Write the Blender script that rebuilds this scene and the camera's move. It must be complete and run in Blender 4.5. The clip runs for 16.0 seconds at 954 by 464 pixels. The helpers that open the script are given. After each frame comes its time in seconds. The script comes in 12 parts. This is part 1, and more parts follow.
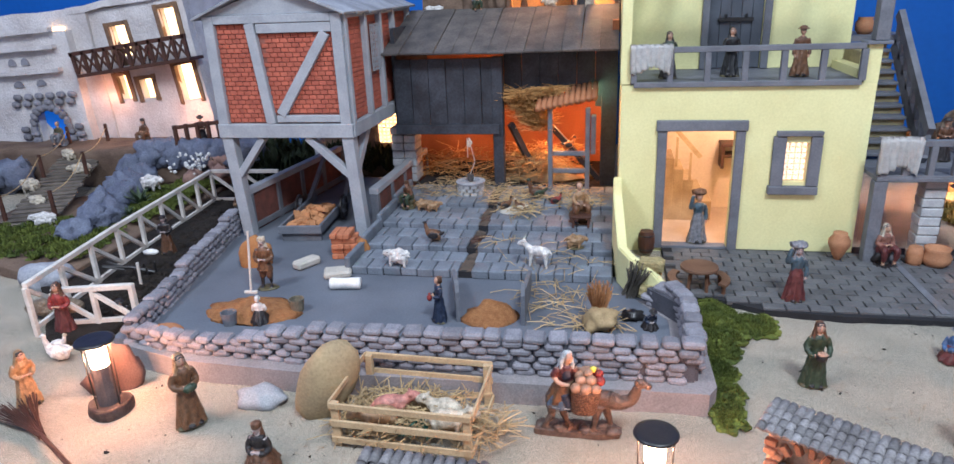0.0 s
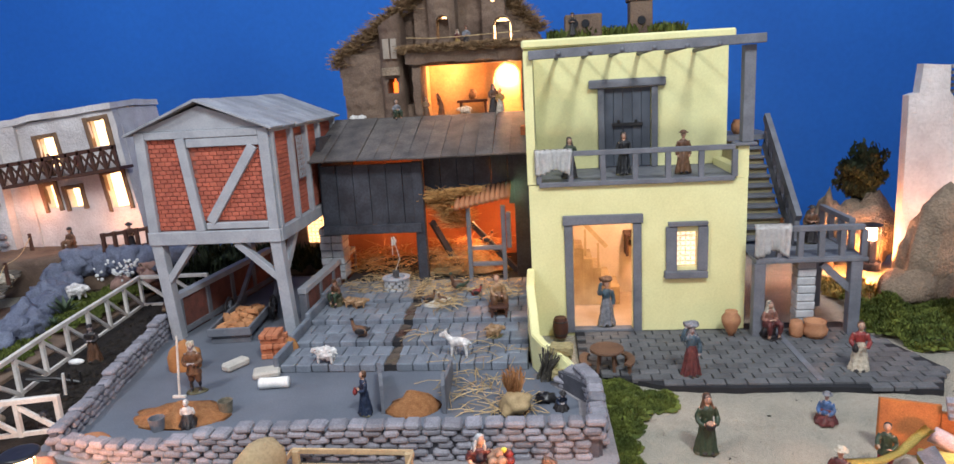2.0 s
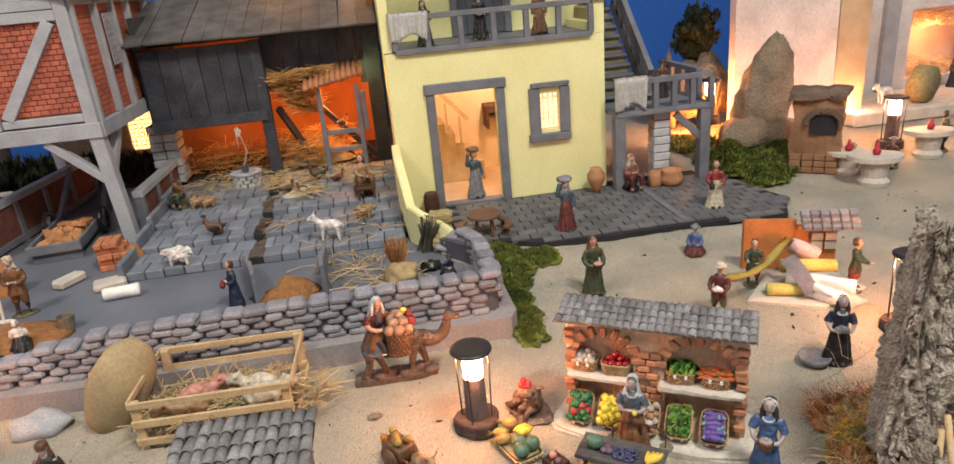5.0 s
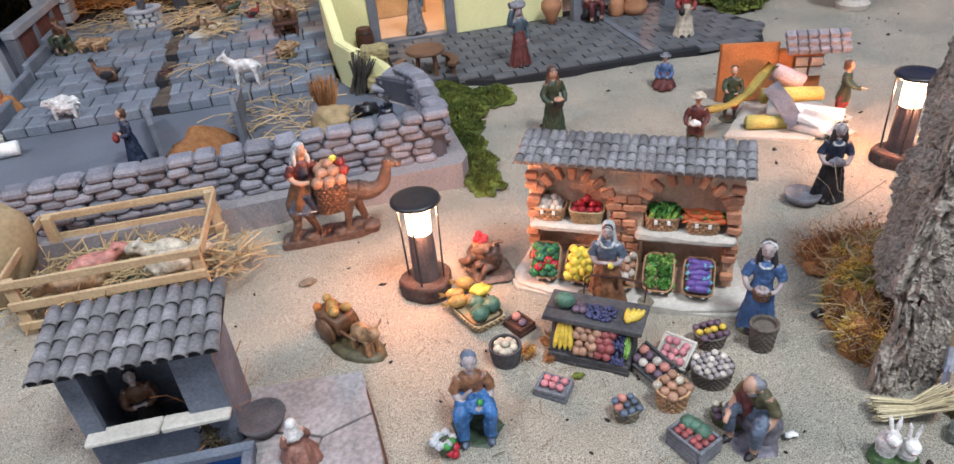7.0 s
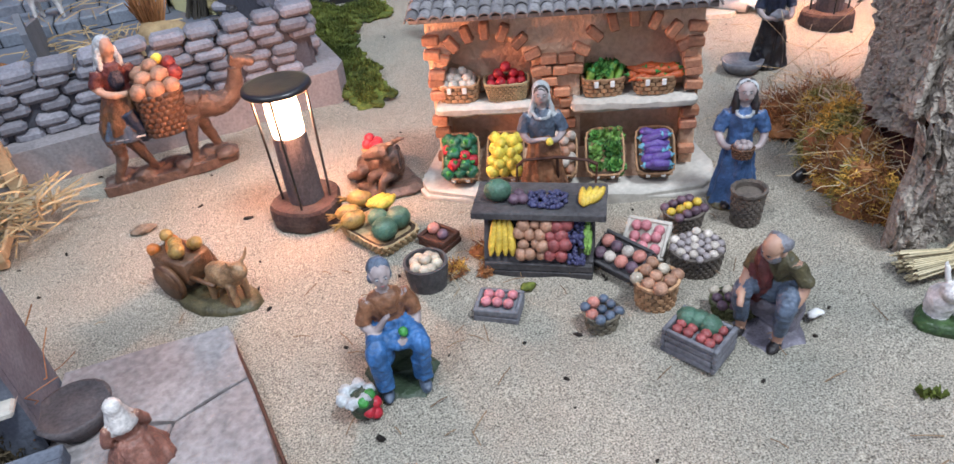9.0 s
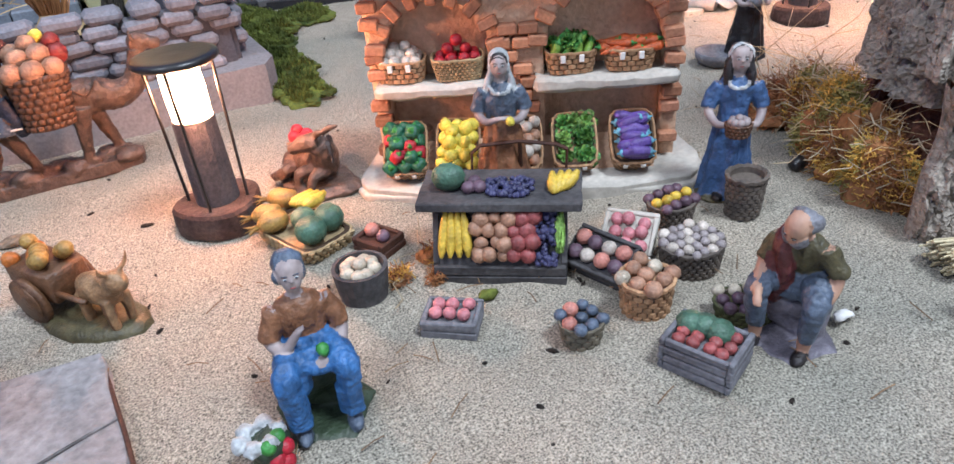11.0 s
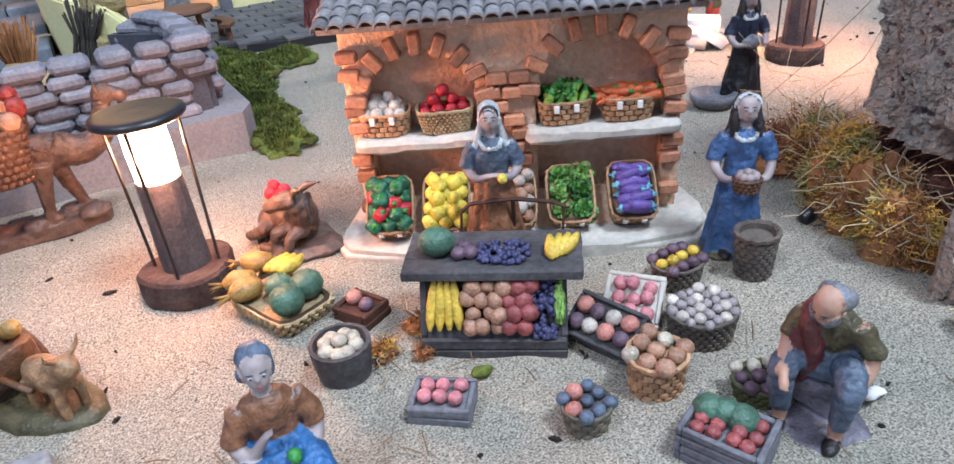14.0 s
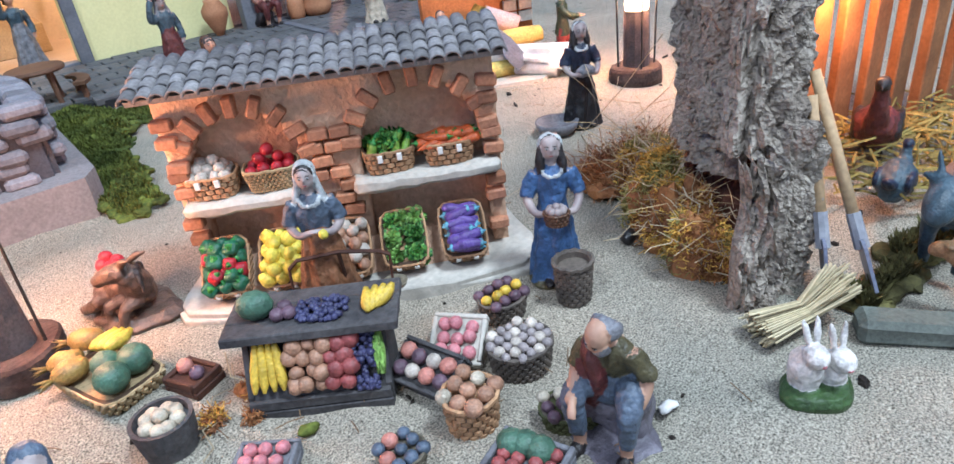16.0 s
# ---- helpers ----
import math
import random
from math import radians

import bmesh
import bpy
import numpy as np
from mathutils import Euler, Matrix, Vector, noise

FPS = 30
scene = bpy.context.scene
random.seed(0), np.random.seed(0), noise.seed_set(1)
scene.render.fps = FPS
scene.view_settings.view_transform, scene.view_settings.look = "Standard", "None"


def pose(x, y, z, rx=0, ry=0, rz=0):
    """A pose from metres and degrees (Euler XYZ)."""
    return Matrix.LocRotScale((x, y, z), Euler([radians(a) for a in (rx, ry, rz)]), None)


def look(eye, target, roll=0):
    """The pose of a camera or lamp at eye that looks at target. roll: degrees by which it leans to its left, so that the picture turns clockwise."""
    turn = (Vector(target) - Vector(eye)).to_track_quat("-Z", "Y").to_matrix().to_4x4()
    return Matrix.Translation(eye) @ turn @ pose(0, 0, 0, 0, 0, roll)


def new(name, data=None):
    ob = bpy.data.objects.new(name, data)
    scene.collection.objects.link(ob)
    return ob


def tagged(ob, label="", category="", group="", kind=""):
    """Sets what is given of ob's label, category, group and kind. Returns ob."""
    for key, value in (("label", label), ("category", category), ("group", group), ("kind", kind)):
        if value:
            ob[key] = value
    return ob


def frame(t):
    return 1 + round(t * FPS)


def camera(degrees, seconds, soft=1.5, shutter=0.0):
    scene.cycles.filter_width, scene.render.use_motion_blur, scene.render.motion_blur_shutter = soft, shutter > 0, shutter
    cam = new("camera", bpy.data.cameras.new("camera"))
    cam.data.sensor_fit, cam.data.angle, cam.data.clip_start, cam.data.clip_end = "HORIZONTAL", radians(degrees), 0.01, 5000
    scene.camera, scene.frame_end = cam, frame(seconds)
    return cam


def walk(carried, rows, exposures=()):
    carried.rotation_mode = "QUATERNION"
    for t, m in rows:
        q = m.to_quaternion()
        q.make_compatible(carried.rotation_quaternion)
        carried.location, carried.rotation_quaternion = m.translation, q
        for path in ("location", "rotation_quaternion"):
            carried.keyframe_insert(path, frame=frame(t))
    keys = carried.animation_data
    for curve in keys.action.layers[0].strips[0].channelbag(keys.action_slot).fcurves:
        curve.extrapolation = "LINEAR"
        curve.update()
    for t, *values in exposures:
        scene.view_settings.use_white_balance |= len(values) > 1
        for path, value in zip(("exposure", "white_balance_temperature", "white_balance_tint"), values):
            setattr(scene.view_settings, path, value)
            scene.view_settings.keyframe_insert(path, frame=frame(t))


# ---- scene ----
cam = camera(70.0, 16.0)
PATH = [
    (0, (0.229, 0.294, 0.518), (-0.15, 2.139, -0.156), -2.4),
    (0.5, (0.242, 0.261, 0.54), (-0.101, 2.137, -0.063), -2.3),
    (1, (0.254, 0.236, 0.551), (-0.033, 2.146, 0.033), -2.3),
    (1.5, (0.275, 0.226, 0.551), (0.039, 2.162, 0.106), -3.1),
    (2, (0.277, 0.215, 0.554), (0.078, 2.157, 0.121), -3.2),
    (2.5, (0.289, 0.212, 0.552), (0.118, 2.159, 0.127), -3.3),
    (3, (0.297, 0.208, 0.547), (0.163, 2.162, 0.143), -3.8),
    (3.5, (0.279, 0.212, 0.544), (0.283, 2.167, 0.124), -4.6),
    (4, (0.245, 0.219, 0.521), (0.377, 2.159, 0.051), -5.7),
    (4.5, (0.221, 0.241, 0.486), (0.403, 2.132, -0.14), -5.4),
    (5, (0.218, 0.256, 0.463), (0.458, 2.113, -0.241), -5.2),
    (5.2, (0.217, 0.257, 0.462), (0.468, 2.098, -0.28), -5.6),
    (7.3, (0.24, 0.372, 0.367), (0.564, 2.012, -0.733), -5.5),
    (7.5, (0.255, 0.376, 0.348), (0.545, 2.027, -0.743), -6.6),
    (8, (0.254, 0.403, 0.32), (0.603, 1.998, -0.836), -7.7),
    (8.5, (0.237, 0.432, 0.294), (0.738, 1.964, -0.889), -7.8),
    (9, (0.233, 0.451, 0.26), (0.846, 1.967, -0.891), -6.5),
    (9.5, (0.23, 0.464, 0.241), (0.906, 1.987, -0.864), -6.4),
    (10, (0.236, 0.474, 0.23), (0.956, 1.996, -0.851), -6.1),
    (10.2, (0.241, 0.477, 0.222), (0.978, 1.994, -0.853), -6.0),
    (12.3, (0.267, 0.528, 0.187), (1.022, 2.051, -0.867), -4.4),
    (12.5, (0.269, 0.529, 0.188), (1.028, 2.064, -0.845), -4.5),
    (13, (0.271, 0.53, 0.189), (1.039, 2.079, -0.815), -4.4),
    (13.5, (0.27, 0.528, 0.195), (1.058, 2.074, -0.802), -4.9),
    (14, (0.27, 0.526, 0.198), (1.085, 2.06, -0.794), -5.2),
    (14.5, (0.278, 0.521, 0.2), (1.134, 2.036, -0.786), -5.3),
    (15, (0.284, 0.517, 0.203), (1.197, 2.004, -0.773), -5.2),
    (15.5, (0.294, 0.513, 0.206), (1.247, 1.979, -0.765), -5.8),
    (16, (0.311, 0.495, 0.211), (1.326, 1.924, -0.753), -7.1),
]
walk(cam, [(t, look(eye, target, roll)) for t, eye, target, roll in PATH],
     [(0, 0.1, 5900, 15), (1.0, 0.1, 5900, 15), (2.0, 0.05, 6500, 15), (3.0, 0.0, 7200, 14), (3.5, -0.05, 8000, 16), (4.0, -0.08, 8700, 16), (4.5, -0.05, 8400, 16), (5.2, 0.0, 7800, 16), (7.3, 0.05, 6200, 16), (9, 0.05, 6050, 16), (13, 0.1, 5800, 16), (16, 0.2, 5650, 11)])
scene.view_settings.exposure = 0.0

# world: the dim light of the hall round the display
world = bpy.data.worlds.new("hall")
scene.world = world
world.use_nodes = True
wbg = world.node_tree.nodes["Background"]
wbg.inputs[0].default_value = (0.80, 0.88, 1.0, 1)
wbg.inputs[1].default_value = 0.7


def lamp(name, kind, m, watts, colour, size=0.02):
    d = bpy.data.lights.new(name, kind)
    d.energy, d.color = watts, colour
    if kind == "AREA":
        d.shape, d.size = "DISK", size
    else:
        d.shadow_soft_size = size
    ob = new(name, d)
    ob.matrix_world = m
    return ob


WARM = (1.0, 0.42, 0.20)
# two ceiling lamps of the hall, above and in front of the display
lamp("ceiling_lamp", "AREA", look((0.9, -0.2, 2.3), (0.3, 1.2, 0)), 60, (0.86, 0.97, 1.0), 0.5)
lamp("ceiling_lamp", "AREA", look((-1.2, 0.1, 2.4), (-0.5, 1.4, 0)), 36, (0.90, 0.97, 1.0), 0.5)
# ---- materials ----
def mat(name, col, rough=0.7, col2=None, scale=40.0, bump=0.3, fine=500.0, grain=0.25, metal=0.0, spread=0.0, dist=0.0008, spec=0.3, third=None):
    """Two-scale procedural surface: blotches between col and col2, fine grain and relief; spread: change from piece to piece."""
    m = bpy.data.materials.new(name)
    m.use_nodes = True
    nt = m.node_tree
    nd, ln = nt.nodes, nt.links
    b = nd["Principled BSDF"]
    b.inputs["Roughness"].default_value, b.inputs["Metallic"].default_value = rough, metal
    b.inputs["Specular IOR Level"].default_value = spec
    tc = nd.new("ShaderNodeNewGeometry")
    n1 = nd.new("ShaderNodeTexNoise")
    n1.inputs["Scale"].default_value, n1.inputs["Detail"].default_value = scale, 5
    n2 = nd.new("ShaderNodeTexNoise")
    n2.inputs["Scale"].default_value, n2.inputs["Detail"].default_value = fine, 3
    ln.new(tc.outputs["Position"], n1.inputs["Vector"])
    ln.new(tc.outputs["Position"], n2.inputs["Vector"])
    ramp = nd.new("ShaderNodeValToRGB")
    ramp.color_ramp.elements[0].position, ramp.color_ramp.elements[1].position = 0.35, 0.68
    c2 = col2 or tuple(c * 0.72 for c in col)
    ramp.color_ramp.elements[0].color, ramp.color_ramp.elements[1].color = (*col, 1), (*c2, 1)
    if third:
        e = ramp.color_ramp.elements.new(0.8)
        e.color = (*third, 1)
    ln.new(n1.outputs["Fac"], ramp.inputs["Fac"])
    mr = nd.new("ShaderNodeMapRange")
    mr.inputs["From Min"].default_value, mr.inputs["From Max"].default_value = 0.25, 0.75
    mr.inputs["To Min"].default_value, mr.inputs["To Max"].default_value = 1 - grain, 1 + grain
    ln.new(n2.outputs["Fac"], mr.inputs["Value"])
    mul = nd.new("ShaderNodeVectorMath")
    mul.operation = "SCALE"
    ln.new(ramp.outputs["Color"], mul.inputs[0])
    ln.new(mr.outputs["Result"], mul.inputs["Scale"])
    last = mul.outputs["Vector"]
    if spread:
        oi = nd.new("ShaderNodeObjectInfo")
        gi = nd.new("ShaderNodeMath")
        gi.operation = "ADD"
        ln.new(oi.outputs["Random"], gi.inputs[0])
        ln.new(tc.outputs["Random Per Island"], gi.inputs[1])
        fr = nd.new("ShaderNodeMath")
        fr.operation = "FRACT"
        ln.new(gi.outputs[0], fr.inputs[0])
        m2 = nd.new("ShaderNodeMapRange")
        m2.inputs["To Min"].default_value, m2.inputs["To Max"].default_value = 1 - spread, 1 + spread
        ln.new(fr.outputs[0], m2.inputs["Value"])
        mu2 = nd.new("ShaderNodeVectorMath")
        mu2.operation = "SCALE"
        ln.new(last, mu2.inputs[0])
        ln.new(m2.outputs["Result"], mu2.inputs["Scale"])
        last = mu2.outputs["Vector"]
    ln.new(last, b.inputs["Base Color"])
    if bump:
        ad = nd.new("ShaderNodeMath")
        ad.operation = "MULTIPLY_ADD"
        ad.inputs[1].default_value = 2.0
        ln.new(n1.outputs["Fac"], ad.inputs[0])
        ln.new(n2.outputs["Fac"], ad.inputs[2])
        bp = nd.new("ShaderNodeBump")
        bp.inputs["Strength"].default_value, bp.inputs["Distance"].default_value = bump, dist
        ln.new(ad.outputs[0], bp.inputs["Height"])
        ln.new(bp.outputs["Normal"], b.inputs["Normal"])
    return m


def glow(name, col, power):
    m = bpy.data.materials.new(name)
    m.use_nodes = True
    b = m.node_tree.nodes["Principled BSDF"]
    b.inputs["Base Color"].default_value = (*col, 1)
    b.inputs["Emission Color"].default_value = (*col, 1)
    b.inputs["Emission Strength"].default_value = power
    return m


SAND = mat("sand", (0.385, 0.335, 0.265), 0.95, (0.275, 0.260, 0.212), 9, 1.0, 1150, 0.92, dist=0.0015, spec=0.1)
BLUE = mat("backdrop_blue", (0.010, 0.122, 0.47), 0.75, (0.007, 0.092, 0.38), 1.1, 0.05, 60, 0.06)
YELLOW = mat("yellow_plaster", (0.72, 0.69, 0.36), 0.75, (0.66, 0.62, 0.31), 12, 0.25, 260, 0.06)
GREYWOOD = mat("grey_painted_wood", (0.155, 0.16, 0.18), 0.6, (0.11, 0.115, 0.13), 30, 0.3, 320, 0.15)
TOWERGREY = mat("light_grey_beam", (0.34, 0.35, 0.37), 0.6, (0.27, 0.28, 0.30), 25, 0.25, 320, 0.12)
ROOFGREY = mat("weathered_roof_board", (0.30, 0.31, 0.33), 0.7, (0.20, 0.205, 0.22), 22, 0.4, 240, 0.2, spread=0.12)
DARKWOOD = mat("dark_board", (0.042, 0.045, 0.056), 0.6, (0.024, 0.025, 0.031), 26, 0.5, 240, 0.3, spread=0.2)
STABLEROOF = mat("brown_grey_roof_board", (0.115, 0.10, 0.092), 0.7, (0.058, 0.053, 0.052), 24, 0.5, 240, 0.3, spread=0.15)
BRICK = mat("red_brick", (0.42, 0.115, 0.07), 0.85, (0.33, 0.085, 0.055), 60, 0.4, 500, 0.2, spread=0.14)
MORTAR = mat("red_mortar", (0.26, 0.10, 0.075), 0.9, None, 60, 0.3)
STONE = mat("grey_stone", (0.235, 0.225, 0.245), 0.8, (0.165, 0.16, 0.18), 45, 0.5, 420, 0.25, spread=0.22)
STONEJ = mat("wall_core", (0.085, 0.085, 0.10), 0.9, None, 40, 0.4)
STONEBASE = mat("wall_base", (0.27, 0.245, 0.245), 0.8, (0.20, 0.185, 0.19), 18, 0.4, 400, 0.2)
FLOORGREY = mat("blue_grey_floor", (0.135, 0.148, 0.175), 0.62, (0.10, 0.11, 0.132), 9, 0.2, 300, 0.12)
PAVER = mat("slate_paver", (0.175, 0.195, 0.225), 0.65, (0.125, 0.138, 0.165), 30, 0.5, 350, 0.22, spread=0.18)
PAVE2 = mat("street_paver", (0.115, 0.115, 0.118), 0.75, (0.078, 0.078, 0.082), 25, 0.5, 350, 0.22, spread=0.14)
GROOVE = mat("dark_joint", (0.022, 0.022, 0.025), 0.9, None, 40, 0.2)
SOIL = mat("dark_soil", (0.035, 0.026, 0.020), 0.95, (0.018, 0.014, 0.011), 50, 1.0, 500, 0.5, dist=0.006)
WHITEWALL = mat("white_plaster", (0.62, 0.58, 0.56), 0.85, (0.48, 0.43, 0.41), 14, 0.6, 150, 0.08, dist=0.006)
CLIFF = mat("grey_brown_plaster", (0.180, 0.122, 0.086), 0.9, (0.112, 0.072, 0.052), 14, 0.7, 260, 0.22, dist=0.004)
TIMBERW = mat("white_painted_timber", (0.66, 0.62, 0.56), 0.7, (0.50, 0.45, 0.40), 30, 0.4, 300, 0.15)
BROWNWOOD = mat("dark_brown_wood", (0.085, 0.035, 0.022), 0.6, (0.05, 0.022, 0.015), 40, 0.4, 400, 0.25)
PINE = mat("pale_pine", (0.50, 0.36, 0.21), 0.65, (0.40, 0.27, 0.15), 35, 0.3, 380, 0.18)
TERRA = mat("terracotta", (0.40, 0.17, 0.08), 0.75, (0.32, 0.13, 0.06), 40, 0.3, 380, 0.15)
CLAY = mat("clay_pot", (0.42, 0.20, 0.10), 0.7, (0.34, 0.15, 0.075), 40, 0.3, 380, 0.15)
BLACK = mat("black_lacquer", (0.018, 0.016, 0.016), 0.35, None, 40, 0.15, spec=0.5)
POSTGREY = mat("lamp_post", (0.10, 0.085, 0.085), 0.85, (0.06, 0.052, 0.055), 60, 0.7, 600, 0.3)
LAMPBASE = mat("lamp_base_wood", (0.042, 0.026, 0.022), 0.85, (0.085, 0.06, 0.052), 60, 0.8, 500, 0.35)
GLASSGLOW = glow("lamp_glass", (1.0, 0.62, 0.34), 18)
WINGLOW = glow("window_glow", (1.0, 0.62, 0.28), 5)
ROCK = mat("river_stone", (0.36, 0.265, 0.145), 0.75, (0.26, 0.19, 0.11), 18, 0.4, 260, 0.18)
ROCKGREY = mat("pale_grey_rock", (0.36, 0.37, 0.40), 0.85, (0.26, 0.26, 0.29), 40, 0.8, 260, 0.2)
ROCKBLUE = mat("blue_grey_rock", (0.17, 0.19, 0.25), 0.85, (0.11, 0.12, 0.17), 30, 0.8, 260, 0.25, dist=0.006)
ROCKTAN = mat("tan_rock", (0.27, 0.20, 0.14), 0.85, (0.16, 0.12, 0.085), 20, 0.9, 200, 0.3, dist=0.006)
BARK = mat("cork_bark", (0.40, 0.35, 0.29), 0.95, (0.22, 0.18, 0.145), 30, 1.0, 320, 0.35, dist=0.006)
MOSS = mat("moss", (0.115, 0.135, 0.024), 0.9, (0.05, 0.07, 0.014), 25, 0.3, 420, 0.4, spread=0.4)
DRYMOSS = mat("dry_moss", (0.27, 0.20, 0.055), 0.9, (0.17, 0.14, 0.045), 25, 0.3, 420, 0.4, spread=0.4)
BUSH = mat("dark_bush", (0.018, 0.026, 0.010), 0.9, (0.010, 0.016, 0.006), 25, 0.3, 420, 0.4, spread=0.4)
STRAW = mat("straw", (0.46, 0.33, 0.17), 0.7, (0.30, 0.20, 0.10), 50, 0.2, 400, 0.2, spread=0.3)
DARKWICK = mat("wicker_gaps", (0.06, 0.035, 0.02), 0.85)
WICKERP = mat("pale_wicker", (0.42, 0.31, 0.17), 0.75, (0.30, 0.21, 0.11), 70, 0.5, 500, 0.3, spread=0.2)
WICKER = mat("wicker", (0.40, 0.235, 0.125), 0.7, (0.28, 0.155, 0.08), 70, 0.5, 500, 0.3, spread=0.25)
WICKERG = mat("grey_wicker", (0.20, 0.165, 0.115), 0.8, (0.11, 0.10, 0.075), 70, 0.5, 500, 0.3, spread=0.25)
ORANGEP = mat("orange_plaster", (0.64, 0.43, 0.30), 0.85, (0.52, 0.31, 0.195), 40, 0.8, 300, 0.15, dist=0.0022)
PALESTONE = mat("pale_stone", (0.50, 0.46, 0.40), 0.85, (0.40, 0.37, 0.32), 30, 0.5, 300, 0.15)
SLATETILE = mat("slate_tile", (0.135, 0.125, 0.125), 0.75, (0.21, 0.20, 0.20), 50, 0.5, 420, 0.3, spread=0.3)
BLACKWOOD = mat("charcoal_wood", (0.045, 0.042, 0.044), 0.75, (0.085, 0.08, 0.08), 60, 0.7, 420, 0.35)
GREYBOX = mat("grey_crate_wood", (0.185, 0.185, 0.20), 0.8, (0.105, 0.10, 0.11), 60, 0.7, 420, 0.3)
WHITE = mat("white_paint", (0.76, 0.74, 0.70), 0.7, (0.62, 0.60, 0.57), 60, 0.4, 400, 0.12)
CLOTHW = mat("white_cloth", (0.74, 0.73, 0.71), 0.9, (0.60, 0.59, 0.58), 120, 0.8, 900, 0.15)
SKIN = mat("painted_flesh", (0.46, 0.28, 0.19), 0.55, (0.36, 0.20, 0.14), 60, 0.2, 400, 0.1, spec=0.4)
# greyed copy of the flesh paint, with the pallor of cool light in its colour
SKIND = mat("painted_grey_flesh", (0.40, 0.33, 0.31), 0.5, (0.20, 0.16, 0.16), 60, 0.2, 400, 0.1, spec=0.4)
ROOM = mat("interior_plaster", (0.66, 0.52, 0.40), 0.85, (0.58, 0.44, 0.33), 20, 0.2, 200, 0.06)
CAVE = mat("cave_plaster", (0.60, 0.42, 0.22), 0.9, (0.48, 0.31, 0.15), 18, 0.4, 160, 0.12)


def paint(name, col, rough=0.45, k=0.5):
    """Resin paint with a dark wash in its folds' blotches."""
    return mat(name, col, rough, tuple(c * k for c in col), 150, 0.6, 700, 0.25, spec=0.45, dist=0.0010, third=tuple(min(1, c * 1.35) for c in col))


P = {n: paint("paint_" + n, c) for n, c in dict(
    blue=(0.06, 0.125, 0.27), navy=(0.02, 0.03, 0.06), teal=(0.06, 0.10, 0.13), red=(0.26, 0.035, 0.03), maroon=(0.12, 0.03, 0.028),
    green=(0.035, 0.055, 0.03), olive=(0.10, 0.085, 0.04), brown=(0.12, 0.055, 0.028), dark=(0.025, 0.02, 0.02), tan=(0.34, 0.20, 0.10),
    cream=(0.58, 0.50, 0.38), white=(0.74, 0.70, 0.66), grey=(0.20, 0.20, 0.22), black=(0.012, 0.012, 0.014), orange=(0.48, 0.15, 0.03),
    yellow=(0.70, 0.48, 0.06), bronze=(0.16, 0.075, 0.035), pinkclay=(0.27, 0.12, 0.085), purple=(0.13, 0.075, 0.30), apple=(0.46, 0.02, 0.035),
    lime=(0.24, 0.42, 0.06), leaf=(0.05, 0.26, 0.05), carrot=(0.60, 0.12, 0.03), lemon=(0.80, 0.66, 0.09), pepper=(0.015, 0.12, 0.06),
    melon=(0.075, 0.16, 0.105), grape=(0.06, 0.06, 0.14), peach=(0.55, 0.22, 0.17), rose=(0.60, 0.22, 0.24), garlic=(0.60, 0.52, 0.44),
    egg=(0.44, 0.24, 0.15), fig=(0.15, 0.09, 0.12), slate=(0.10, 0.13, 0.18), linen=(0.50, 0.52, 0.52), rust=(0.26, 0.115, 0.055), sky=(0.045, 0.15, 0.36), stone=(0.17, 0.155, 0.185), clay=(0.125, 0.078, 0.058), moss=(0.05, 0.10, 0.03), bright=(0.20, 0.48, 0.10), ochre=(0.36, 0.22, 0.06), berry=(0.34, 0.085, 0.08), frill=(0.34, 0.58, 0.14), mush=(0.36, 0.31, 0.30)).items()}
# ---- building tools ----
from mathutils.bvhtree import BVHTree


def rot(rx=0, ry=0, rz=0):
    return Euler((radians(rx), radians(ry), radians(rz))).to_matrix().to_4x4()


def T(x, y, z):
    return Matrix.Translation((x, y, z))


def finish(bm, name, mats, smooth=False):
    me = bpy.data.meshes.new(name)
    bmesh.ops.recalc_face_normals(bm, faces=bm.faces)
    bm.to_mesh(me)
    bm.free()
    for m in mats if isinstance(mats, (list, tuple)) else [mats]:
        me.materials.append(m)
    if smooth:
        me.polygons.foreach_set("use_smooth", [True] * len(me.polygons))
    return me


def part(name, bm, mats, parent, label="", smooth=False, m=None):
    """One mesh object under a thing or a part."""
    me = bm if isinstance(bm, bpy.types.Mesh) else finish(bm, name, mats, smooth)
    ob = new(name, me)
    ob.parent = parent
    if m is not None:
        ob.matrix_basis = m
    if label:
        ob["label"] = label
    return ob


def thing(name, m, label, category, group="", kind=""):
    ob = new(name)
    ob.empty_display_size = 0.02
    ob.matrix_basis = m
    return tagged(ob, label, category, group, kind)


def solid(name, bm, mats, m, label, category, group="", kind="", smooth=False):
    ob = new(name, finish(bm, name, mats, smooth))
    ob.matrix_basis = m
    return tagged(ob, label, category, group, kind)


def mark(bm, n, idx):
    bm.faces.ensure_lookup_table()
    for f in bm.faces[n:]:
        f.material_index = idx


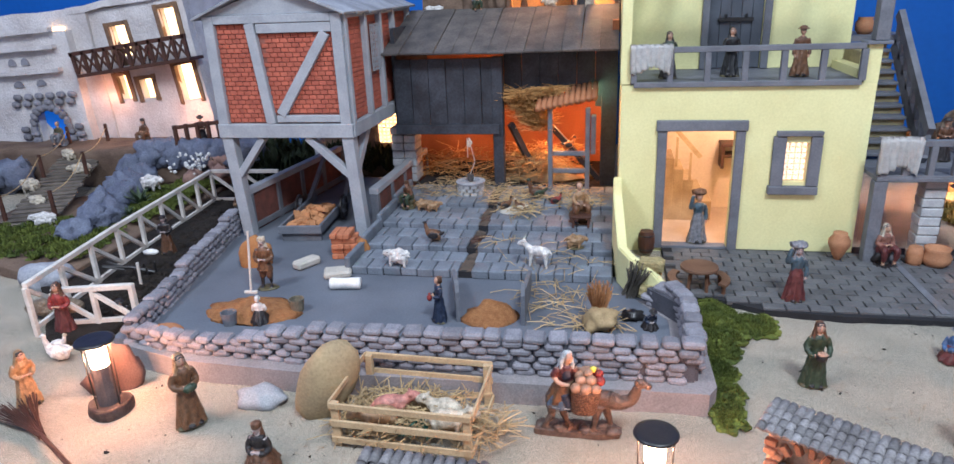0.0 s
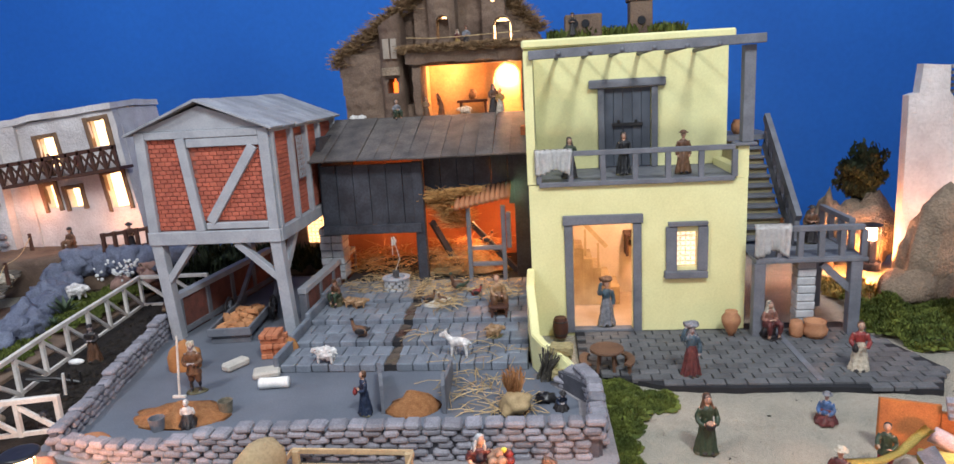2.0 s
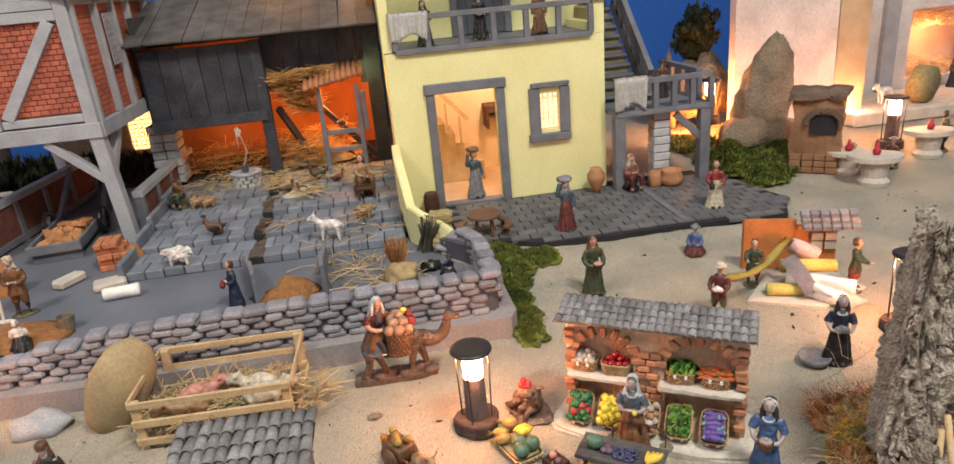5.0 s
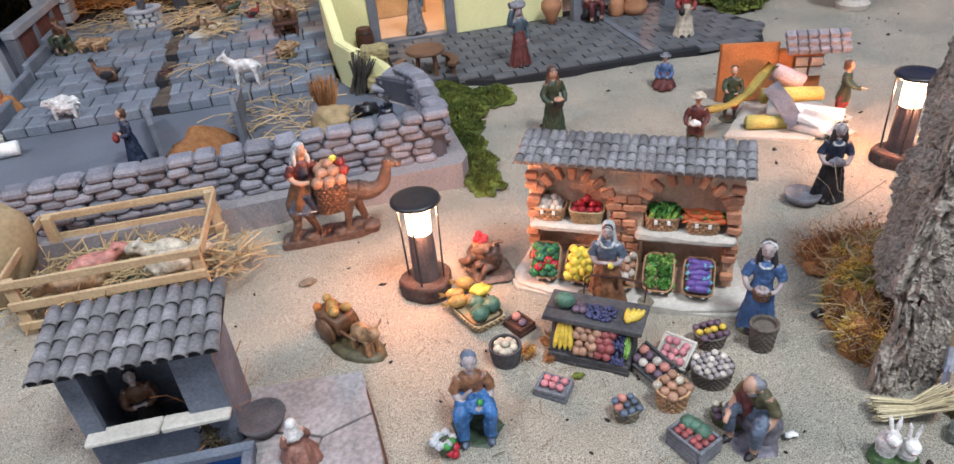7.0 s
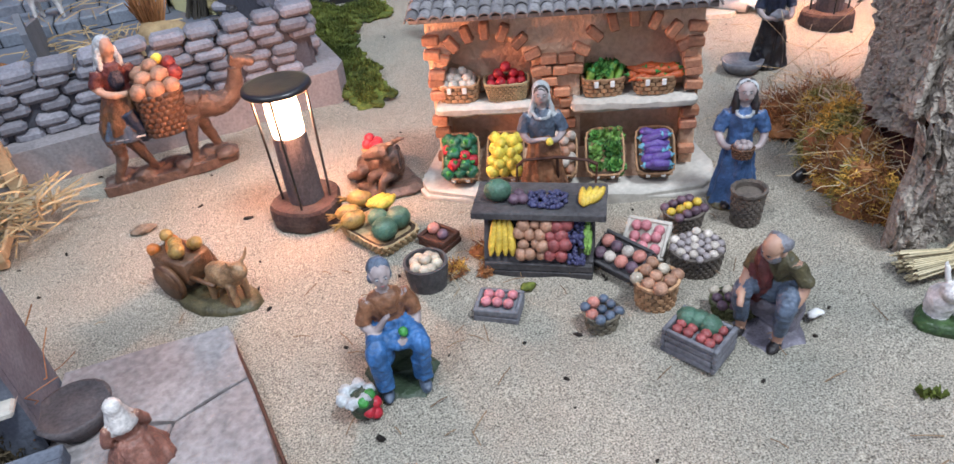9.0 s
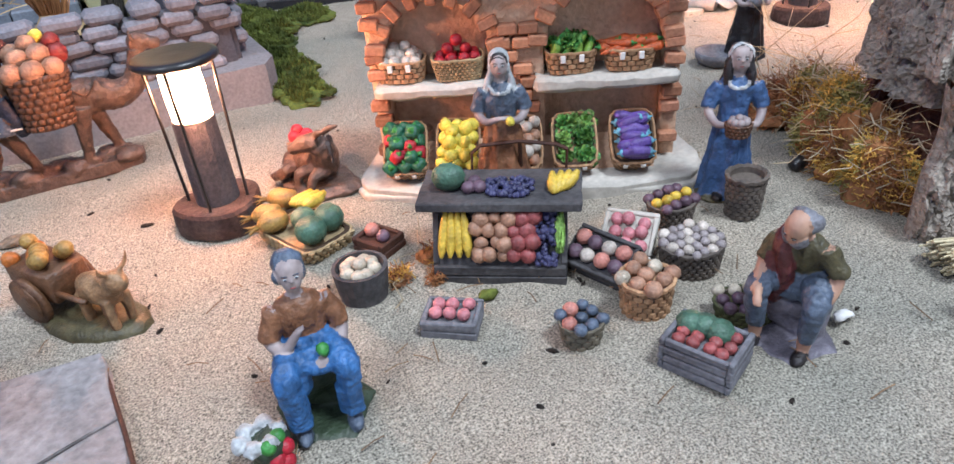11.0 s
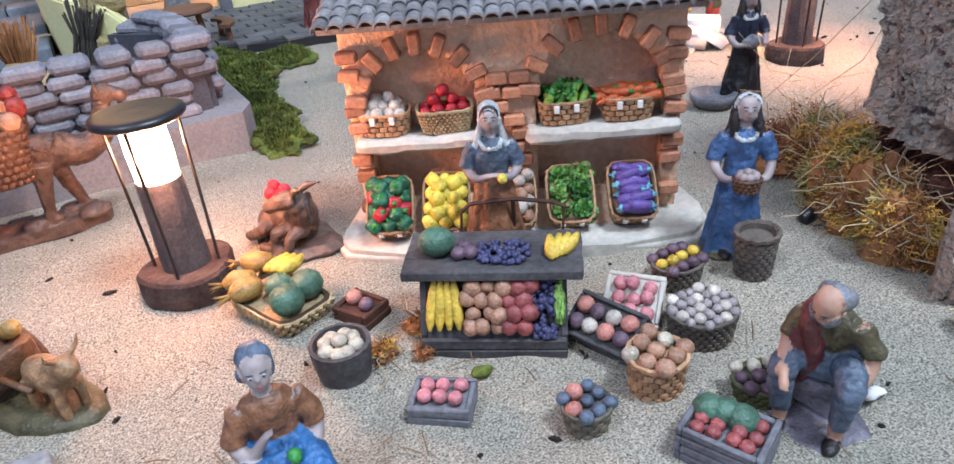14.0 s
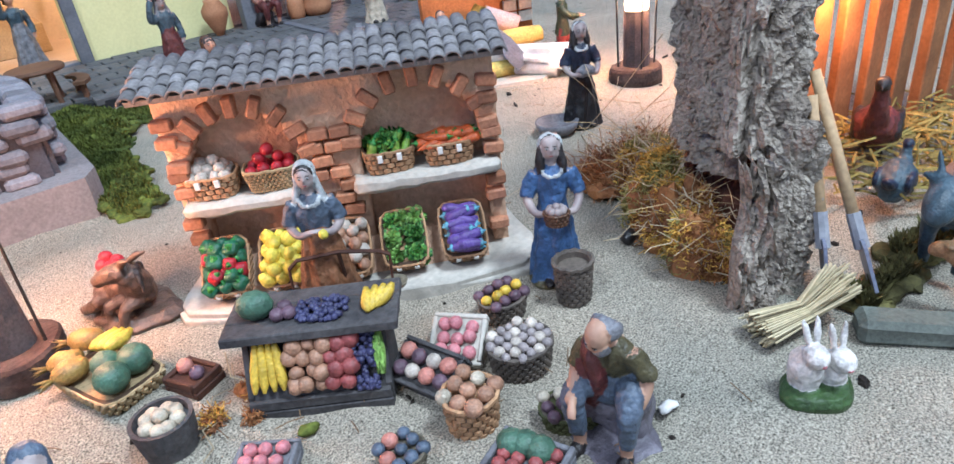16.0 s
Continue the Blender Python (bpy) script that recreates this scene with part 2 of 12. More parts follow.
def box(bm, x0, x1, y0, y1, z0, z1, bevel=0.0, m=None, idx=0, wob=0.0):
    n = len(bm.faces)
    c = T((x0 + x1) / 2, (y0 + y1) / 2, (z0 + z1) / 2) @ Matrix.Diagonal((x1 - x0, y1 - y0, z1 - z0, 1))
    r = bmesh.ops.create_cube(bm, size=1, matrix=c)
    vs = r["verts"]
    if wob:
        for v in vs:
            v.co += Vector((random.uniform(-wob, wob), random.uniform(-wob, wob), random.uniform(-wob, wob)))
    if bevel:
        es = list({e for v in vs for e in v.link_edges})
        rb = bmesh.ops.bevel(bm, geom=es, offset=bevel, segments=1, affect="EDGES", profile=0.5)
        vs = rb["verts"] + [v for v in vs if v.is_valid]
    if m is not None:
        bm.faces.ensure_lookup_table()
        bmesh.ops.transform(bm, matrix=m, verts=list({v for f in bm.faces[n:] for v in f.verts}))
    mark(bm, n, idx)


def beam(bm, a, b, w, h, idx=0, bevel=0.0, up=(0, 0, 1)):
    """A squared beam from a to b, w wide, h high."""
    a, b = Vector(a), Vector(b)
    d = b - a
    z = d.normalized()
    x = z.cross(Vector(up))
    if x.length < 1e-4:
        x = Vector((1, 0, 0))
    x.normalize()
    y = z.cross(x)
    m = Matrix((x, y, z)).transposed().to_4x4()
    m.translation = (a + b) / 2
    box(bm, -w / 2, w / 2, -h / 2, h / 2, -d.length / 2, d.length / 2, bevel, m, idx)


def cyl(bm, a, b, r0, r1=None, seg=12, idx=0, caps=True):
    a, b = Vector(a), Vector(b)
    r1 = r0 if r1 is None else r1
    n = len(bm.faces)
    d = b - a
    m = T(*((a + b) / 2)) @ d.to_track_quat("Z", "Y").to_matrix().to_4x4()
    bmesh.ops.create_cone(bm, cap_ends=caps, segments=seg, radius1=max(r0, 1e-5), radius2=max(r1, 1e-5), depth=max(d.length, 1e-5), matrix=m)
    mark(bm, n, idx)


ICO = {}


def ball(bm, c, r, idx=0, m=None, sub=2, lump=0.0, freq=60.0):
    """A ball or ellipsoid (r a number or three), lumpy where asked."""
    r = (r, r, r) if isinstance(r, (int, float)) else r
    mm = T(*c) @ (m or Matrix()) @ Matrix.Diagonal((*r, 1))
    cc = Vector(c)
    if sub not in ICO:
        src = bmesh.new()
        bmesh.ops.create_icosphere(src, subdivisions=sub, radius=1)
        src.verts.index_update()
        ICO[sub] = ([v.co.copy() for v in src.verts], [[v.index for v in f.verts] for f in src.faces])
        src.free()
    vs = []
    for co in ICO[sub][0]:
        q = mm @ co
        if lump:
            q += (q - cc) * lump * noise.noise(q * freq)
        vs.append(bm.verts.new(q))
    for f in ICO[sub][1]:
        bm.faces.new([vs[k] for k in f]).material_index = idx


def lathe(bm, prof, seg=16, idx=0, m=None, wave=0.0, waves=6, flat=1.0, phase=0.0):
    """A turned body from (radius, height) pairs; wave: folds round it; flat: depth against width."""
    rings = []
    for r, z in prof:
        ring = []
        for i in range(seg):
            a = 2 * math.pi * i / seg
            k = r * (1 + wave * math.sin(waves * a + phase + z * 30))
            co = Vector((k * math.cos(a), k * flat * math.sin(a), z))
            ring.append(bm.verts.new(m @ co if m is not None else co))
        rings.append(ring)
    for p, q in zip(rings, rings[1:]):
        for i in range(seg):
            f = bm.faces.new((p[i], p[(i + 1) % seg], q[(i + 1) % seg], q[i]))
            f.material_index = idx
    for ring, rev in ((rings[0], True), (rings[-1], False)):
        f = bm.faces.new(ring[::-1] if rev else ring)
        f.material_index = idx


def tube(bm, pts, r, seg=6, idx=0):
    """A tube along points; r a number or one radius a point."""
    pts = [Vector(p) for p in pts]
    rr = [r] * len(pts) if isinstance(r, (int, float)) else r
    rings = []
    for i, p in enumerate(pts):
        d = (pts[min(i + 1, len(pts) - 1)] - pts[max(i - 1, 0)]).normalized()
        q = d.to_track_quat("Z", "Y")
        rings.append([bm.verts.new(p + q @ Vector((rr[i] * math.cos(2 * math.pi * k / seg), rr[i] * math.sin(2 * math.pi * k / seg), 0))) for k in range(seg)])
    for a, b in zip(rings, rings[1:]):
        for k in range(seg):
            bm.faces.new((a[k], a[(k + 1) % seg], b[(k + 1) % seg], b[k])).material_index = idx
    bm.faces.new(rings[0][::-1]).material_index = idx
    bm.faces.new(rings[-1]).material_index = idx


def prism(bm, poly, z0, z1, idx=0, m=None):
    """A plate with the outline poly in x, y."""
    lo = [bm.verts.new(m @ Vector((x, y, z0)) if m is not None else (x, y, z0)) for x, y in poly]
    hi = [bm.verts.new(m @ Vector((x, y, z1)) if m is not None else (x, y, z1)) for x, y in poly]
    k = len(poly)
    fs = [bm.faces.new(lo[::-1]), bm.faces.new(hi)]
    fs += [bm.faces.new((lo[i], lo[(i + 1) % k], hi[(i + 1) % k], hi[i])) for i in range(k)]
    for f in fs:
        f.material_index = idx


UPRIGHT = rot(90, 0, 0)  # turns a plate's x, y into x, z, with its thickness towards -y


def rough_up(bm, amp, freq, verts=None):
    for v in verts or bm.verts:
        v.co += noise.noise_vector(v.co * freq) * amp


def hole_wall(bm, x0, x1, z0, z1, y0, y1, holes, idx=0):
    """An upright wall between y0 and y1 with rectangular openings (x0, x1, z0, z1) right through it."""
    xs = sorted({x0, x1, *[h[0] for h in holes], *[h[1] for h in holes]})
    zs = sorted({z0, z1, *[h[2] for h in holes], *[h[3] for h in holes]})
    inside = lambda x, z: x0 < x < x1 and z0 < z < z1 and not any(h[0] < x < h[1] and h[2] < z < h[3] for h in holes)
    vert = {}

    def v(x, y, z):
        k = (round(x, 5), round(y, 5), round(z, 5))
        if k not in vert:
            vert[k] = bm.verts.new((x, y, z))
        return vert[k]

    def quad(*c):
        bm.faces.new([v(*q) for q in c]).material_index = idx

    for a, b in zip(xs, xs[1:]):
        for c, d in zip(zs, zs[1:]):
            mx, mz = (a + b) / 2, (c + d) / 2
            if not inside(mx, mz):
                continue
            quad((a, y0, c), (b, y0, c), (b, y0, d), (a, y0, d))
            quad((b, y1, c), (a, y1, c), (a, y1, d), (b, y1, d))
            if not inside(a - 1e-4, mz):
                quad((a, y1, c), (a, y0, c), (a, y0, d), (a, y1, d))
            if not inside(b + 1e-4, mz):
                quad((b, y0, c), (b, y1, c), (b, y1, d), (b, y0, d))
            if not inside(mx, c - 1e-4):
                quad((a, y1, c), (b, y1, c), (b, y0, c), (a, y0, c))
            if not inside(mx, d + 1e-4):
                quad((a, y0, d), (b, y0, d), (b, y1, d), (a, y1, d))


def cobble(sx, sy, sz, seed, name, m):
    """One rounded stone or brick, shared by many pieces."""
    rnd = random.Random(seed)
    bm = bmesh.new()
    bmesh.ops.create_cube(bm, size=1)
    for v in bm.verts:
        v.co = Vector((v.co.x * sx * rnd.uniform(0.86, 1.0), v.co.y * sy * rnd.uniform(0.86, 1.0), v.co.z * sz * rnd.uniform(0.84, 1.0)))
    bmesh.ops.bevel(bm, geom=list(bm.edges), offset=min(sx, sy, sz) * 0.30, segments=1, affect="EDGES", profile=0.6)
    return finish(bm, name, m)


def flat_brick(sx, sy, sz, name, m, bevel=0.12, seed=0, wob=0.06):
    rnd = random.Random(seed)
    bm = bmesh.new()
    bmesh.ops.create_cube(bm, size=1)
    for v in bm.verts:
        v.co = Vector((v.co.x * sx * rnd.uniform(1 - wob, 1), v.co.y * sy, v.co.z * sz * rnd.uniform(1 - wob, 1)))
    bmesh.ops.bevel(bm, geom=list(bm.edges), offset=min(sx, sy, sz) * bevel, segments=1, affect="EDGES")
    return finish(bm, name, m)


def tufts(bm, area, count, lo, hi, idx=0, base=lambda x, y: 0.0, width=0.0015, lean=0.8, rnd=random):
    """Small crossed blades on an area given by a function that yields points."""
    for _ in range(count):
        x, y, z = area()
        h = rnd.uniform(lo, hi)
        a = rnd.uniform(0, 6.283)
        d = Vector((math.cos(a), math.sin(a), 0))
        s = Vector((-d.y, d.x, 0)) * width * rnd.uniform(0.6, 1.5)
        p = Vector((x, y, z))
        q = p + d * h * lean * rnd.uniform(0.1, 1) + Vector((0, 0, h))
        mid = (p + q) / 2 + Vector((0, 0, h * 0.15))
        v = [bm.verts.new(c) for c in (p - s, p + s, mid + s, mid - s, q)]
        bm.faces.new((v[0], v[1], v[2], v[3])).material_index = idx
        bm.faces.new((v[3], v[2], v[4])).material_index = idx
# ---- ground and backdrop ----
def gz(x, y):
    """Height of the sand: level, with soft ripples and shallow dents."""
    p = Vector((x, y, 0))
    return 0.0022 * noise.noise(p * 9) + 0.0024 * noise.noise(p * 24 + Vector((3, 1, 0))) + 0.0016 * noise.noise(p * 52) - 0.0035 * max(0.0, noise.noise(p * 33 + Vector((7, 2, 0))) - 0.25) - 0.001


def sand_ground():
    xs = np.concatenate([np.linspace(-4, -1.7, 12)[:-1], np.arange(-1.7, 1.95, 0.0095), np.linspace(1.97, 4.5, 12)])
    ys = np.concatenate([np.linspace(-3, 0.25, 14)[:-1], np.arange(0.25, 1.3, 0.0085), np.arange(1.3, 2.4, 0.03), np.linspace(2.42, 2.72, 4)])
    nx, ny = len(xs), len(ys)
    verts = []
    for y in ys:
        for x in xs:
            verts.append((float(x), float(y), gz(x, y)))
    faces = [(j * nx + i, j * nx + i + 1, (j + 1) * nx + i + 1, (j + 1) * nx + i) for j in range(ny - 1) for i in range(nx - 1)]
    me = bpy.data.meshes.new("ground")
    me.from_pydata(verts, [], faces)
    me.materials.append(SAND)
    me.polygons.foreach_set("use_smooth", [True] * len(me.polygons))
    return tagged(new("ground", me), "fine pale sand strewn over the display table", "ground", kind="structure")


sand_ground()
for box_of in ((-2.7, 3.4, 2.62, 2.66), (-2.74, -2.7, -1.5, 2.66), (3.4, 3.44, -1.5, 2.66)):
    bm = bmesh.new()
    box(bm, *box_of, -0.05, 2.6)
    tagged(new("backdrop", finish(bm, "backdrop", BLUE)), "plain deep blue painted sky backdrop", "backdrop", kind="structure")

# ---- courtyard: floor, stepped plaza, walls ----
bm = bmesh.new()
prism(bm, [(-0.521, 1.106), (0.309, 1.093), (0.336, 1.300), (0.256, 1.419), (-0.227, 1.413), (-0.24, 2.05), (-0.60, 2.05), (-0.58, 1.6)], -0.002, 0.03)
tagged(new("courtyard_floor", finish(bm, "courtyard_floor", FLOORGREY)), "smooth blue-grey painted courtyard floor", "floor", kind="structure")

PLAZA = [(1.385, 0.046), (1.475, 0.056), (1.575, 0.066), (1.69, 0.074)]
bm = bmesh.new()
for (y, z), y2 in zip(PLAZA, [1.475, 1.575, 1.69, 2.10]):
    box(bm, -0.235, 0.238, y + 0.003, y2 + 0.003, -0.003, z - 0.004)
plaza = tagged(new("stepped_plaza", finish(bm, "stepped_plaza", GROOVE)), "slate-grey paved plaza rising in low steps to the stable", "plaza", kind="structure")

# ---- street pavement in front of the yellow house ----
STREET = [(0.335, 1.66), (0.335, 1.43), (0.48, 1.355), (0.60, 1.345), (0.77, 1.345), (0.93, 1.33), (0.98, 1.42), (0.95, 1.52), (0.90, 1.66)]
bm = bmesh.new()
prism(bm, STREET, -0.003, 0.009)
street = tagged(new("pavement", finish(bm, "pavement", GROOVE)), "dark grey paved street in front of the yellow house", "pavement", kind="structure")

# soil field left of the courtyard
bm = bmesh.new()
prism(bm, [(-0.570, 1.126), (-0.650, 1.114), (-0.885, 1.359), (-0.92, 2.05), (-0.60, 2.05)], -0.002, 0.012)
bmesh.ops.subdivide_edges(bm, edges=bm.edges, cuts=5, use_grid_fill=True)
bmesh.ops.triangulate(bm, faces=bm.faces)
rough_up(bm, 0.006, 30)
tagged(new("field_soil", finish(bm, "field_soil", SOIL, True)), "dark crumbly soil of the fenced vegetable field", "soil", kind="structure")
# ---- yellow two-storey house ----
FY = 1.63  # its front
house = thing("yellow_house", T(0, 0, 0), "pale yellow two-storey miniature house with grey timber trim", "house")
DOOR = (0.335, 0.459, 0.010, 0.247)
WIN = (0.549, 0.592, 0.148, 0.224)
bm = bmesh.new()
hole_wall(bm, 0.246, 0.690, 0.0, 0.333, FY, FY + 0.018, [DOOR, WIN])
part("front_wall", bm, YELLOW, house)
bm = bmesh.new()
box(bm, 0.244, 0.262, FY + 0.0005, 2.0, 0.335, 0.605)
box(bm, 0.246, 0.262, FY + 0.0185, 2.0, 0, 0.3345)
part("side_wall", bm, YELLOW, house)
bm = bmesh.new()
box(bm, 0.673, 0.691, FY + 0.0185, 2.0, 0, 0.333)
box(bm, 0.668, 0.691, FY + 0.001, FY + 0.04, 0.3335, 0.398)
box(bm, 0.668, 0.691, FY + 0.041, FY + 0.20, 0.3335, 0.352)
part("side_wall", bm, YELLOW, house)
bm = bmesh.new()
box(bm, 0.2625, 0.672, FY + 0.004, 1.985, 0.326, 0.336)
part("balcony_floor", bm, GREYWOOD, house)
bm = bmesh.new()
UD = (0.423, 0.529, 0.337, 0.52)
hole_wall(bm, 0.2625, 0.700, 0.337, 0.604, 1.84, 1.856, [UD])
rough_up(bm, 0.0008, 40)
part("upper_wall", bm, YELLOW, house)
bm = bmesh.new()
box(bm, 0.240, 0.702, 1.832, 2.0, 0.6055, 0.617, 0.002)
box(bm, 0.236, 0.712, 1.822, 2.005, 0.6175, 0.637, 0.004)
rough_up(bm, 0.0012, 25)
part("roof", bm, YELLOW, house)
bm = bmesh.new()
beam(bm, (0.255, FY - 0.006, 0.597), (0.712, FY - 0.012, 0.605), 0.014, 0.018, 0, 0.001)
part("beam", bm, GREYWOOD, house)
for k in range(6):
    bm = bmesh.new()
    x = 0.315 + k * 0.062
    cyl(bm, (x, FY - 0.018, 0.598), (x, 1.84, 0.594), 0.005, seg=10)
    part("rafter", bm, GREYWOOD, house, smooth=True)
bm = bmesh.new()
box(bm, 0.676, 0.698, FY - 0.003, FY + 0.022, 0.405, 0.594, 0.001)
box(bm, 0.662, 0.704, FY - 0.008, FY + 0.028, 0.3985, 0.4045, 0.001)
part("post", bm, GREYWOOD, house)
# ground-floor door frame, window frame
bm = bmesh.new()
box(bm, 0.317, 0.335, FY - 0.006, FY + 0.02, 0.008, 0.247, 0.001, wob=0.0008)
box(bm, 0.459, 0.477, FY - 0.006, FY + 0.02, 0.008, 0.247, 0.001, wob=0.0008)
box(bm, 0.314, 0.480, FY - 0.009, FY + 0.02, 0.2475, 0.267, 0.001, wob=0.0008)
box(bm, 0.335, 0.459, FY - 0.004, FY + 0.02, 0.006, 0.014, 0.001)
part("door_frame", bm, GREYWOOD, house)
window = part("window", bmesh.new(), GREYWOOD, house)
bm = bmesh.new()
box(bm, 0.527, 0.549, FY - 0.008, FY + 0.01, 0.140, 0.236, 0.001, wob=0.001)
box(bm, 0.592, 0.613, FY - 0.008, FY + 0.01, 0.142, 0.236, 0.001, wob=0.001)
box(bm, 0.532, 0.611, FY - 0.010, FY + 0.01, 0.2365, 0.247, 0.001, wob=0.001)
box(bm, 0.524, 0.612, FY - 0.012, FY + 0.01, 0.126, 0.1415, 0.001, wob=0.001)
part("window_frame", bm, GREYWOOD, window)


def lattice(bm, x0, x1, z0, z1, y, nx, nz, w=0.0011):
    """A pierced screen of crossed bars and rings."""
    for i in range(nx + 1):
        x = x0 + (x1 - x0) * i / nx
        box(bm, x - w / 2, x + w / 2, y, y + 0.002, z0, z1)
    for j in range(nz + 1):
        z = z0 + (z1 - z0) * j / nz
        box(bm, x0, x1, y + 0.0003, y + 0.0023, z - w / 2, z + w / 2)
    for i in range(nx):
        for j in range(nz):
            cx, cz = x0 + (x1 - x0) * (i + 0.5) / nx, z0 + (z1 - z0) * (j + 0.5) / nz
            r = 0.36 * min((x1 - x0) / nx, (z1 - z0) / nz)
            tube(bm, [(cx + r * math.cos(a), y + 0.001, cz + r * math.sin(a)) for a in [k * math.pi / 4 for k in range(9)]], w * 0.5, 4)


bm = bmesh.new()
lattice(bm, WIN[0], WIN[1], WIN[2], WIN[3], FY + 0.011, 4, 7)
part("lattice", bm, ROOM, window, "pale pierced window screen")
# emissive sheet added behind the lattice, standing for the lit room
bm = bmesh.new()
box(bm, 0.5495, 0.5915, FY + 0.0185, FY + 0.020, 0.1485, 0.2235)
part("pane", bm, glow("window_paper", (1.0, 0.78, 0.55), 1.5), window, "pane glowing by itself in place of room light")
# upper door
udoor = part("upper_door", bmesh.new(), GREYWOOD, house)
bm = bmesh.new()
for k in range(5):
    x = 0.4235 + k * 0.0211
    box(bm, x, x + 0.0205, 1.842, 1.850, 0.338, 0.5195, 0.0008)
part("door_leaf", bm, mat("slate_door", (0.085, 0.095, 0.115), 0.6, (0.06, 0.066, 0.08), 30, 0.3), udoor)
bm = bmesh.new()
box(bm, 0.408, 0.4225, 1.832, 1.8395, 0.337, 0.52, 0.001)
box(bm, 0.5295, 0.544, 1.832, 1.8395, 0.337, 0.52, 0.001)
box(bm, 0.388, 0.562, 1.826, 1.8395, 0.5205, 0.540, 0.002, wob=0.002)
part("door_frame", bm, GREYWOOD, udoor)
bm = bmesh.new()
box(bm, 0.44, 0.51, 1.834, 1.8415, 0.432, 0.440, 0.001)
cyl(bm, (0.455, 1.836, 0.440), (0.455, 1.836, 0.447), 0.003, seg=8)
cyl(bm, (0.495, 1.836, 0.440), (0.495, 1.836, 0.447), 0.003, seg=8)
part("bolt", bm, BLACK, udoor)


def railing(parent, a, b, z0, z1, n, w=0.011, top=0.012):
    """Posts from a to b with a top rail and a bottom rail."""
    a, b = Vector(a), Vector(b)
    for k in range(n):
        p = a + (b - a) * k / (n - 1)
        bm = bmesh.new()
        box(bm, p.x - w / 2, p.x + w / 2, p.y - w / 2, p.y + w / 2, z0, z1 - top, 0.0008, wob=0.0005)
        part("baluster", bm, GREYWOOD, parent)
    for z, nm in ((z1 - top / 2, "top_rail"), (z0 - top * 0.3, "bottom_rail")):
        bm = bmesh.new()
        beam(bm, (a.x, a.y, z), (b.x, b.y, z), w * 1.1, top, 0, 0.0008)
        part(nm, bm, GREYWOOD, parent)


rail = part("balcony_railing", bmesh.new(), GREYWOOD, house)
railing(rail, (0.268, FY - 0.002, 0), (0.662, FY - 0.002, 0), 0.337, 0.402, 7, 0.011, 0.010)

# inside the ground floor: floor, walls, staircase, wall shelf
bm = bmesh.new()
box(bm, 0.2625, 0.6725, FY + 0.0185, 1.90, 0.0005, 0.010)
part("room_floor", bm, mat("room_floor_tile", (0.52, 0.38, 0.28), 0.5, (0.44, 0.31, 0.22), 20, 0.1), house)
bm = bmesh.new()
box(bm, 0.2625, 0.6725, 1.90, 1.915, 0.0005, 0.325)
part("back_wall", bm, ROOM, house)
stairs = part("inner_staircase", bmesh.new(), PINE, house)
for k in range(8):
    bm = bmesh.new()
    box(bm, 0.428 - k * 0.021, 0.450 - k * 0.021, 1.80, 1.895, 0.0105, 0.055 + k * 0.024, 0.001)
    part("step", bm, PINE, stairs)
for k in range(5):
    bm = bmesh.new()
    beam(bm, (0.40 - k * 0.03, 1.797, 0.10 + k * 0.034), (0.40 - k * 0.03, 1.797, 0.165 + k * 0.034), 0.005, 0.004)
    part("baluster", bm, PINE, stairs)
bm = bmesh.new()
beam(bm, (0.42, 1.797, 0.155), (0.27, 1.797, 0.325), 0.006, 0.010)
part("handrail", bm, PINE, stairs)
shelf = thing("wall_shelf", T(0, 0, 0), "small brown wooden wall shelf in the lit room", "shelf")
for name, b in (("board", (0.47, 0.545, 1.85, 1.90, 0.165, 0.171)), ("side_panel", (0.472, 0.478, 1.852, 1.90, 0.115, 0.1645)), ("side_panel", (0.537, 0.543, 1.852, 1.90, 0.115, 0.1645)), ("board", (0.4785, 0.5365, 1.855, 1.90, 0.14, 0.145))):
    bm = bmesh.new()
    box(bm, *b, 0.0008)
    part(name, bm, BROWNWOOD, shelf)
lamp("room_lamp", "POINT", T(0.50, 1.74, 0.29), 2.6, (1.0, 0.66, 0.42), 0.012)

# low yellow garden wall that curls at its end
bm = bmesh.new()
pts = [(0.244, FY - 0.002), (0.244, 1.52), (0.249, 1.460), (0.253, 1.399), (0.269, 1.359), (0.298, 1.335), (0.328, 1.325)]
hts = [0.155, 0.15, 0.12, 0.095, 0.092, 0.085, 0.05]
w = 0.008
ring = []
for i, ((x, y), h) in enumerate(zip(pts, hts)):
    d = (Vector(pts[min(i + 1, 6)]) - Vector(pts[max(i - 1, 0)])).normalized()
    nrm = Vector((-d.y, d.x)) * w
    ring.append([bm.verts.new(c) for c in ((x - nrm.x, y - nrm.y, 0), (x + nrm.x, y + nrm.y, 0), (x + nrm.x, y + nrm.y, h), (x - nrm.x, y - nrm.y, h))])
for a, b in zip(ring, ring[1:]):
    for k in range(4):
        bm.faces.new((a[k], a[(k + 1) % 4], b[(k + 1) % 4], b[k]))
bm.faces.new(ring[0][::-1])
bm.faces.new(ring[-1])
bmesh.ops.bevel(bm, geom=[e for e in bm.edges if min(v.co.z for v in e.verts) > 0.04], offset=0.002, segments=2, affect="EDGES")
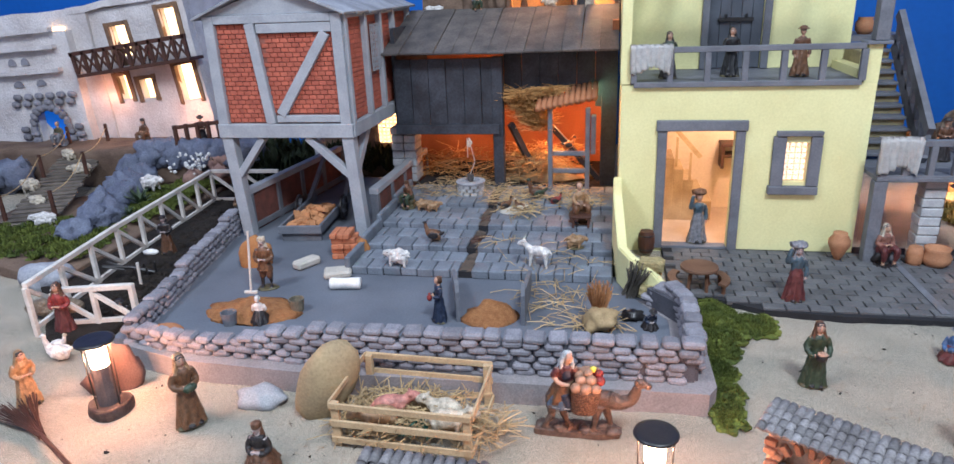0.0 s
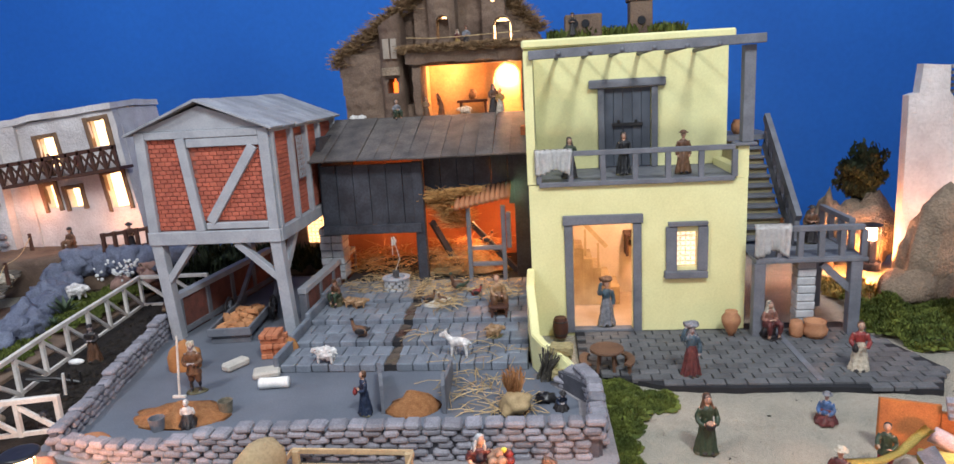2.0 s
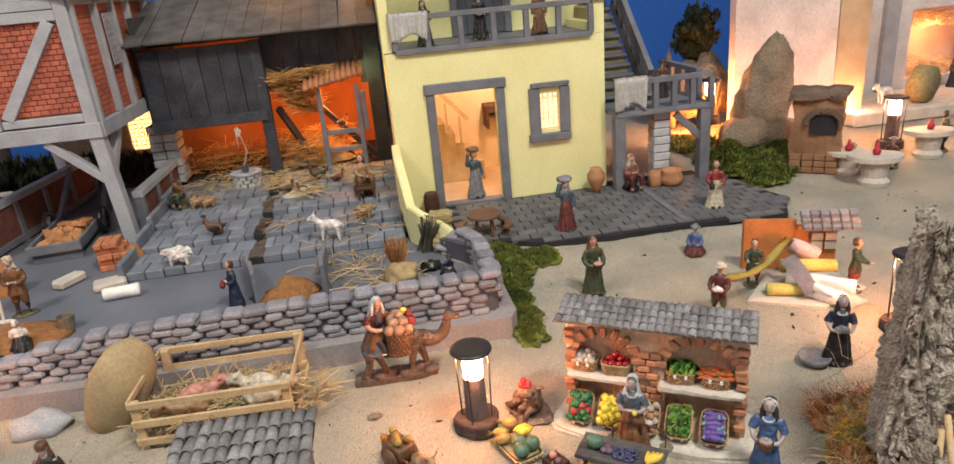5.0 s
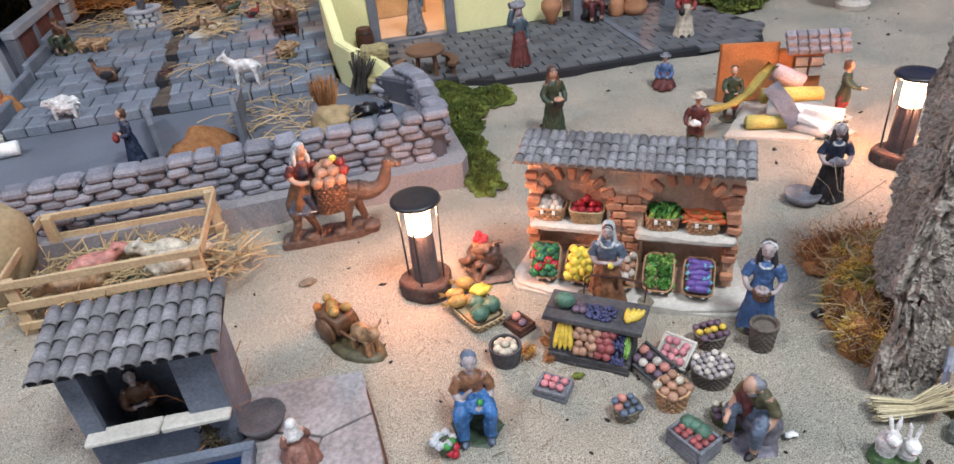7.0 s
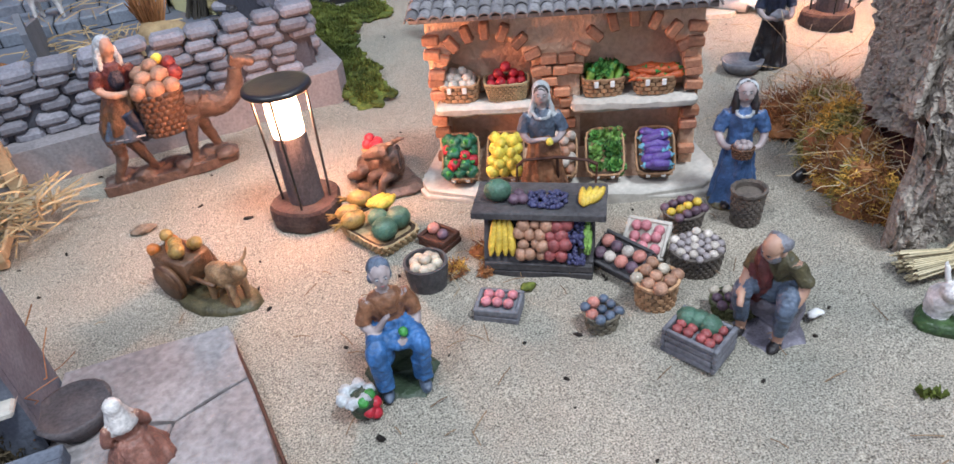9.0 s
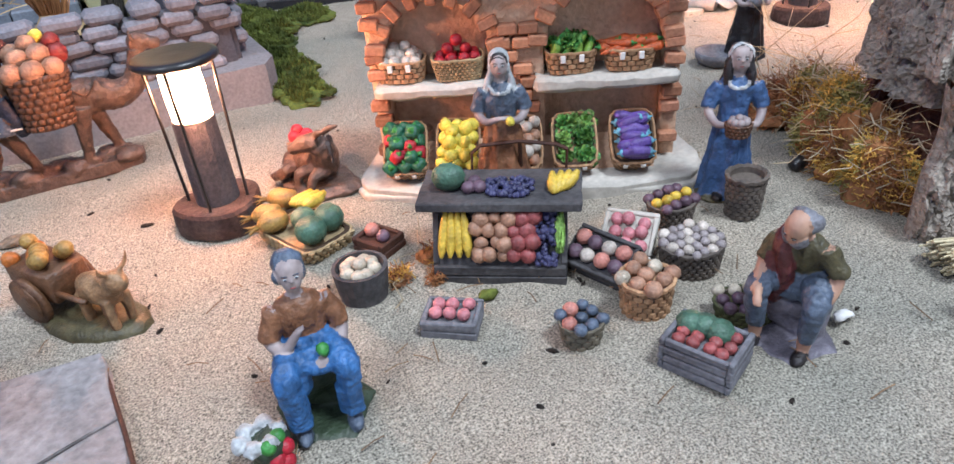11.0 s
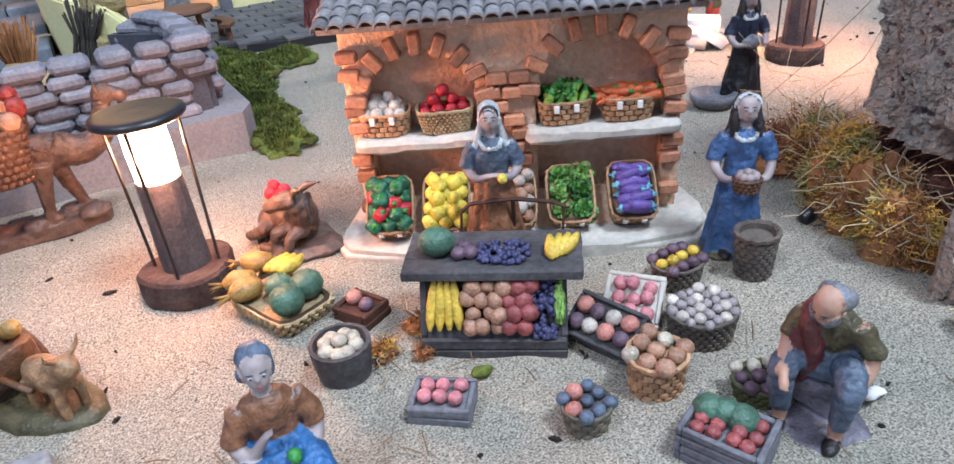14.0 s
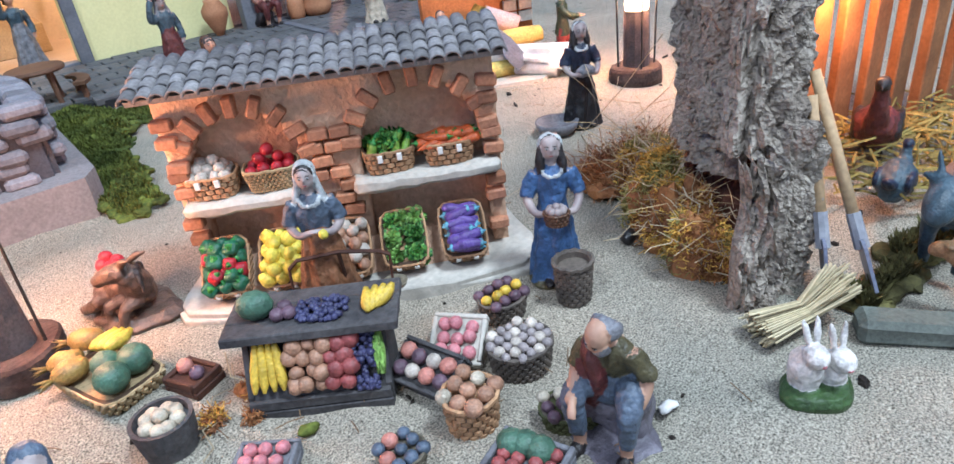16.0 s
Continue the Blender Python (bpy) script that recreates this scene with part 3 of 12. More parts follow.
solid("garden_wall", bm, YELLOW, Matrix(), "low curved pale yellow garden wall beside the house", "wall", kind="structure")

# ---- timber deck and outdoor stairs on the house's side ----
deck = thing("timber_deck", T(0, 0, 0), "grey timber deck on posts beside the yellow house", "deck")
DX0, DX1, DY0, DY1, DZ = 0.694, 0.900, 1.585, 1.80, 0.166
for k in range(6):
    bm = bmesh.new()
    y = DY0 - 0.012 + k * 0.039
    box(bm, DX0, DX1 + 0.008, y, y + 0.037, DZ, DZ + 0.008, 0.001)
    part("plank", bm, GREYWOOD, deck)
for x, y in ((0.703, DY0), (DX1 - 0.012, DY0), (DX1 - 0.012, 1.78)):
    bm = bmesh.new()
    box(bm, x - 0.011, x + 0.011, y - 0.011, y + 0.011, 0.006, DZ - 0.0005, 0.001)
    part("post", bm, GREYWOOD, deck)
bm = bmesh.new()
beam(bm, (DX1 - 0.018, DY0, 0.105), (DX1 - 0.075, DY0, 0.160), 0.010, 0.014)
part("brace", bm, GREYWOOD, deck)
dr = part("railing", bmesh.new(), GREYWOOD, deck)
railing(dr, (DX0 + 0.006, DY0 - 0.004, 0), (DX1, DY0 - 0.004, 0), DZ + 0.009, 0.240, 6, 0.011, 0.011)
railing(dr, (DX1, DY0 + 0.05, 0), (DX1, 1.79, 0), DZ + 0.009, 0.240, 4, 0.011, 0.011)
pil = thing("brick_pillar", T(0.800, 1.61, 0), "white-grey brick pillar under the timber deck", "pillar")
bk = flat_brick(0.036, 0.036, 0.0165, "brick", mat("grey_white_brick", (0.42, 0.42, 0.42), 0.85, (0.30, 0.30, 0.31), 50, 0.5, spread=0.15), 0.1)
for k in range(9):
    part("brick", bk, None, pil, m=T(0.001 * (k % 2), 0, 0.0105 + 0.0175 * k + 0.006))
OCHRES = mat("ochre_stone", (0.30, 0.25, 0.14), 0.9, (0.20, 0.17, 0.10), 25, 0.8)
st = thing("outdoor_stairs", T(0, 0, 0), "grey timber outdoor staircase leading up to the upper floor", "stairs")
for k in range(10):
    bm = bmesh.new()
    box(bm, 0.712, 0.800, 1.70 + k * 0.022, 1.733 + k * 0.022, 0.182 + k * 0.0195, 0.188 + k * 0.0195, 0.0008)
    part("step", bm, GREYWOOD, st)
    bm = bmesh.new()
    box(bm, 0.7125, 0.7995, 1.7305 + k * 0.022, 1.7335 + k * 0.022, 0.1885 + k * 0.0195, 0.2012 + k * 0.0195, 0)
    part("riser", bm, OCHRES, st)
bm = bmesh.new()
beam(bm, (0.806, 1.68, 0.175), (0.806, 1.90, 0.375), 0.010, 0.030)
part("stringer", bm, GREYWOOD, st)
bm = bmesh.new()
beam(bm, (0.806, 1.67, 0.235), (0.806, 1.90, 0.435), 0.012, 0.020)
part("handrail", bm, GREYWOOD, st)
for k in range(8):
    bm = bmesh.new()
    y, z = 1.68 + k * 0.030, 0.19 + k * 0.026
    box(bm, 0.801, 0.811, y - 0.005, y + 0.005, z, z + 0.055)
    part("baluster", bm, GREYWOOD, st)
bm = bmesh.new()
box(bm, 0.695, 0.83, 1.905, 2.05, 0.380, 0.392)
part("landing", bm, GREYWOOD, st)
bm = bmesh.new()
box(bm, 0.6915, 0.711, 1.70, 2.0, 0.006, 0.379, 0.004)
rough_up(bm, 0.003, 30)
part("stone_core", bm, OCHRES, st)
# ---- half-timbered granary on legs ----
TX0, TX1, TY0, TY1, TZ0, TZ1 = -0.566, -0.278, 1.57, 2.02, 0.248, 0.486
tower = thing("half_timbered_granary", T(0, 0, 0), "red brick half-timbered granary raised on grey timber legs", "building")
bm = bmesh.new()
box(bm, TX0 + 0.008, TX1 - 0.008, TY0 + 0.008, TY1 - 0.008, TZ0 + 0.002, TZ1)
tower_core = part("wall", bm, MORTAR, tower, "red brick infill")


def timber(bm_list, name="timber"):
    for a, b, w, h in bm_list:
        bm = bmesh.new()
        up = (0, 1, 0) if abs(a[1] - b[1]) < 0.01 else (1, 0, 0)
        beam(bm, a, b, w, h, 0, 0.0012, up)
        part(name, bm, TOWERGREY, tower)


f = TY0 + 0.003
timber([
    ((TX0 + 0.011, f, TZ0), (TX0 + 0.011, f, TZ1), 0.022, 0.014), ((TX1 - 0.011, f, TZ0), (TX1 - 0.011, f, TZ1), 0.022, 0.014),
    ((TX0 - 0.002, f - 0.001, TZ0 + 0.012), (TX1 + 0.003, f - 0.001, TZ0 + 0.012), 0.028, 0.016),
    ((TX0 + 0.022, f, TZ1 - 0.008), (TX1 - 0.022, f, TZ1 - 0.008), 0.016, 0.012),
    ((TX0 + 0.117, f - 0.001, TZ0 + 0.026), (TX0 + 0.097, f - 0.001, TZ1 - 0.016), 0.020, 0.013),
    ((TX0 + 0.130, f, TZ0 + 0.036), (TX1 - 0.022, f, TZ0 + 0.036), 0.014, 0.010),
    ((TX0 + 0.110, f, TZ1 - 0.026), (TX1 - 0.022, f, TZ1 - 0.026), 0.018, 0.010),
    ((TX0 + 0.140, f - 0.001, TZ0 + 0.044), (TX1 - 0.036, f - 0.001, TZ1 - 0.036), 0.020, 0.011),
])
g = TX1 - 0.003
side_y = [TY0 + 0.011, TY0 + 0.12, TY0 + 0.215, TY0 + 0.31, TY1 - 0.012]
timber([((g, y, TZ0 + 0.026), (g, y, TZ1), 0.018, 0.013) for y in side_y])
timber([((g + 0.002, TY0, TZ0 + 0.012), (g + 0.002, TY1, TZ0 + 0.012), 0.028, 0.014), ((g, TY0 + 0.02, TZ1 - 0.006), (g, TY1, TZ1 - 0.006), 0.012, 0.012)])
h = TX0 + 0.003
timber([((h, y, TZ0 + 0.026), (h, y, TZ1), 0.018, 0.013) for y in side_y])
timber([((h - 0.002, TY0, TZ0 + 0.012), (h - 0.002, TY1, TZ0 + 0.012), 0.028, 0.014)])
# legs and braces
for x, lean in ((TX0 + 0.012, 0.014), (TX1 - 0.012, 0.012)):
    for y in (TY0 + 0.010, TY1 - 0.02):
        bm = bmesh.new()
        beam(bm, (x + (lean if x < -0.4 else lean), y, 0.028), (x, y, TZ0 - 0.0005), 0.024, 0.024, 0, 0.001, (0, 1, 0))
        part("leg", bm, TOWERGREY, tower)
for a, b in (((TX0 + 0.026, TY0 + 0.008, 0.165), (TX0 + 0.09, TY0 + 0.008, TZ0 - 0.003)), ((TX1 - 0.014, TY0 + 0.008, 0.165), (TX1 - 0.100, TY0 + 0.008, TZ0 - 0.003)),
             ((TX1 - 0.014, TY0 + 0.03, 0.165), (TX1 - 0.014, TY0 + 0.12, TZ0 - 0.003))):
    bm = bmesh.new()
    beam(bm, a, b, 0.014, 0.018, 0, 0.001, (0, 1, 0))
    part("brace", bm, TOWERGREY, tower)
# gable and boarded roof
bm = bmesh.new()
prism(bm, [(TX0 + 0.001, TZ1 + 0.0005), (TX1 - 0.001, TZ1 + 0.0005), ((TX0 + TX1) / 2, 0.535)], -TY0 - 0.012, -TY0 - 0.002, 0, UPRIGHT)
part("gable", bm, TOWERGREY, tower)
bm = bmesh.new()
prism(bm, [(TX0 + 0.001, TZ1 + 0.0005), (TX1 - 0.001, TZ1 + 0.0005), ((TX0 + TX1) / 2, 0.535)], -TY1, -TY1 + 0.010, 0, UPRIGHT)
part("gable", bm, TOWERGREY, tower)
roof = part("roof", bmesh.new(), ROOFGREY, tower, "weathered grey boarded gable roof")
xm = (TX0 + TX1) / 2
for side in (-1, 1):
    xe = TX0 - 0.014 if side < 0 else TX1 + 0.014
    for k in range(7):
        bm = bmesh.new()
        y0 = TY0 - 0.016 + k * 0.0695
        d = Vector((xe - xm, 0, (TZ1 - 0.004) - 0.546))
        m = Matrix.Translation((xm, y0, 0.546 + random.uniform(-0.0012, 0.0012)))
        ang = math.atan2(d.z, abs(d.x))
        box(bm, 0, d.length * random.uniform(0.98, 1.02), 0, 0.068, -0.002, 0.003, 0.0006, m @ (Matrix.Diagonal((side, 1, 1, 1)) @ rot(0, -math.degrees(ang), 0)))
        part("board", bm, ROOFGREY, roof)
# window in the side wall
wn = part("window", bmesh.new(), ROOM, tower)
bm = bmesh.new()
M = T(TX1 - 0.006, TY0 + 0.168, 0) @ rot(0, 0, 90)
lattice(bm, -0.026, 0.026, 0.36, 0.455, -0.012, 5, 8)
bmesh.ops.transform(bm, matrix=M, verts=bm.verts)
part("lattice", bm, TOWERGREY, wn)


def brick_panel(parent, x0, x1, z0, z1, place, mesh, bw, bh, skip=lambda x, z: False, name="brick"):
    r = 0
    z = z0 + bh / 2
    while z < z1:
        x = x0 + (bw / 2 if r % 2 else 0)
        while x < x1 + bw * 0.2:
            if x0 - 0.2 * bw < x < x1 + 0.2 * bw and not skip(x, z):
                part(name, mesh, None, parent, m=place @ T(x, 0, z))
            x += bw
        z += bh
        r += 1


# ---- lane walls and hand cart below the granary ----
def lane_wall(a, b, h, label):
    a, b = Vector(a), Vector(b)
    L = (b - a).length
    m = T(a.x, a.y, 0.029) @ rot(0, 0, math.degrees(math.atan2(b.y - a.y, b.x - a.x)))
    t = thing("lane_wall", m, label, "wall", kind="structure")
    bm = bmesh.new()
    box(bm, 0, L, -0.005, 0.005, 0, h)
    part("brick_panel", bm, mat("dull_red_brick", (0.17, 0.06, 0.045), 0.9, (0.11, 0.045, 0.035), 50, 0.6), t)
    for k in range(5):
        bm = bmesh.new()
        x = L * k / 4
        box(bm, x - 0.007, x + 0.007, -0.009, 0.009, 0, h, 0.001)
        part("timber_post", bm, GREYWOOD, t)
    for z in (h + 0.007, 0.012):
        bm = bmesh.new()
        beam(bm, (-0.008, 0, z), (L, 0, z), 0.020, 0.013, 0, 0.001)
        part("timber_rail", bm, TOWERGREY if z > 0.02 else GREYWOOD, t)
    return t


lane_wall((-0.545, 1.60), (-0.50, 2.02), 0.085, "low brick wall with grey timber rails beside the lane")
lane_wall((-0.262, 1.62), (-0.255, 2.00), 0.085, "low brick wall with grey timber rails beside the plaza")
# ---- dark timber stable ----
stable = thing("timber_stable", T(0, 0, 0), "dark timber stable with a boarded lean-to roof, open at the front", "stable")
SY = 1.815
for k in range(6):  # boarded upper front, closed half
    bm = bmesh.new()
    x = -0.262 + k * 0.0405
    box(bm, x, x + 0.0395, SY, SY + 0.010, 0.222, 0.372, 0.0008, wob=0.0006)
    part("board", bm, DARKWOOD, stable)
bm = bmesh.new()
beam(bm, (-0.264, SY - 0.002, 0.214), (-0.020, SY - 0.002, 0.214), 0.014, 0.022, 0, 0.001)
part("lintel", bm, DARKWOOD, stable)
for k in range(6):  # boarded front of the open half, set back
    bm = bmesh.new()
    x = -0.016 + k * 0.0415
    box(bm, x, x + 0.0405, SY + 0.05, SY + 0.060, 0.262 + 0.008 * math.sin(k * 2.1), 0.40, 0.0008, wob=0.0006)
    part("board", bm, DARKWOOD, stable)
bm = bmesh.new()
box(bm, -0.036, -0.012, SY - 0.002, SY + 0.022, 0.070, 0.374, 0.0012)
part("post", bm, DARKWOOD, stable)
bm = bmesh.new()
box(bm, 0.205, 0.240, SY + 0.045, SY + 0.058, 0.070, 0.40, 0.001)
part("post", bm, DARKWOOD, stable)
bm = bmesh.new()
box(bm, -0.268, -0.258, SY + 0.011, 2.10, 0.2, 0.44)
part("side_wall", bm, DARKWOOD, stable)
bm = bmesh.new()
box(bm, 0.226, 0.240, SY + 0.060, 2.10, 0.0, 0.44)
part("side_wall", bm, mat("rust_plaster", (0.36, 0.13, 0.055), 0.9, (0.27, 0.095, 0.04), 16, 0.5), stable)
bm = bmesh.new()
box(bm, -0.30, 0.24, 2.10, 2.115, 0.0, 0.45)
part("back_wall", bm, bpy.data.materials["rust_plaster"], stable)
bm = bmesh.new()
box(bm, -0.262, 0.225, SY + 0.062, 2.099, 0.375, 0.38)
part("loft_floor", bm, DARKWOOD, stable)
sroof = part("roof", bmesh.new(), STABLEROOF, stable, "brown-grey boarded lean-to roof")
for k in range(13):
    bm = bmesh.new()
    x = -0.276 + k * 0.0398
    z1 = 0.384
    y0 = SY - 0.035 + random.uniform(-0.006, 0.004)
    L = math.hypot(2.03 - y0, 0.085)
    m = T(x, y0, z1 + random.uniform(-0.001, 0.001)) @ rot(math.degrees(math.atan2(0.082, 2.03 - y0)), 0, random.uniform(-0.4, 0.4))
    box(bm, 0, 0.0392, 0, L, 0, 0.005, 0.0007, m)
    part("board", bm, STABLEROOF, sroof)
bm = bmesh.new()
beam(bm, (0.205, SY + 0.062, 0.08), (0.03, SY + 0.09, 0.27), 0.012, 0.012)
beam(bm, (0.0, SY + 0.03, 0.22), (0.055, SY + 0.09, 0.08), 0.010, 0.014)
part("brace", bm, DARKWOOD, stable)
spil = thing("brick_pillar", T(-0.270, 1.90, 0.070), "white-grey brick pillar at the stable's corner", "pillar")
bk2 = flat_brick(0.030, 0.058, 0.0185, "brick", bpy.data.materials["grey_white_brick"], 0.1)
for k in range(7):
    part("brick", bk2, None, spil, m=T(-0.0155 + 0.001 * (k % 2), 0, 0.0105 + 0.0195 * k))
    part("brick", bk2, None, spil, m=T(0.0155 + 0.001 * (k % 2), 0, 0.0105 + 0.0195 * k))
# shed with a thatched and tiled lean-to inside the open half
shed = thing("hen_shed", T(0, 0, 0), "grey timber hen shed with a red tiled lean-to roof", "shed")
for x in (0.095, 0.178):
    bm = bmesh.new()
    box(bm, x - 0.005, x + 0.005, 1.80, 1.812, 0.072, 0.262, 0.0008)
    part("post", bm, GREYWOOD, shed)
for z in (0.115, 0.155):
    bm = bmesh.new()
    box(bm, 0.1005, 0.1725, 1.802, 1.812, z, z + 0.010, 0.0008)
    part("rail", bm, GREYWOOD, shed)
bm = bmesh.new()
box(bm, 0.1855, 0.196, 1.795, 1.82, 0.16, 0.245, 0.001)
part("shutter", bm, GREYWOOD, shed)
tiles = part("tiled_roof", bmesh.new(), TERRA, shed, "terracotta tile strip")
for k in range(11):
    bm = bmesh.new()
    x = 0.07 + k * 0.0122
    cyl(bm, (x, 1.785, 0.262 + k * 0.0024), (x, 1.86, 0.285 + k * 0.0024), 0.0066, 0.0056, 8)
    part("tile", bm, TERRA, tiles, smooth=True)
lamp("stable_lamp", "POINT", T(0.105, 1.90, 0.235), 2.6, (1.0, 0.40, 0.13), 0.012)
lamp("stable_lamp", "POINT", T(-0.16, 2.0, 0.17), 0.30, (1.0, 0.42, 0.16), 0.01)
gl = thing("green_lamp", T(0.188, SY + 0.036, 0.292), "tiny greenish-white glowing bulb on the stable front", "lamp")
bm = bmesh.new()
ball(bm, (0, 0, 0), 0.0062)
part("bulb", bm, glow("green_bulb", (0.62, 1.0, 0.55), 12), gl, smooth=True)
bm = bmesh.new()
cyl(bm, (0, 0.0058, 0), (0, 0.014, 0), 0.004, seg=10)
part("socket", bm, BLACK, gl)
lamp("green_light", "POINT", T(0.188, SY + 0.024, 0.292), 0.12, (0.6, 1.0, 0.5), 0.006)
# ---- cave hill behind the stable ----
def lumpy_box(x0, x1, y0, y1, z0, z1, cuts, amp, freq):
    bm = bmesh.new()
    box(bm, x0, x1, y0, y1, z0, z1)
    bmesh.ops.subdivide_edges(bm, edges=bm.edges, cuts=cuts, use_grid_fill=True)
    rough_up(bm, amp, freq)
    return bm


hill = thing("cave_hill", T(0, 0, 0), "grey-brown plaster hill with a lit cave room and small arched windows", "hill")
HY = 2.07
LEFT = [(0.40, -0.256), (0.49, -0.252), (0.60, -0.262), (0.624, -0.262), (0.654, -0.213), (0.708, -0.139), (0.756, -0.061), (0.80, -0.008), (0.86, 0.05)]
RIGHT = [(0.40, 0.32), (0.66, 0.285), (0.70, 0.247), (0.754, 0.200), (0.86, 0.192)]


def along(line, z):
    for (z0, x0), (z1, x1) in zip(line, line[1:]):
        if z <= z1:
            return x0 + (x1 - x0) * max(0.0, (z - z0) / (z1 - z0))
    return line[-1][1]


def in_arch(x, z, x0, x1, z0, z1):
    r = (x1 - x0) / 2
    return x0 < x < x1 and z0 < z < z1 and (z < z1 - r or math.hypot(x - (x0 + x1) / 2, z - z1 + r) < r)


def hill_solid(x, z):
    """Where the hill's face is closed: inside its outline and outside its cave and windows."""
    if not along(LEFT, z) < x < along(RIGHT, z) or (z > 0.79 and not 0.12 < x < 0.196):
        return False
    if -0.036 < x < 0.229 and 0.4625 < z < 0.602 - 0.10 * max(0, abs(x - 0.10) - 0.11):
        return False
    return not (in_arch(x, z, -0.127, -0.099, 0.534, 0.572) or in_arch(x, z, 0.010, 0.047, 0.662, 0.726) or in_arch(x, z, 0.158, 0.210, 0.650, 0.714) or (0.152 < x < 0.165 and 0.752 < z < 0.79))


def hill_depth(x, z):
    """The relief of the hill's face: a round tower, a dark cleft, a turret and a square tower."""
    n = 0.007 * noise.noise(Vector((x * 18, z * 18, 3))) + 0.003 * noise.noise(Vector((x * 60, z * 60, 1)))
    y = HY
    if -0.145 < x < -0.085:
        y -= 0.026 * math.sqrt(max(0.0, 1 - ((x + 0.115) / 0.030) ** 2)) + 0.004
    elif -0.085 <= x < -0.055 and z > 0.50:
        y += 0.045
    elif z > 0.64 and -0.012 < x < 0.064:
        y -= 0.020 * math.sqrt(max(0.0, 1 - ((x - 0.026) / 0.038) ** 2))
    elif z > 0.64 and 0.064 <= x < 0.130:
        y += 0.032
    elif z > 0.64 and 0.130 <= x < 0.194:
        y -= 0.010
    elif z > 0.64:
        y += 0.02
    return y + n


def relief(x0, x1, z0, z1, step, closed, depth, back):
    """A thick upright face cut out by closed(x, z), its front modelled by depth(x, z)."""
    bm = bmesh.new()
    nx, nz = int((x1 - x0) / step), int((z1 - z0) / step)
    cell = {(i, k) for i in range(nx) for k in range(nz) if closed(x0 + (i + 0.5) * step, z0 + (k + 0.5) * step)}
    fv, bv = {}, {}

    def v(d, i, k, y):
        if (i, k) not in d:
            x, z = x0 + i * step, z0 + k * step
            d[i, k] = bm.verts.new((x, depth(x, z) if y is None else y, z))
        return d[i, k]

    for i, k in cell:
        q = ((i, k), (i + 1, k), (i + 1, k + 1), (i, k + 1))
        bm.faces.new([v(fv, *c, None) for c in q])
        bm.faces.new([v(bv, *c, back) for c in q[::-1]])
        for n, (da, dk) in enumerate(((0, -1), (1, 0), (0, 1), (-1, 0))):
            if (i + da, k + dk) not in cell:
                a, b = q[n], q[(n + 1) % 4]
                bm.faces.new((v(fv, *b, None), v(fv, *a, None), v(bv, *a, back), v(bv, *b, back)))
    return bm


part("cliff_wall", relief(-0.30, 0.34, 0.42, 0.86, 0.0042, hill_solid, hill_depth, HY + 0.058), CLIFF, hill, smooth=False)
bm = lumpy_box(-0.070, 0.236, HY - 0.042, HY + 0.012, 0.606, 0.636, 12, 0.010, 30)
part("terrace", bm, CLIFF, hill, "rough brown terrace over the cave room", smooth=True)
bm = lumpy_box(-0.058, -0.036, HY - 0.030, HY + 0.012, 0.462, 0.606, 6, 0.006, 30)
part("buttress", bm, CLIFF, hill, smooth=True)
bm = lumpy_box(-0.05, 0.66, HY + 0.225, HY + 0.42, 0.40, 0.655, 7, 0.02, 9)
part("hill_back", bm, CLIFF, hill, smooth=True)
bm = lumpy_box(-0.268, 0.245, HY - 0.055, HY + 0.057, 0.444, 0.4620, 14, 0.003, 30)
part("ledge", bm, CLIFF, hill)
bm = bmesh.new()
box(bm, -0.05, 0.135, HY + 0.150, HY + 0.160, 0.462, 0.61)
box(bm, -0.05, -0.0405, HY + 0.059, HY + 0.149, 0.462, 0.61)
box(bm, 0.2330, 0.245, HY + 0.059, HY + 0.149, 0.462, 0.61)
box(bm, -0.05, 0.245, HY + 0.059, HY + 0.16, 0.6105, 0.62)
box(bm, -0.05, 0.245, HY + 0.059, HY + 0.16, 0.450, 0.4615)
rough_up(bm, 0.002, 30)
part("cave_room", bm, CAVE, hill, "warm lit plaster cave room")
bm = relief(0.128, 0.236, 0.462, 0.6104, 0.0042, lambda x, z: not in_arch(x, z, 0.150, 0.222, 0.40, 0.596), lambda x, z: HY + 0.096 + 0.003 * noise.noise(Vector((x * 40, z * 40, 7))), HY + 0.106)
part("inner_arch", bm, CAVE, hill, "bright lit inner doorway")
bm = bmesh.new()
box(bm, 0.128, 0.2325, HY + 0.132, HY + 0.138, 0.462, 0.6104)
part("inner_wall", bm, CAVE, hill)
for x0, x1 in ((-0.131, -0.114), (-0.110, -0.094)):
    bm = bmesh.new()
    box(bm, x0, x1, HY - 0.038, HY - 0.032, 0.622, 0.673, 0.001)
    part("shutter", bm, mat("pale_shutter", (0.30, 0.25, 0.20), 0.8, (0.22, 0.18, 0.14), 40, 0.4), hill)
bm = bmesh.new()
box(bm, -0.138, -0.090, HY - 0.040, HY - 0.028, 0.578, 0.600, 0.002)
part("window_hood", bm, ROCKTAN, hill)
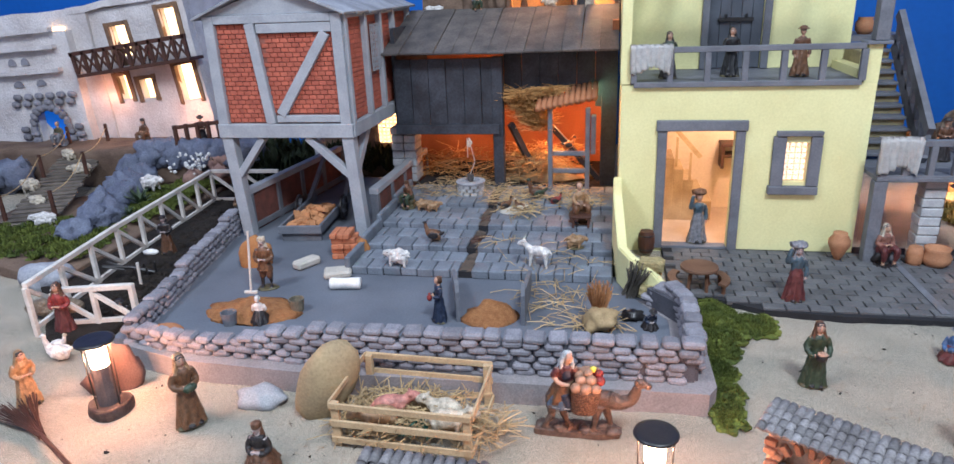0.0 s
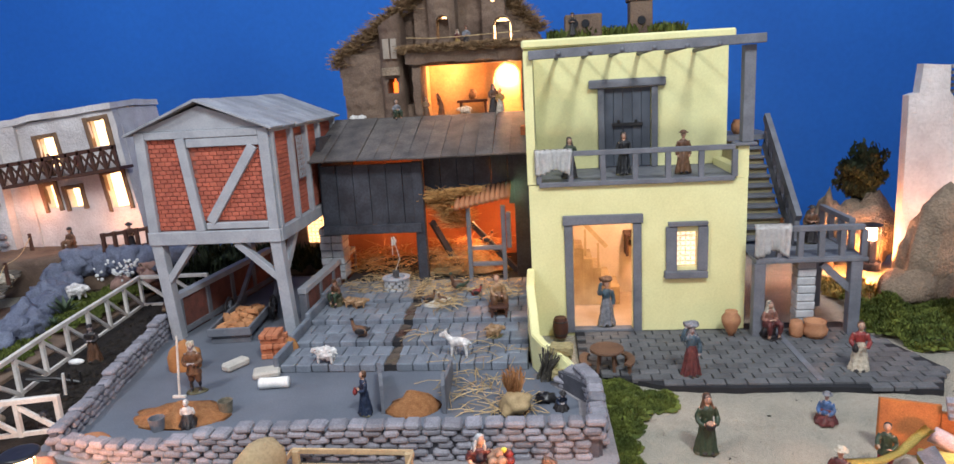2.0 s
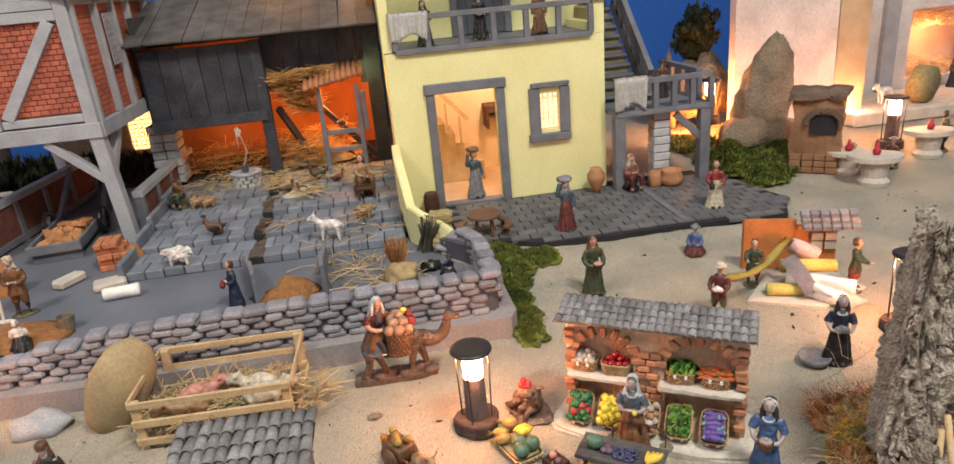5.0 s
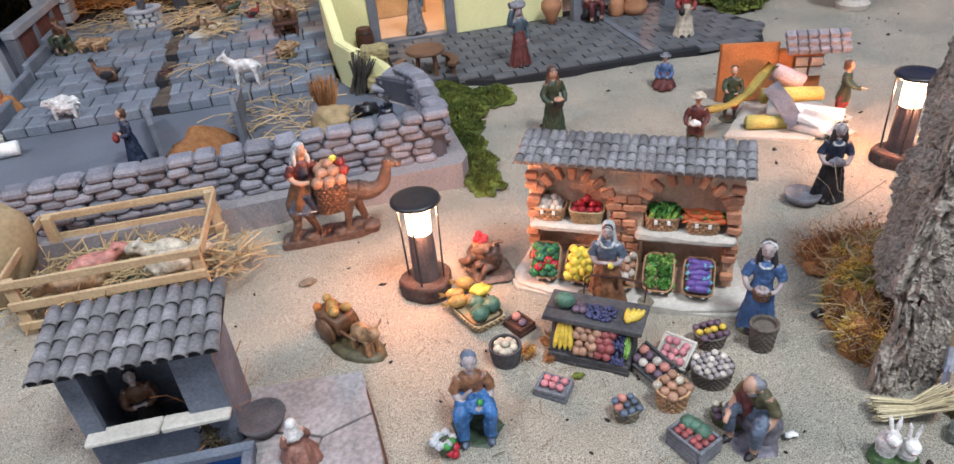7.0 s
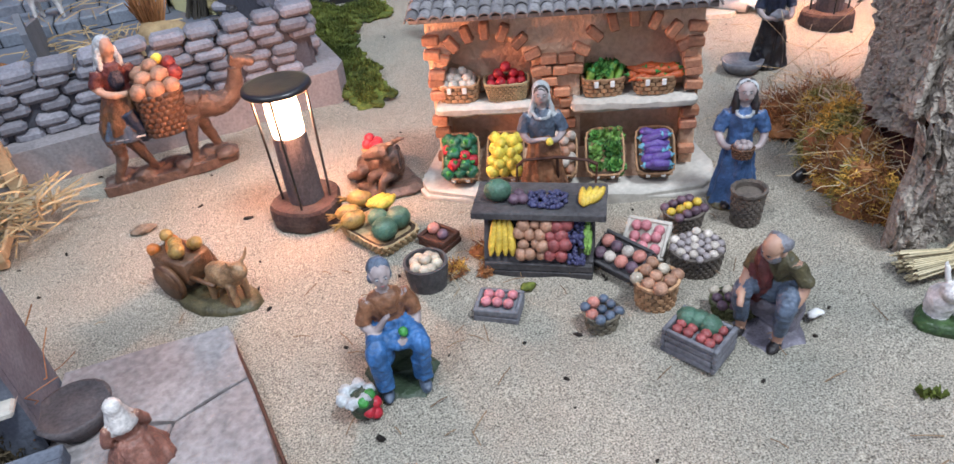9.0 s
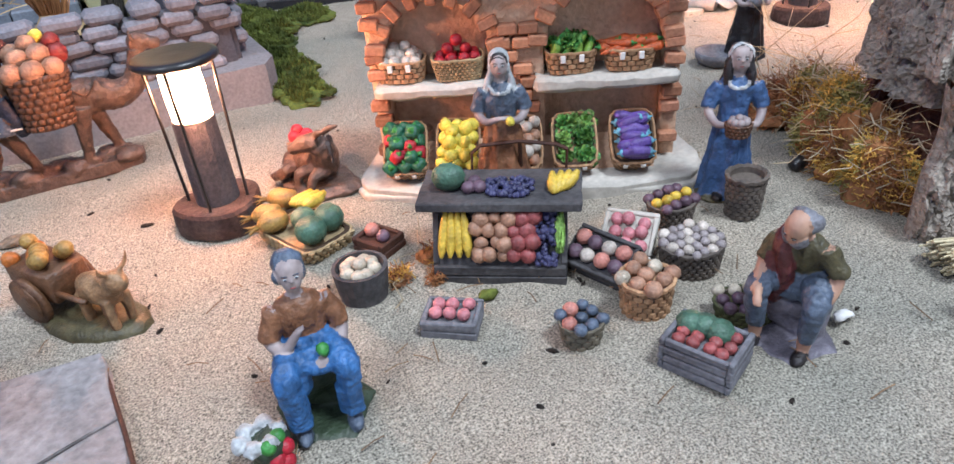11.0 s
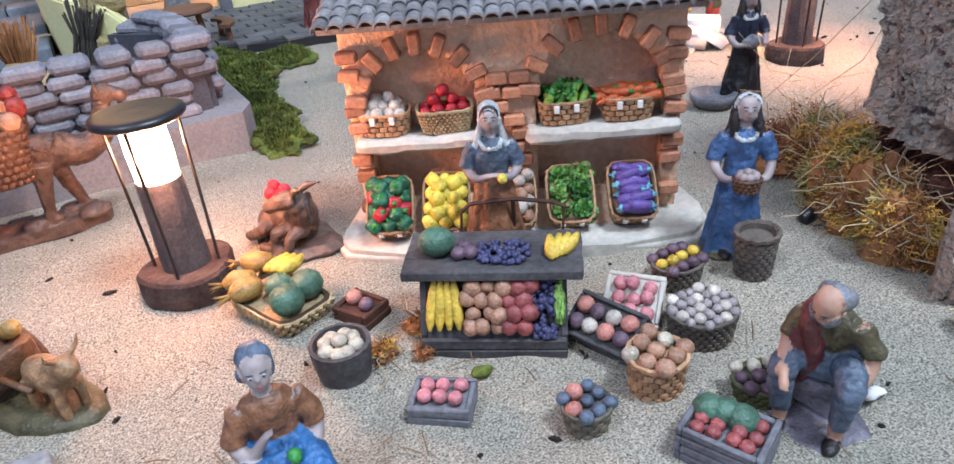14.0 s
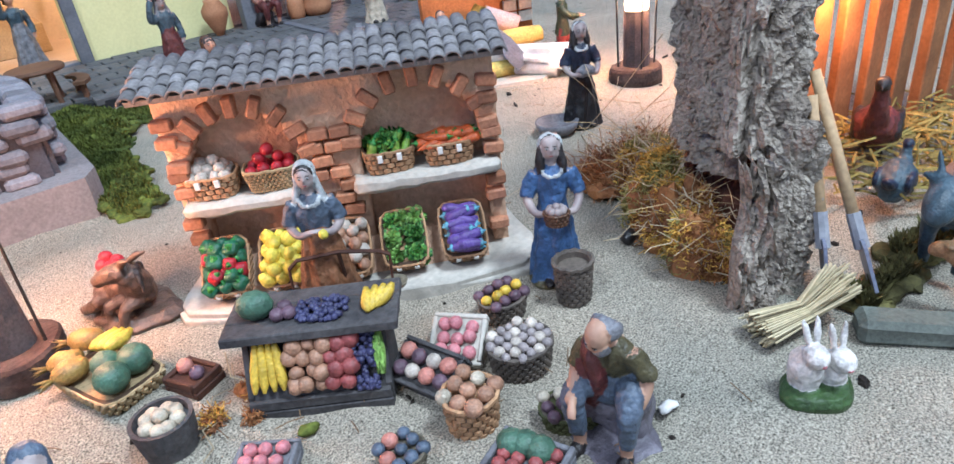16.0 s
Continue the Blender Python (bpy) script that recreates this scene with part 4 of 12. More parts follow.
for x, z0, z1, w, lit in ((0.0285, 0.662, 0.726, 0.0185, 0), (0.184, 0.650, 0.714, 0.026, 1)):
    bm = bmesh.new()
    tube(bm, [(x - w, HY - 0.022, z0)] + [(x - w * math.cos(a), HY - 0.022, z1 - w + w * math.sin(a)) for a in [k * math.pi / 8 for k in range(9)]] + [(x + w, HY - 0.022, z0)], 0.0030, 6)
    part("arch_trim", bm, CLIFF, hill)
    bm = bmesh.new()
    box(bm, x - w - 0.004, x + w + 0.004, HY + 0.052, HY + 0.056, z0, z1 + 0.004)
    part("lit_pane", bm, WINGLOW, hill, "glowing warm window")
    bm = bmesh.new()
    box(bm, x - w * 0.72, x + w * 0.72, HY + 0.004, HY + 0.008, z0, z1 - w * 0.45, 0.001)
    part("inner_door", bm, CLIFF, hill)
bm = bmesh.new()
box(bm, 0.149, 0.168, HY + 0.052, HY + 0.056, 0.748, 0.79)
part("lit_pane", bm, WINGLOW, hill, "glowing warm slit window")
bm = bmesh.new()
box(bm, -0.130, -0.096, HY + 0.052, HY + 0.056, 0.530, 0.576)
part("lit_pane", bm, glow("ember", (1.0, 0.16, 0.02), 3), hill, "glowing red window")
bm = bmesh.new()
tube(bm, [(-0.065, HY - 0.045, 0.672), (0.0, HY - 0.046, 0.667), (0.10, HY - 0.046, 0.668), (0.23, HY - 0.044, 0.672)], 0.0012, 5)
part("terrace_rope", bm, STRAW, hill, "thin pale rope")
lamp("cave_lamp", "POINT", T(0.186, HY + 0.122, 0.566), 3.0, (1.0, 0.55, 0.26), 0.010)
lamp("cave_lamp", "POINT", T(0.02, HY + 0.10, 0.592), 0.55, (1.0, 0.50, 0.20), 0.010)
# small keep on the hill
keep = thing("hill_keep", T(0.45, 2.2, 0.64), "grey plaster keep with an arched window on the hill", "building")
bm = bmesh.new()
box(bm, -0.10, 0.0, -0.03, 0.05, 0.0, 0.075, 0.002)
part("wall", bm, CLIFF, keep)
bm = bmesh.new()
box(bm, 0.075, 0.135, -0.03, 0.03, 0.0, 0.10, 0.002)
part("tower", bm, CLIFF, keep)
bm = bmesh.new()
box(bm, 0.07, 0.14, -0.035, 0.035, 0.1005, 0.112, 0.002)
part("parapet", bm, CLIFF, keep)
# near-black discs on solid wall, painting the shade of window openings
for x in (-0.075, -0.045, 0.105):
    bm = bmesh.new()
    lathe(bm, [(0.011, 0), (0.011, 0.004)], 12, 0, T(x, -0.0305, 0.05) @ rot(90, 0, 0))
    part("arched_window", bm, GROOVE, keep)

# ---- white village on the far left ----
VY = 2.20
vil = thing("white_village_house", T(-1.168, VY, 0.25) @ rot(0, -6.5, 0) @ T(1.15, -VY, -0.25), "white plaster village house with glowing windows and a timber balcony", "house")
VW = [(-1.234, -1.178, 0.372, 0.462), (-1.054, -1.000, 0.408, 0.488), (-1.050, -0.990, 0.215, 0.322), (-1.258, -1.224, 0.244, 0.316), (-1.186, -1.140, 0.238, 0.296)]
bm = bmesh.new()
hole_wall(bm, -1.345, -0.968, 0.06, 0.515, VY, VY + 0.03, VW)
bmesh.ops.subdivide_edges(bm, edges=bm.edges, cuts=2, use_grid_fill=True)
rough_up(bm, 0.004, 18)
part("front_wall", bm, WHITEWALL, vil)
bm = lumpy_box(-1.355, -0.962, VY - 0.012, VY + 0.25, 0.516, 0.535, 5, 0.006, 10)
part("roof", bm, WHITEWALL, vil)
bm = bmesh.new()
box(bm, -0.988, -0.968, VY + 0.031, VY + 0.25, 0.06, 0.514)
part("side_wall", bm, WHITEWALL, vil)
for x0, x1, z0, z1 in VW:
    bm = bmesh.new()
    for q in ((x0 - 0.014, x0, z0 - 0.01, z1 + 0.012), (x1, x1 + 0.014, z0 - 0.01, z1 + 0.012), (x0, x1, z1, z1 + 0.012)):
        box(bm, q[0], q[1], VY - 0.006, VY + 0.012, q[2], q[3], 0.001, wob=0.0015)
    w = part("window", bm, mat("weathered_frame", (0.22, 0.13, 0.075), 0.8, (0.14, 0.08, 0.05), 40, 0.6), vil)
    bm = bmesh.new()
    box(bm, x0, x1, VY + 0.031, VY + 0.034, z0, z1)
    part("lit_pane", bm, WINGLOW, w, "glowing warm pane")
bal = part("balcony", bmesh.new(), BROWNWOOD, vil)
bm = bmesh.new()
box(bm, -1.335, -0.945, VY - 0.075, VY - 0.001, 0.330, 0.340, 0.001)
part("floor_board", bm, BROWNWOOD, bal)
for k in range(11):
    x = -1.33 + k * 0.0382
    bm = bmesh.new()
    box(bm, x - 0.005, x + 0.005, VY - 0.076, VY - 0.066, 0.3405, 0.405, 0.001)
    part("post", bm, BROWNWOOD, bal)
    if k < 10:
        bm = bmesh.new()
        beam(bm, (x + 0.005, VY - 0.071, 0.345), (x + 0.033, VY - 0.071, 0.392), 0.005, 0.005)
        beam(bm, (x + 0.033, VY - 0.069, 0.345), (x + 0.005, VY - 0.069, 0.392), 0.005, 0.005)
        part("cross_brace", bm, BROWNWOOD, bal)
bm = bmesh.new()
beam(bm, (-1.338, VY - 0.071, 0.400), (-0.942, VY - 0.071, 0.400), 0.010, 0.012)
part("handrail", bm, BROWNWOOD, bal)

vil2 = thing("white_village_house", T(-1.515, VY, 0.2) @ rot(0, -3, 0) @ T(1.49, -VY, -0.2), "stepped white plaster house with arched openings and a stone gateway", "house")
bm = bmesh.new()
hole_wall(bm, -1.75, -1.36, 0.06, 0.44, VY - 0.04, VY - 0.01, [(-1.545, -1.44, 0.06, 0.205)])
bmesh.ops.subdivide_edges(bm, edges=bm.edges, cuts=2, use_grid_fill=True)
rough_up(bm, 0.005, 14)
part("front_wall", bm, WHITEWALL, vil2)
bm = lumpy_box(-1.72, -1.30, VY - 0.009, VY + 0.2, 0.10, 0.50, 4, 0.006, 12)
part("rear_block", bm, WHITEWALL, vil2)
bm = bmesh.new()
box(bm, -1.43, -1.38, VY - 0.016, VY - 0.010, 0.372, 0.452)
part("lit_pane", bm, WINGLOW, vil2, "glowing warm pane")
bm = bmesh.new()
prism(bm, [(-0.018 * math.cos(a), 0.018 * math.sin(a)) for a in [k * math.pi / 8 for k in range(9)]], 0.0, 0.004, 0, T(-1.575, VY - 0.041, 0.285) @ UPRIGHT)
prism(bm, [(-0.018 * math.cos(a), 0.018 * math.sin(a)) for a in [k * math.pi / 8 for k in range(9)]], 0.0, 0.004, 0, T(-1.49, VY - 0.041, 0.285) @ UPRIGHT)
part("arched_opening", bm, STONE, vil2)
for x in (-1.575, -1.528):
    bm = bmesh.new()
    prism(bm, [(-0.014 * math.cos(a), 0.022 * math.sin(a)) for a in [k * math.pi / 8 for k in range(9)]], 0.0, 0.004, 0, T(x, VY - 0.041, 0.350) @ UPRIGHT)
    part("arched_opening", bm, STONE, vil2)
for z in (0.322, 0.392, 0.440):
    bm = lumpy_box(-1.70, -1.40, VY - 0.062, VY - 0.040, z, z + 0.012, 4, 0.003, 20)
    part("ledge", bm, WHITEWALL, vil2)
# emissive blue sheet added to fill the dark-blue opening; no lamp stands there
bm = bmesh.new()
box(bm, -1.555, -1.43, VY - 0.0085, VY - 0.0065, 0.06, 0.215)
part("gate_pane", bm, glow("blue_gate", (0.01, 0.12, 0.5), 0.6), vil2, "blue sheet filling the gateway, glowing by itself")
gate = thing("stone_gateway", T(-1.515, VY, 0.2) @ rot(0, -3, 0) @ T(1.49, -VY, -0.2), "grey rough stone gateway of the white house", "gateway")
stn = [cobble(0.030, 0.022, 0.022, 40 + k, "stone", STONE) for k in range(4)]
for k in range(11):
    a = math.pi * k / 10
    part("stone", stn[k % 4], None, gate, m=T(-1.4925 - 0.066 * math.cos(a), VY - 0.05, 0.152 + 0.066 * math.sin(a)) @ rot(0, 90 - math.degrees(a), 0))
for k in range(4):
    for s in (-1, 1):
        part("stone", stn[k % 4], None, gate, m=T(-1.4925 + s * 0.066, VY - 0.05, 0.072 + 0.022 * k))
        part("stone", stn[(k + 1) % 4], None, gate, m=T(-1.4925 + s * 0.100, VY - 0.05, 0.08 + 0.024 * k))
for r in range(2):
    for k in range(6):
        part("stone", stn[(k + r) % 4], None, gate, m=T(-1.60 + k * 0.04 + 0.012 * r, VY - 0.048, 0.232 + 0.021 * r))

# terrace under the village
bm = lumpy_box(-1.8, -0.90, 2.02, 2.5, -0.01, 0.11, 6, 0.008, 8)
tagged(new("village_terrace", finish(bm, "village_terrace", CLIFF, True)), "sandy brown terrace in front of the white houses", "terrace", kind="structure")
# two bare points added outside the front for warm window glow, without fixtures
lamp("village_lamp", "POINT", T(-1.02, VY - 0.06, 0.19), 0.4, WARM, 0.01)
lamp("village_lamp", "POINT", T(-1.30, VY - 0.05, 0.24), 0.3, WARM, 0.01)

# ---- white ruin wall and grey building on the right ----
WY = 1.93
ruin = thing("white_ruin_wall", T(0, 0, 0), "tall white plaster wall with a broken stepped top", "wall")
bm = bmesh.new()
prism(bm, [(1.145, 0.0), (1.43, 0.0), (1.425, 0.392), (1.33, 0.405), (1.245, 0.445), (1.228, 0.47), (1.225, 0.53), (1.165, 0.536), (1.16, 0.47), (1.138, 0.465)], -WY - 0.03, -WY, 0, UPRIGHT)
part("wall", bm, WHITEWALL, ruin)
for k in range(7):
    bm = bmesh.new()
    box(bm, 1.226 + 0.003 * k, 1.262 + 0.006 * k, WY - 0.004, WY + 0.035, 0.522 - 0.0145 * k, 0.531 - 0.0145 * k, 0.001, wob=0.001)
    part("stone_course", bm, STONE, ruin)
bm = bmesh.new()
box(bm, 1.30, 1.44, WY - 0.008, WY + 0.04, 0.3945, 0.408, 0.003, rot(0, 0, 0), wob=0.004)
part("coping", bm, ROCKTAN, ruin)
bm = bmesh.new()
box(bm, 1.431, 1.52, WY + 0.002, WY + 0.03, 0.0, 0.385)
part("beige_wall", bm, mat("painted_stone", (0.46, 0.36, 0.24), 0.85, (0.36, 0.27, 0.17), 22, 0.5), ruin)
grey = thing("grey_corner_building", T(0, 0, 0), "pale grey building with dark pilasters and an arched niche", "building")
bm = bmesh.new()
hole_wall(bm, 1.53, 2.15, 0.0, 0.56, 2.12, 2.15, [(1.80, 2.02, 0.06, 0.26), (1.74, 1.80, 0.33, 0.47)])
part("front_wall", bm, WHITEWALL, grey)
for x in (1.60, 1.70):
    bm = bmesh.new()
    box(bm, x, x + 0.045, 2.10, 2.1195, 0, 0.5, 0.001)
    part("pilaster", bm, TOWERGREY, grey)
bm = bmesh.new()
box(bm, 1.52, 2.2, 2.085, 2.2, 0.5605, 0.58, 0.002)
part("roof_slab", bm, PALESTONE, grey)
bm = bmesh.new()
box(bm, 1.66, 2.2, 2.10, 2.2, 0.5805, 0.60, 0.004)
part("roof_beam", bm, BROWNWOOD, grey)
bm = bmesh.new()
box(bm, 1.75, 2.1, 2.26, 2.28, 0.0, 0.5)
part("niche_back", bm, ROOM, grey)
bm = bmesh.new()
box(bm, 1.45, 2.3, 1.86, 2.1, 0.0, 0.035, 0.004)
part("platform", bm, PALESTONE, grey)
lamp("niche_lamp", "POINT", T(1.90, 2.16, 0.20), 2.0, WARM, 0.01)
lamp("wall_foot_lamp", "POINT", T(1.47, 1.90, 0.045), 1.5, WARM, 0.01)
lamp("wall_foot_lamp", "POINT", T(1.165, 1.90, 0.06), 1.0, WARM, 0.01)
# ---- garden lamps ----
def garden_lamp(x, y, z=0.0, s=1.0, watts=2.3, turn=0, base=True, tilt=0):
    t = thing("garden_lamp", T(x, y, z) @ rot(0, tilt, turn) @ Matrix.Scale(s, 4), "lit garden lamp, dark post, black cap, glowing glass", "lamp", "garden lamps")
    bm = bmesh.new()
    lathe(bm, [(0.0268, -0.002), (0.0278, 0.004), (0.0274, 0.0135), (0.0260, 0.0158)], 22, 0, None, 0.09, 3, 0.92)
    rough_up(bm, 0.0014, 60)
    part("base", bm, LAMPBASE, t, "dark brown sawn wooden base")
    bm = bmesh.new()
    lathe(bm, [(0.0135, 0.016), (0.0130, 0.045), (0.0125, 0.071)], 16)
    part("post", bm, POSTGREY, t, smooth=False)
    bm = bmesh.new()
    lathe(bm, [(0.0115, 0.0712), (0.0120, 0.088), (0.0115, 0.1045)], 16)
    part("glass", bm, GLASSGLOW, t, "glowing frosted glass", True)
    bm = bmesh.new()
    lathe(bm, [(0.0235, 0.1052), (0.0248, 0.1066), (0.0240, 0.1090), (0.0205, 0.1098), (0.0120, 0.1085), (0.003, 0.1090)], 28)
    part("cap", bm, BLACK, t, "black lacquered cap", True)
    for k in range(4):
        a = math.radians(45 + 90 * k)
        bm = bmesh.new()
        cyl(bm, (0.0185 * math.cos(a), 0.0185 * math.sin(a), 0.014), (0.0205 * math.cos(a), 0.0205 * math.sin(a), 0.106), 0.0010, seg=6)
        part("rod", bm, BLACK, t, "thin black rod")
    mz = T(x, y, z) @ rot(0, tilt, turn)
    for a in (0, 120, 240):
        p = mz @ Vector((0.0165 * s * math.cos(radians(a)), 0.0165 * s * math.sin(radians(a)), 0.088 * s))
        lamp("lamp_light", "POINT", T(*p), watts / 3, WARM, 0.005)
    return t


garden_lamp(0.2805, 0.8790, gz(0.2805, 0.879), 0.91, 1.55, turn=20)
garden_lamp(0.8340, 0.9280, gz(0.834, 0.928), 0.96, turn=10)
garden_lamp(-0.4220, 0.9680, 0, 1.0, turn=35)
garden_lamp(1.40, 1.665, 0, 1.1, turn=15)
garden_lamp(1.062, 1.90, 0.055, 1.0, turn=15)
# ---- fruit and vegetable stall ----
SM = T(0.4600, 0.8385, -0.0012) @ rot(0, 0, -31.5) @ Matrix.Scale(0.97, 4)  # stall's own axes: x along its front, -y to the customers
stall = thing("market_stall", SM, "orange plaster market stall with brick arches and slate tile roof", "market stall")
SX0, SX1 = -0.0880, 0.0990  # ends of the body
WT = 0.1262  # wall top
bm = bmesh.new()
box(bm, SX0 + 0.0012, SX1 - 0.0012, 0.0055, 0.030, 0.0, WT)
bmesh.ops.subdivide_edges(bm, edges=bm.edges, cuts=26, use_grid_fill=True)
rough_up(bm, 0.0026, 42)
rough_up(bm, 0.0013, 120)
part("back_wall", bm, ORANGEP, stall, smooth=True)
BAYS = ((-0.0775, -0.0135), (0.0185, 0.0890))


def stall_closed(x, z):
    """The pierced front of the stall: two arched bays over two low ones."""
    for x0, x1 in BAYS:
        if in_arch(x, z, x0, x1, 0.0, 0.0785 + (x1 - x0) / 2):
            return False
    return SX0 < x < SX1 and 0 < z < WT


bm = relief(-0.105, 0.105, 0.0, 0.132, 0.0030, stall_closed, lambda x, z: -0.010 + 0.0022 * noise.noise(Vector((x * 55, z * 55, 2))) + 0.0012 * noise.noise(Vector((x * 150, z * 150, 5))), 0.012)
part("arched_front", bm, ORANGEP, stall, smooth=True)
bm = bmesh.new()
prism(bm, [(-0.103, -0.030), (-0.095, -0.044), (-0.06, -0.050), (0.0, -0.053), (0.06, -0.052), (0.104, -0.046), (0.115, -0.032), (0.114, -0.010), (0.104, 0.038), (-0.096, 0.038)], -0.004, 0.0065)
bmesh.ops.bevel(bm, geom=[e for e in bm.edges if e.verts[0].co.z > 0 and e.verts[1].co.z > 0], offset=0.003, segments=2, affect="EDGES")
bmesh.ops.triangulate(bm, faces=bm.faces)
bmesh.ops.subdivide_edges(bm, edges=bm.edges, cuts=3, use_grid_fill=True)
rough_up(bm, 0.0014, 60)
part("plinth", bm, PALESTONE, stall, "pale stone plinth", smooth=True)
for x0, x1 in ((-0.0860, -0.0110), (0.0110, 0.0975)):
    bm = bmesh.new()
    box(bm, x0, x1, -0.022, 0.0070, 0.0555, 0.0635, 0.002)
    bmesh.ops.subdivide_edges(bm, edges=bm.edges, cuts=9, use_grid_fill=True)
    rough_up(bm, 0.0022, 70)
    rough_up(bm, 0.0010, 190)
    part("shelf", bm, PALESTONE, stall, "rough pale stone shelf", smooth=True)
vb = [flat_brick(0.0120, 0.0075, 0.0066, "brick", mat("stall_brick", (0.40, 0.185, 0.10), 0.85, (0.29, 0.135, 0.085), 60, 0.5, spread=0.3), 0.14, k) for k in range(3)]
for x0, x1 in BAYS:
    cx, r = (x0 + x1) / 2, (x1 - x0) / 2
    for k in range(9):
        a = math.pi * (k + 0.5) / 9
        part("brick", vb[k % 3], None, stall, m=T(cx - (r + 0.0045) * math.cos(a), -0.0125 + random.uniform(-0.0008, 0.0008), 0.0785 + (r + 0.0045) * math.sin(a)) @ rot(random.uniform(-6, 6), math.degrees(a) + random.uniform(-7, 7), 0))
for r in range(9):
    for k in range(2):
        if (r * 2 + k) % 5 != 3:
            part("brick", vb[(r + k) % 3], None, stall, m=T(-0.0030 + k * 0.0125 - (0.004 if r % 2 else 0), -0.0125, 0.022 + r * 0.0081 + 0.006) @ rot(random.uniform(-4, 4), random.uniform(-4, 4), 0))
for s in (-1, 1):
    for r in range(10):
        if r % 3 != 1:
            part("brick", vb[r % 3], None, stall, m=T(0.0055 + s * 0.0885 + random.uniform(-0.001, 0.001), -0.0125, 0.020 + r * 0.0100) @ rot(0, random.uniform(-6, 6), 0))
bm = bmesh.new()
box(bm, SX0, SX1, -0.012, 0.030, WT + 0.0005, WT + 0.0030)
part("eave_board", bm, ORANGEP, stall)
NT = 25


def barrel(r, L, name, m):
    """A half-round tile lying along y."""
    bm = bmesh.new()
    rings = []
    for j, (y, k) in enumerate(((0, 1.08), (L, 0.88))):
        o = [bm.verts.new((k * r * math.cos(a), y, k * r * math.sin(a) * 0.9)) for a in [math.pi * i / 6 for i in range(7)]]
        n = [bm.verts.new((k * (r - 0.0012) * math.cos(a), y, k * (r - 0.0012) * math.sin(a) * 0.9)) for a in [math.pi * i / 6 for i in range(7)]]
        rings.append((o, n))
    (a, b), (c, d) = rings
    for i in range(6):
        bm.faces.new((a[i], a[i + 1], c[i + 1], c[i]))
        bm.faces.new((b[i + 1], b[i], d[i], d[i + 1]))
        bm.faces.new((a[i + 1], a[i], b[i], b[i + 1]))
        bm.faces.new((c[i], c[i + 1], d[i + 1], d[i]))
    return finish(bm, name, m, True)


tilem = barrel(0.0045, 0.0160, "roof_tile", SLATETILE)
roofp = bmesh.new()
M = T(0.0048, -0.0215, 0.1245) @ rot(14, 0, 0)
box(roofp, -0.0995, 0.0995, 0, 0.040, 0, 0.003, 0, M)
sroof2 = part("roof", roofp, SLATETILE, stall, "weathered slate-grey barrel tile roof")
for r in range(4):
    for k in range(NT):
        x = -0.0965 + k * 0.193 / (NT - 1)
        part("roof_tile", tilem, None, sroof2, m=M @ T(x + random.uniform(-0.0005, 0.0005), -0.004 + r * 0.0105, 0.0033 + random.uniform(0, 0.0008)) @ rot(-3.5 + random.uniform(-1.5, 1.5), 0, random.uniform(-3, 3)))

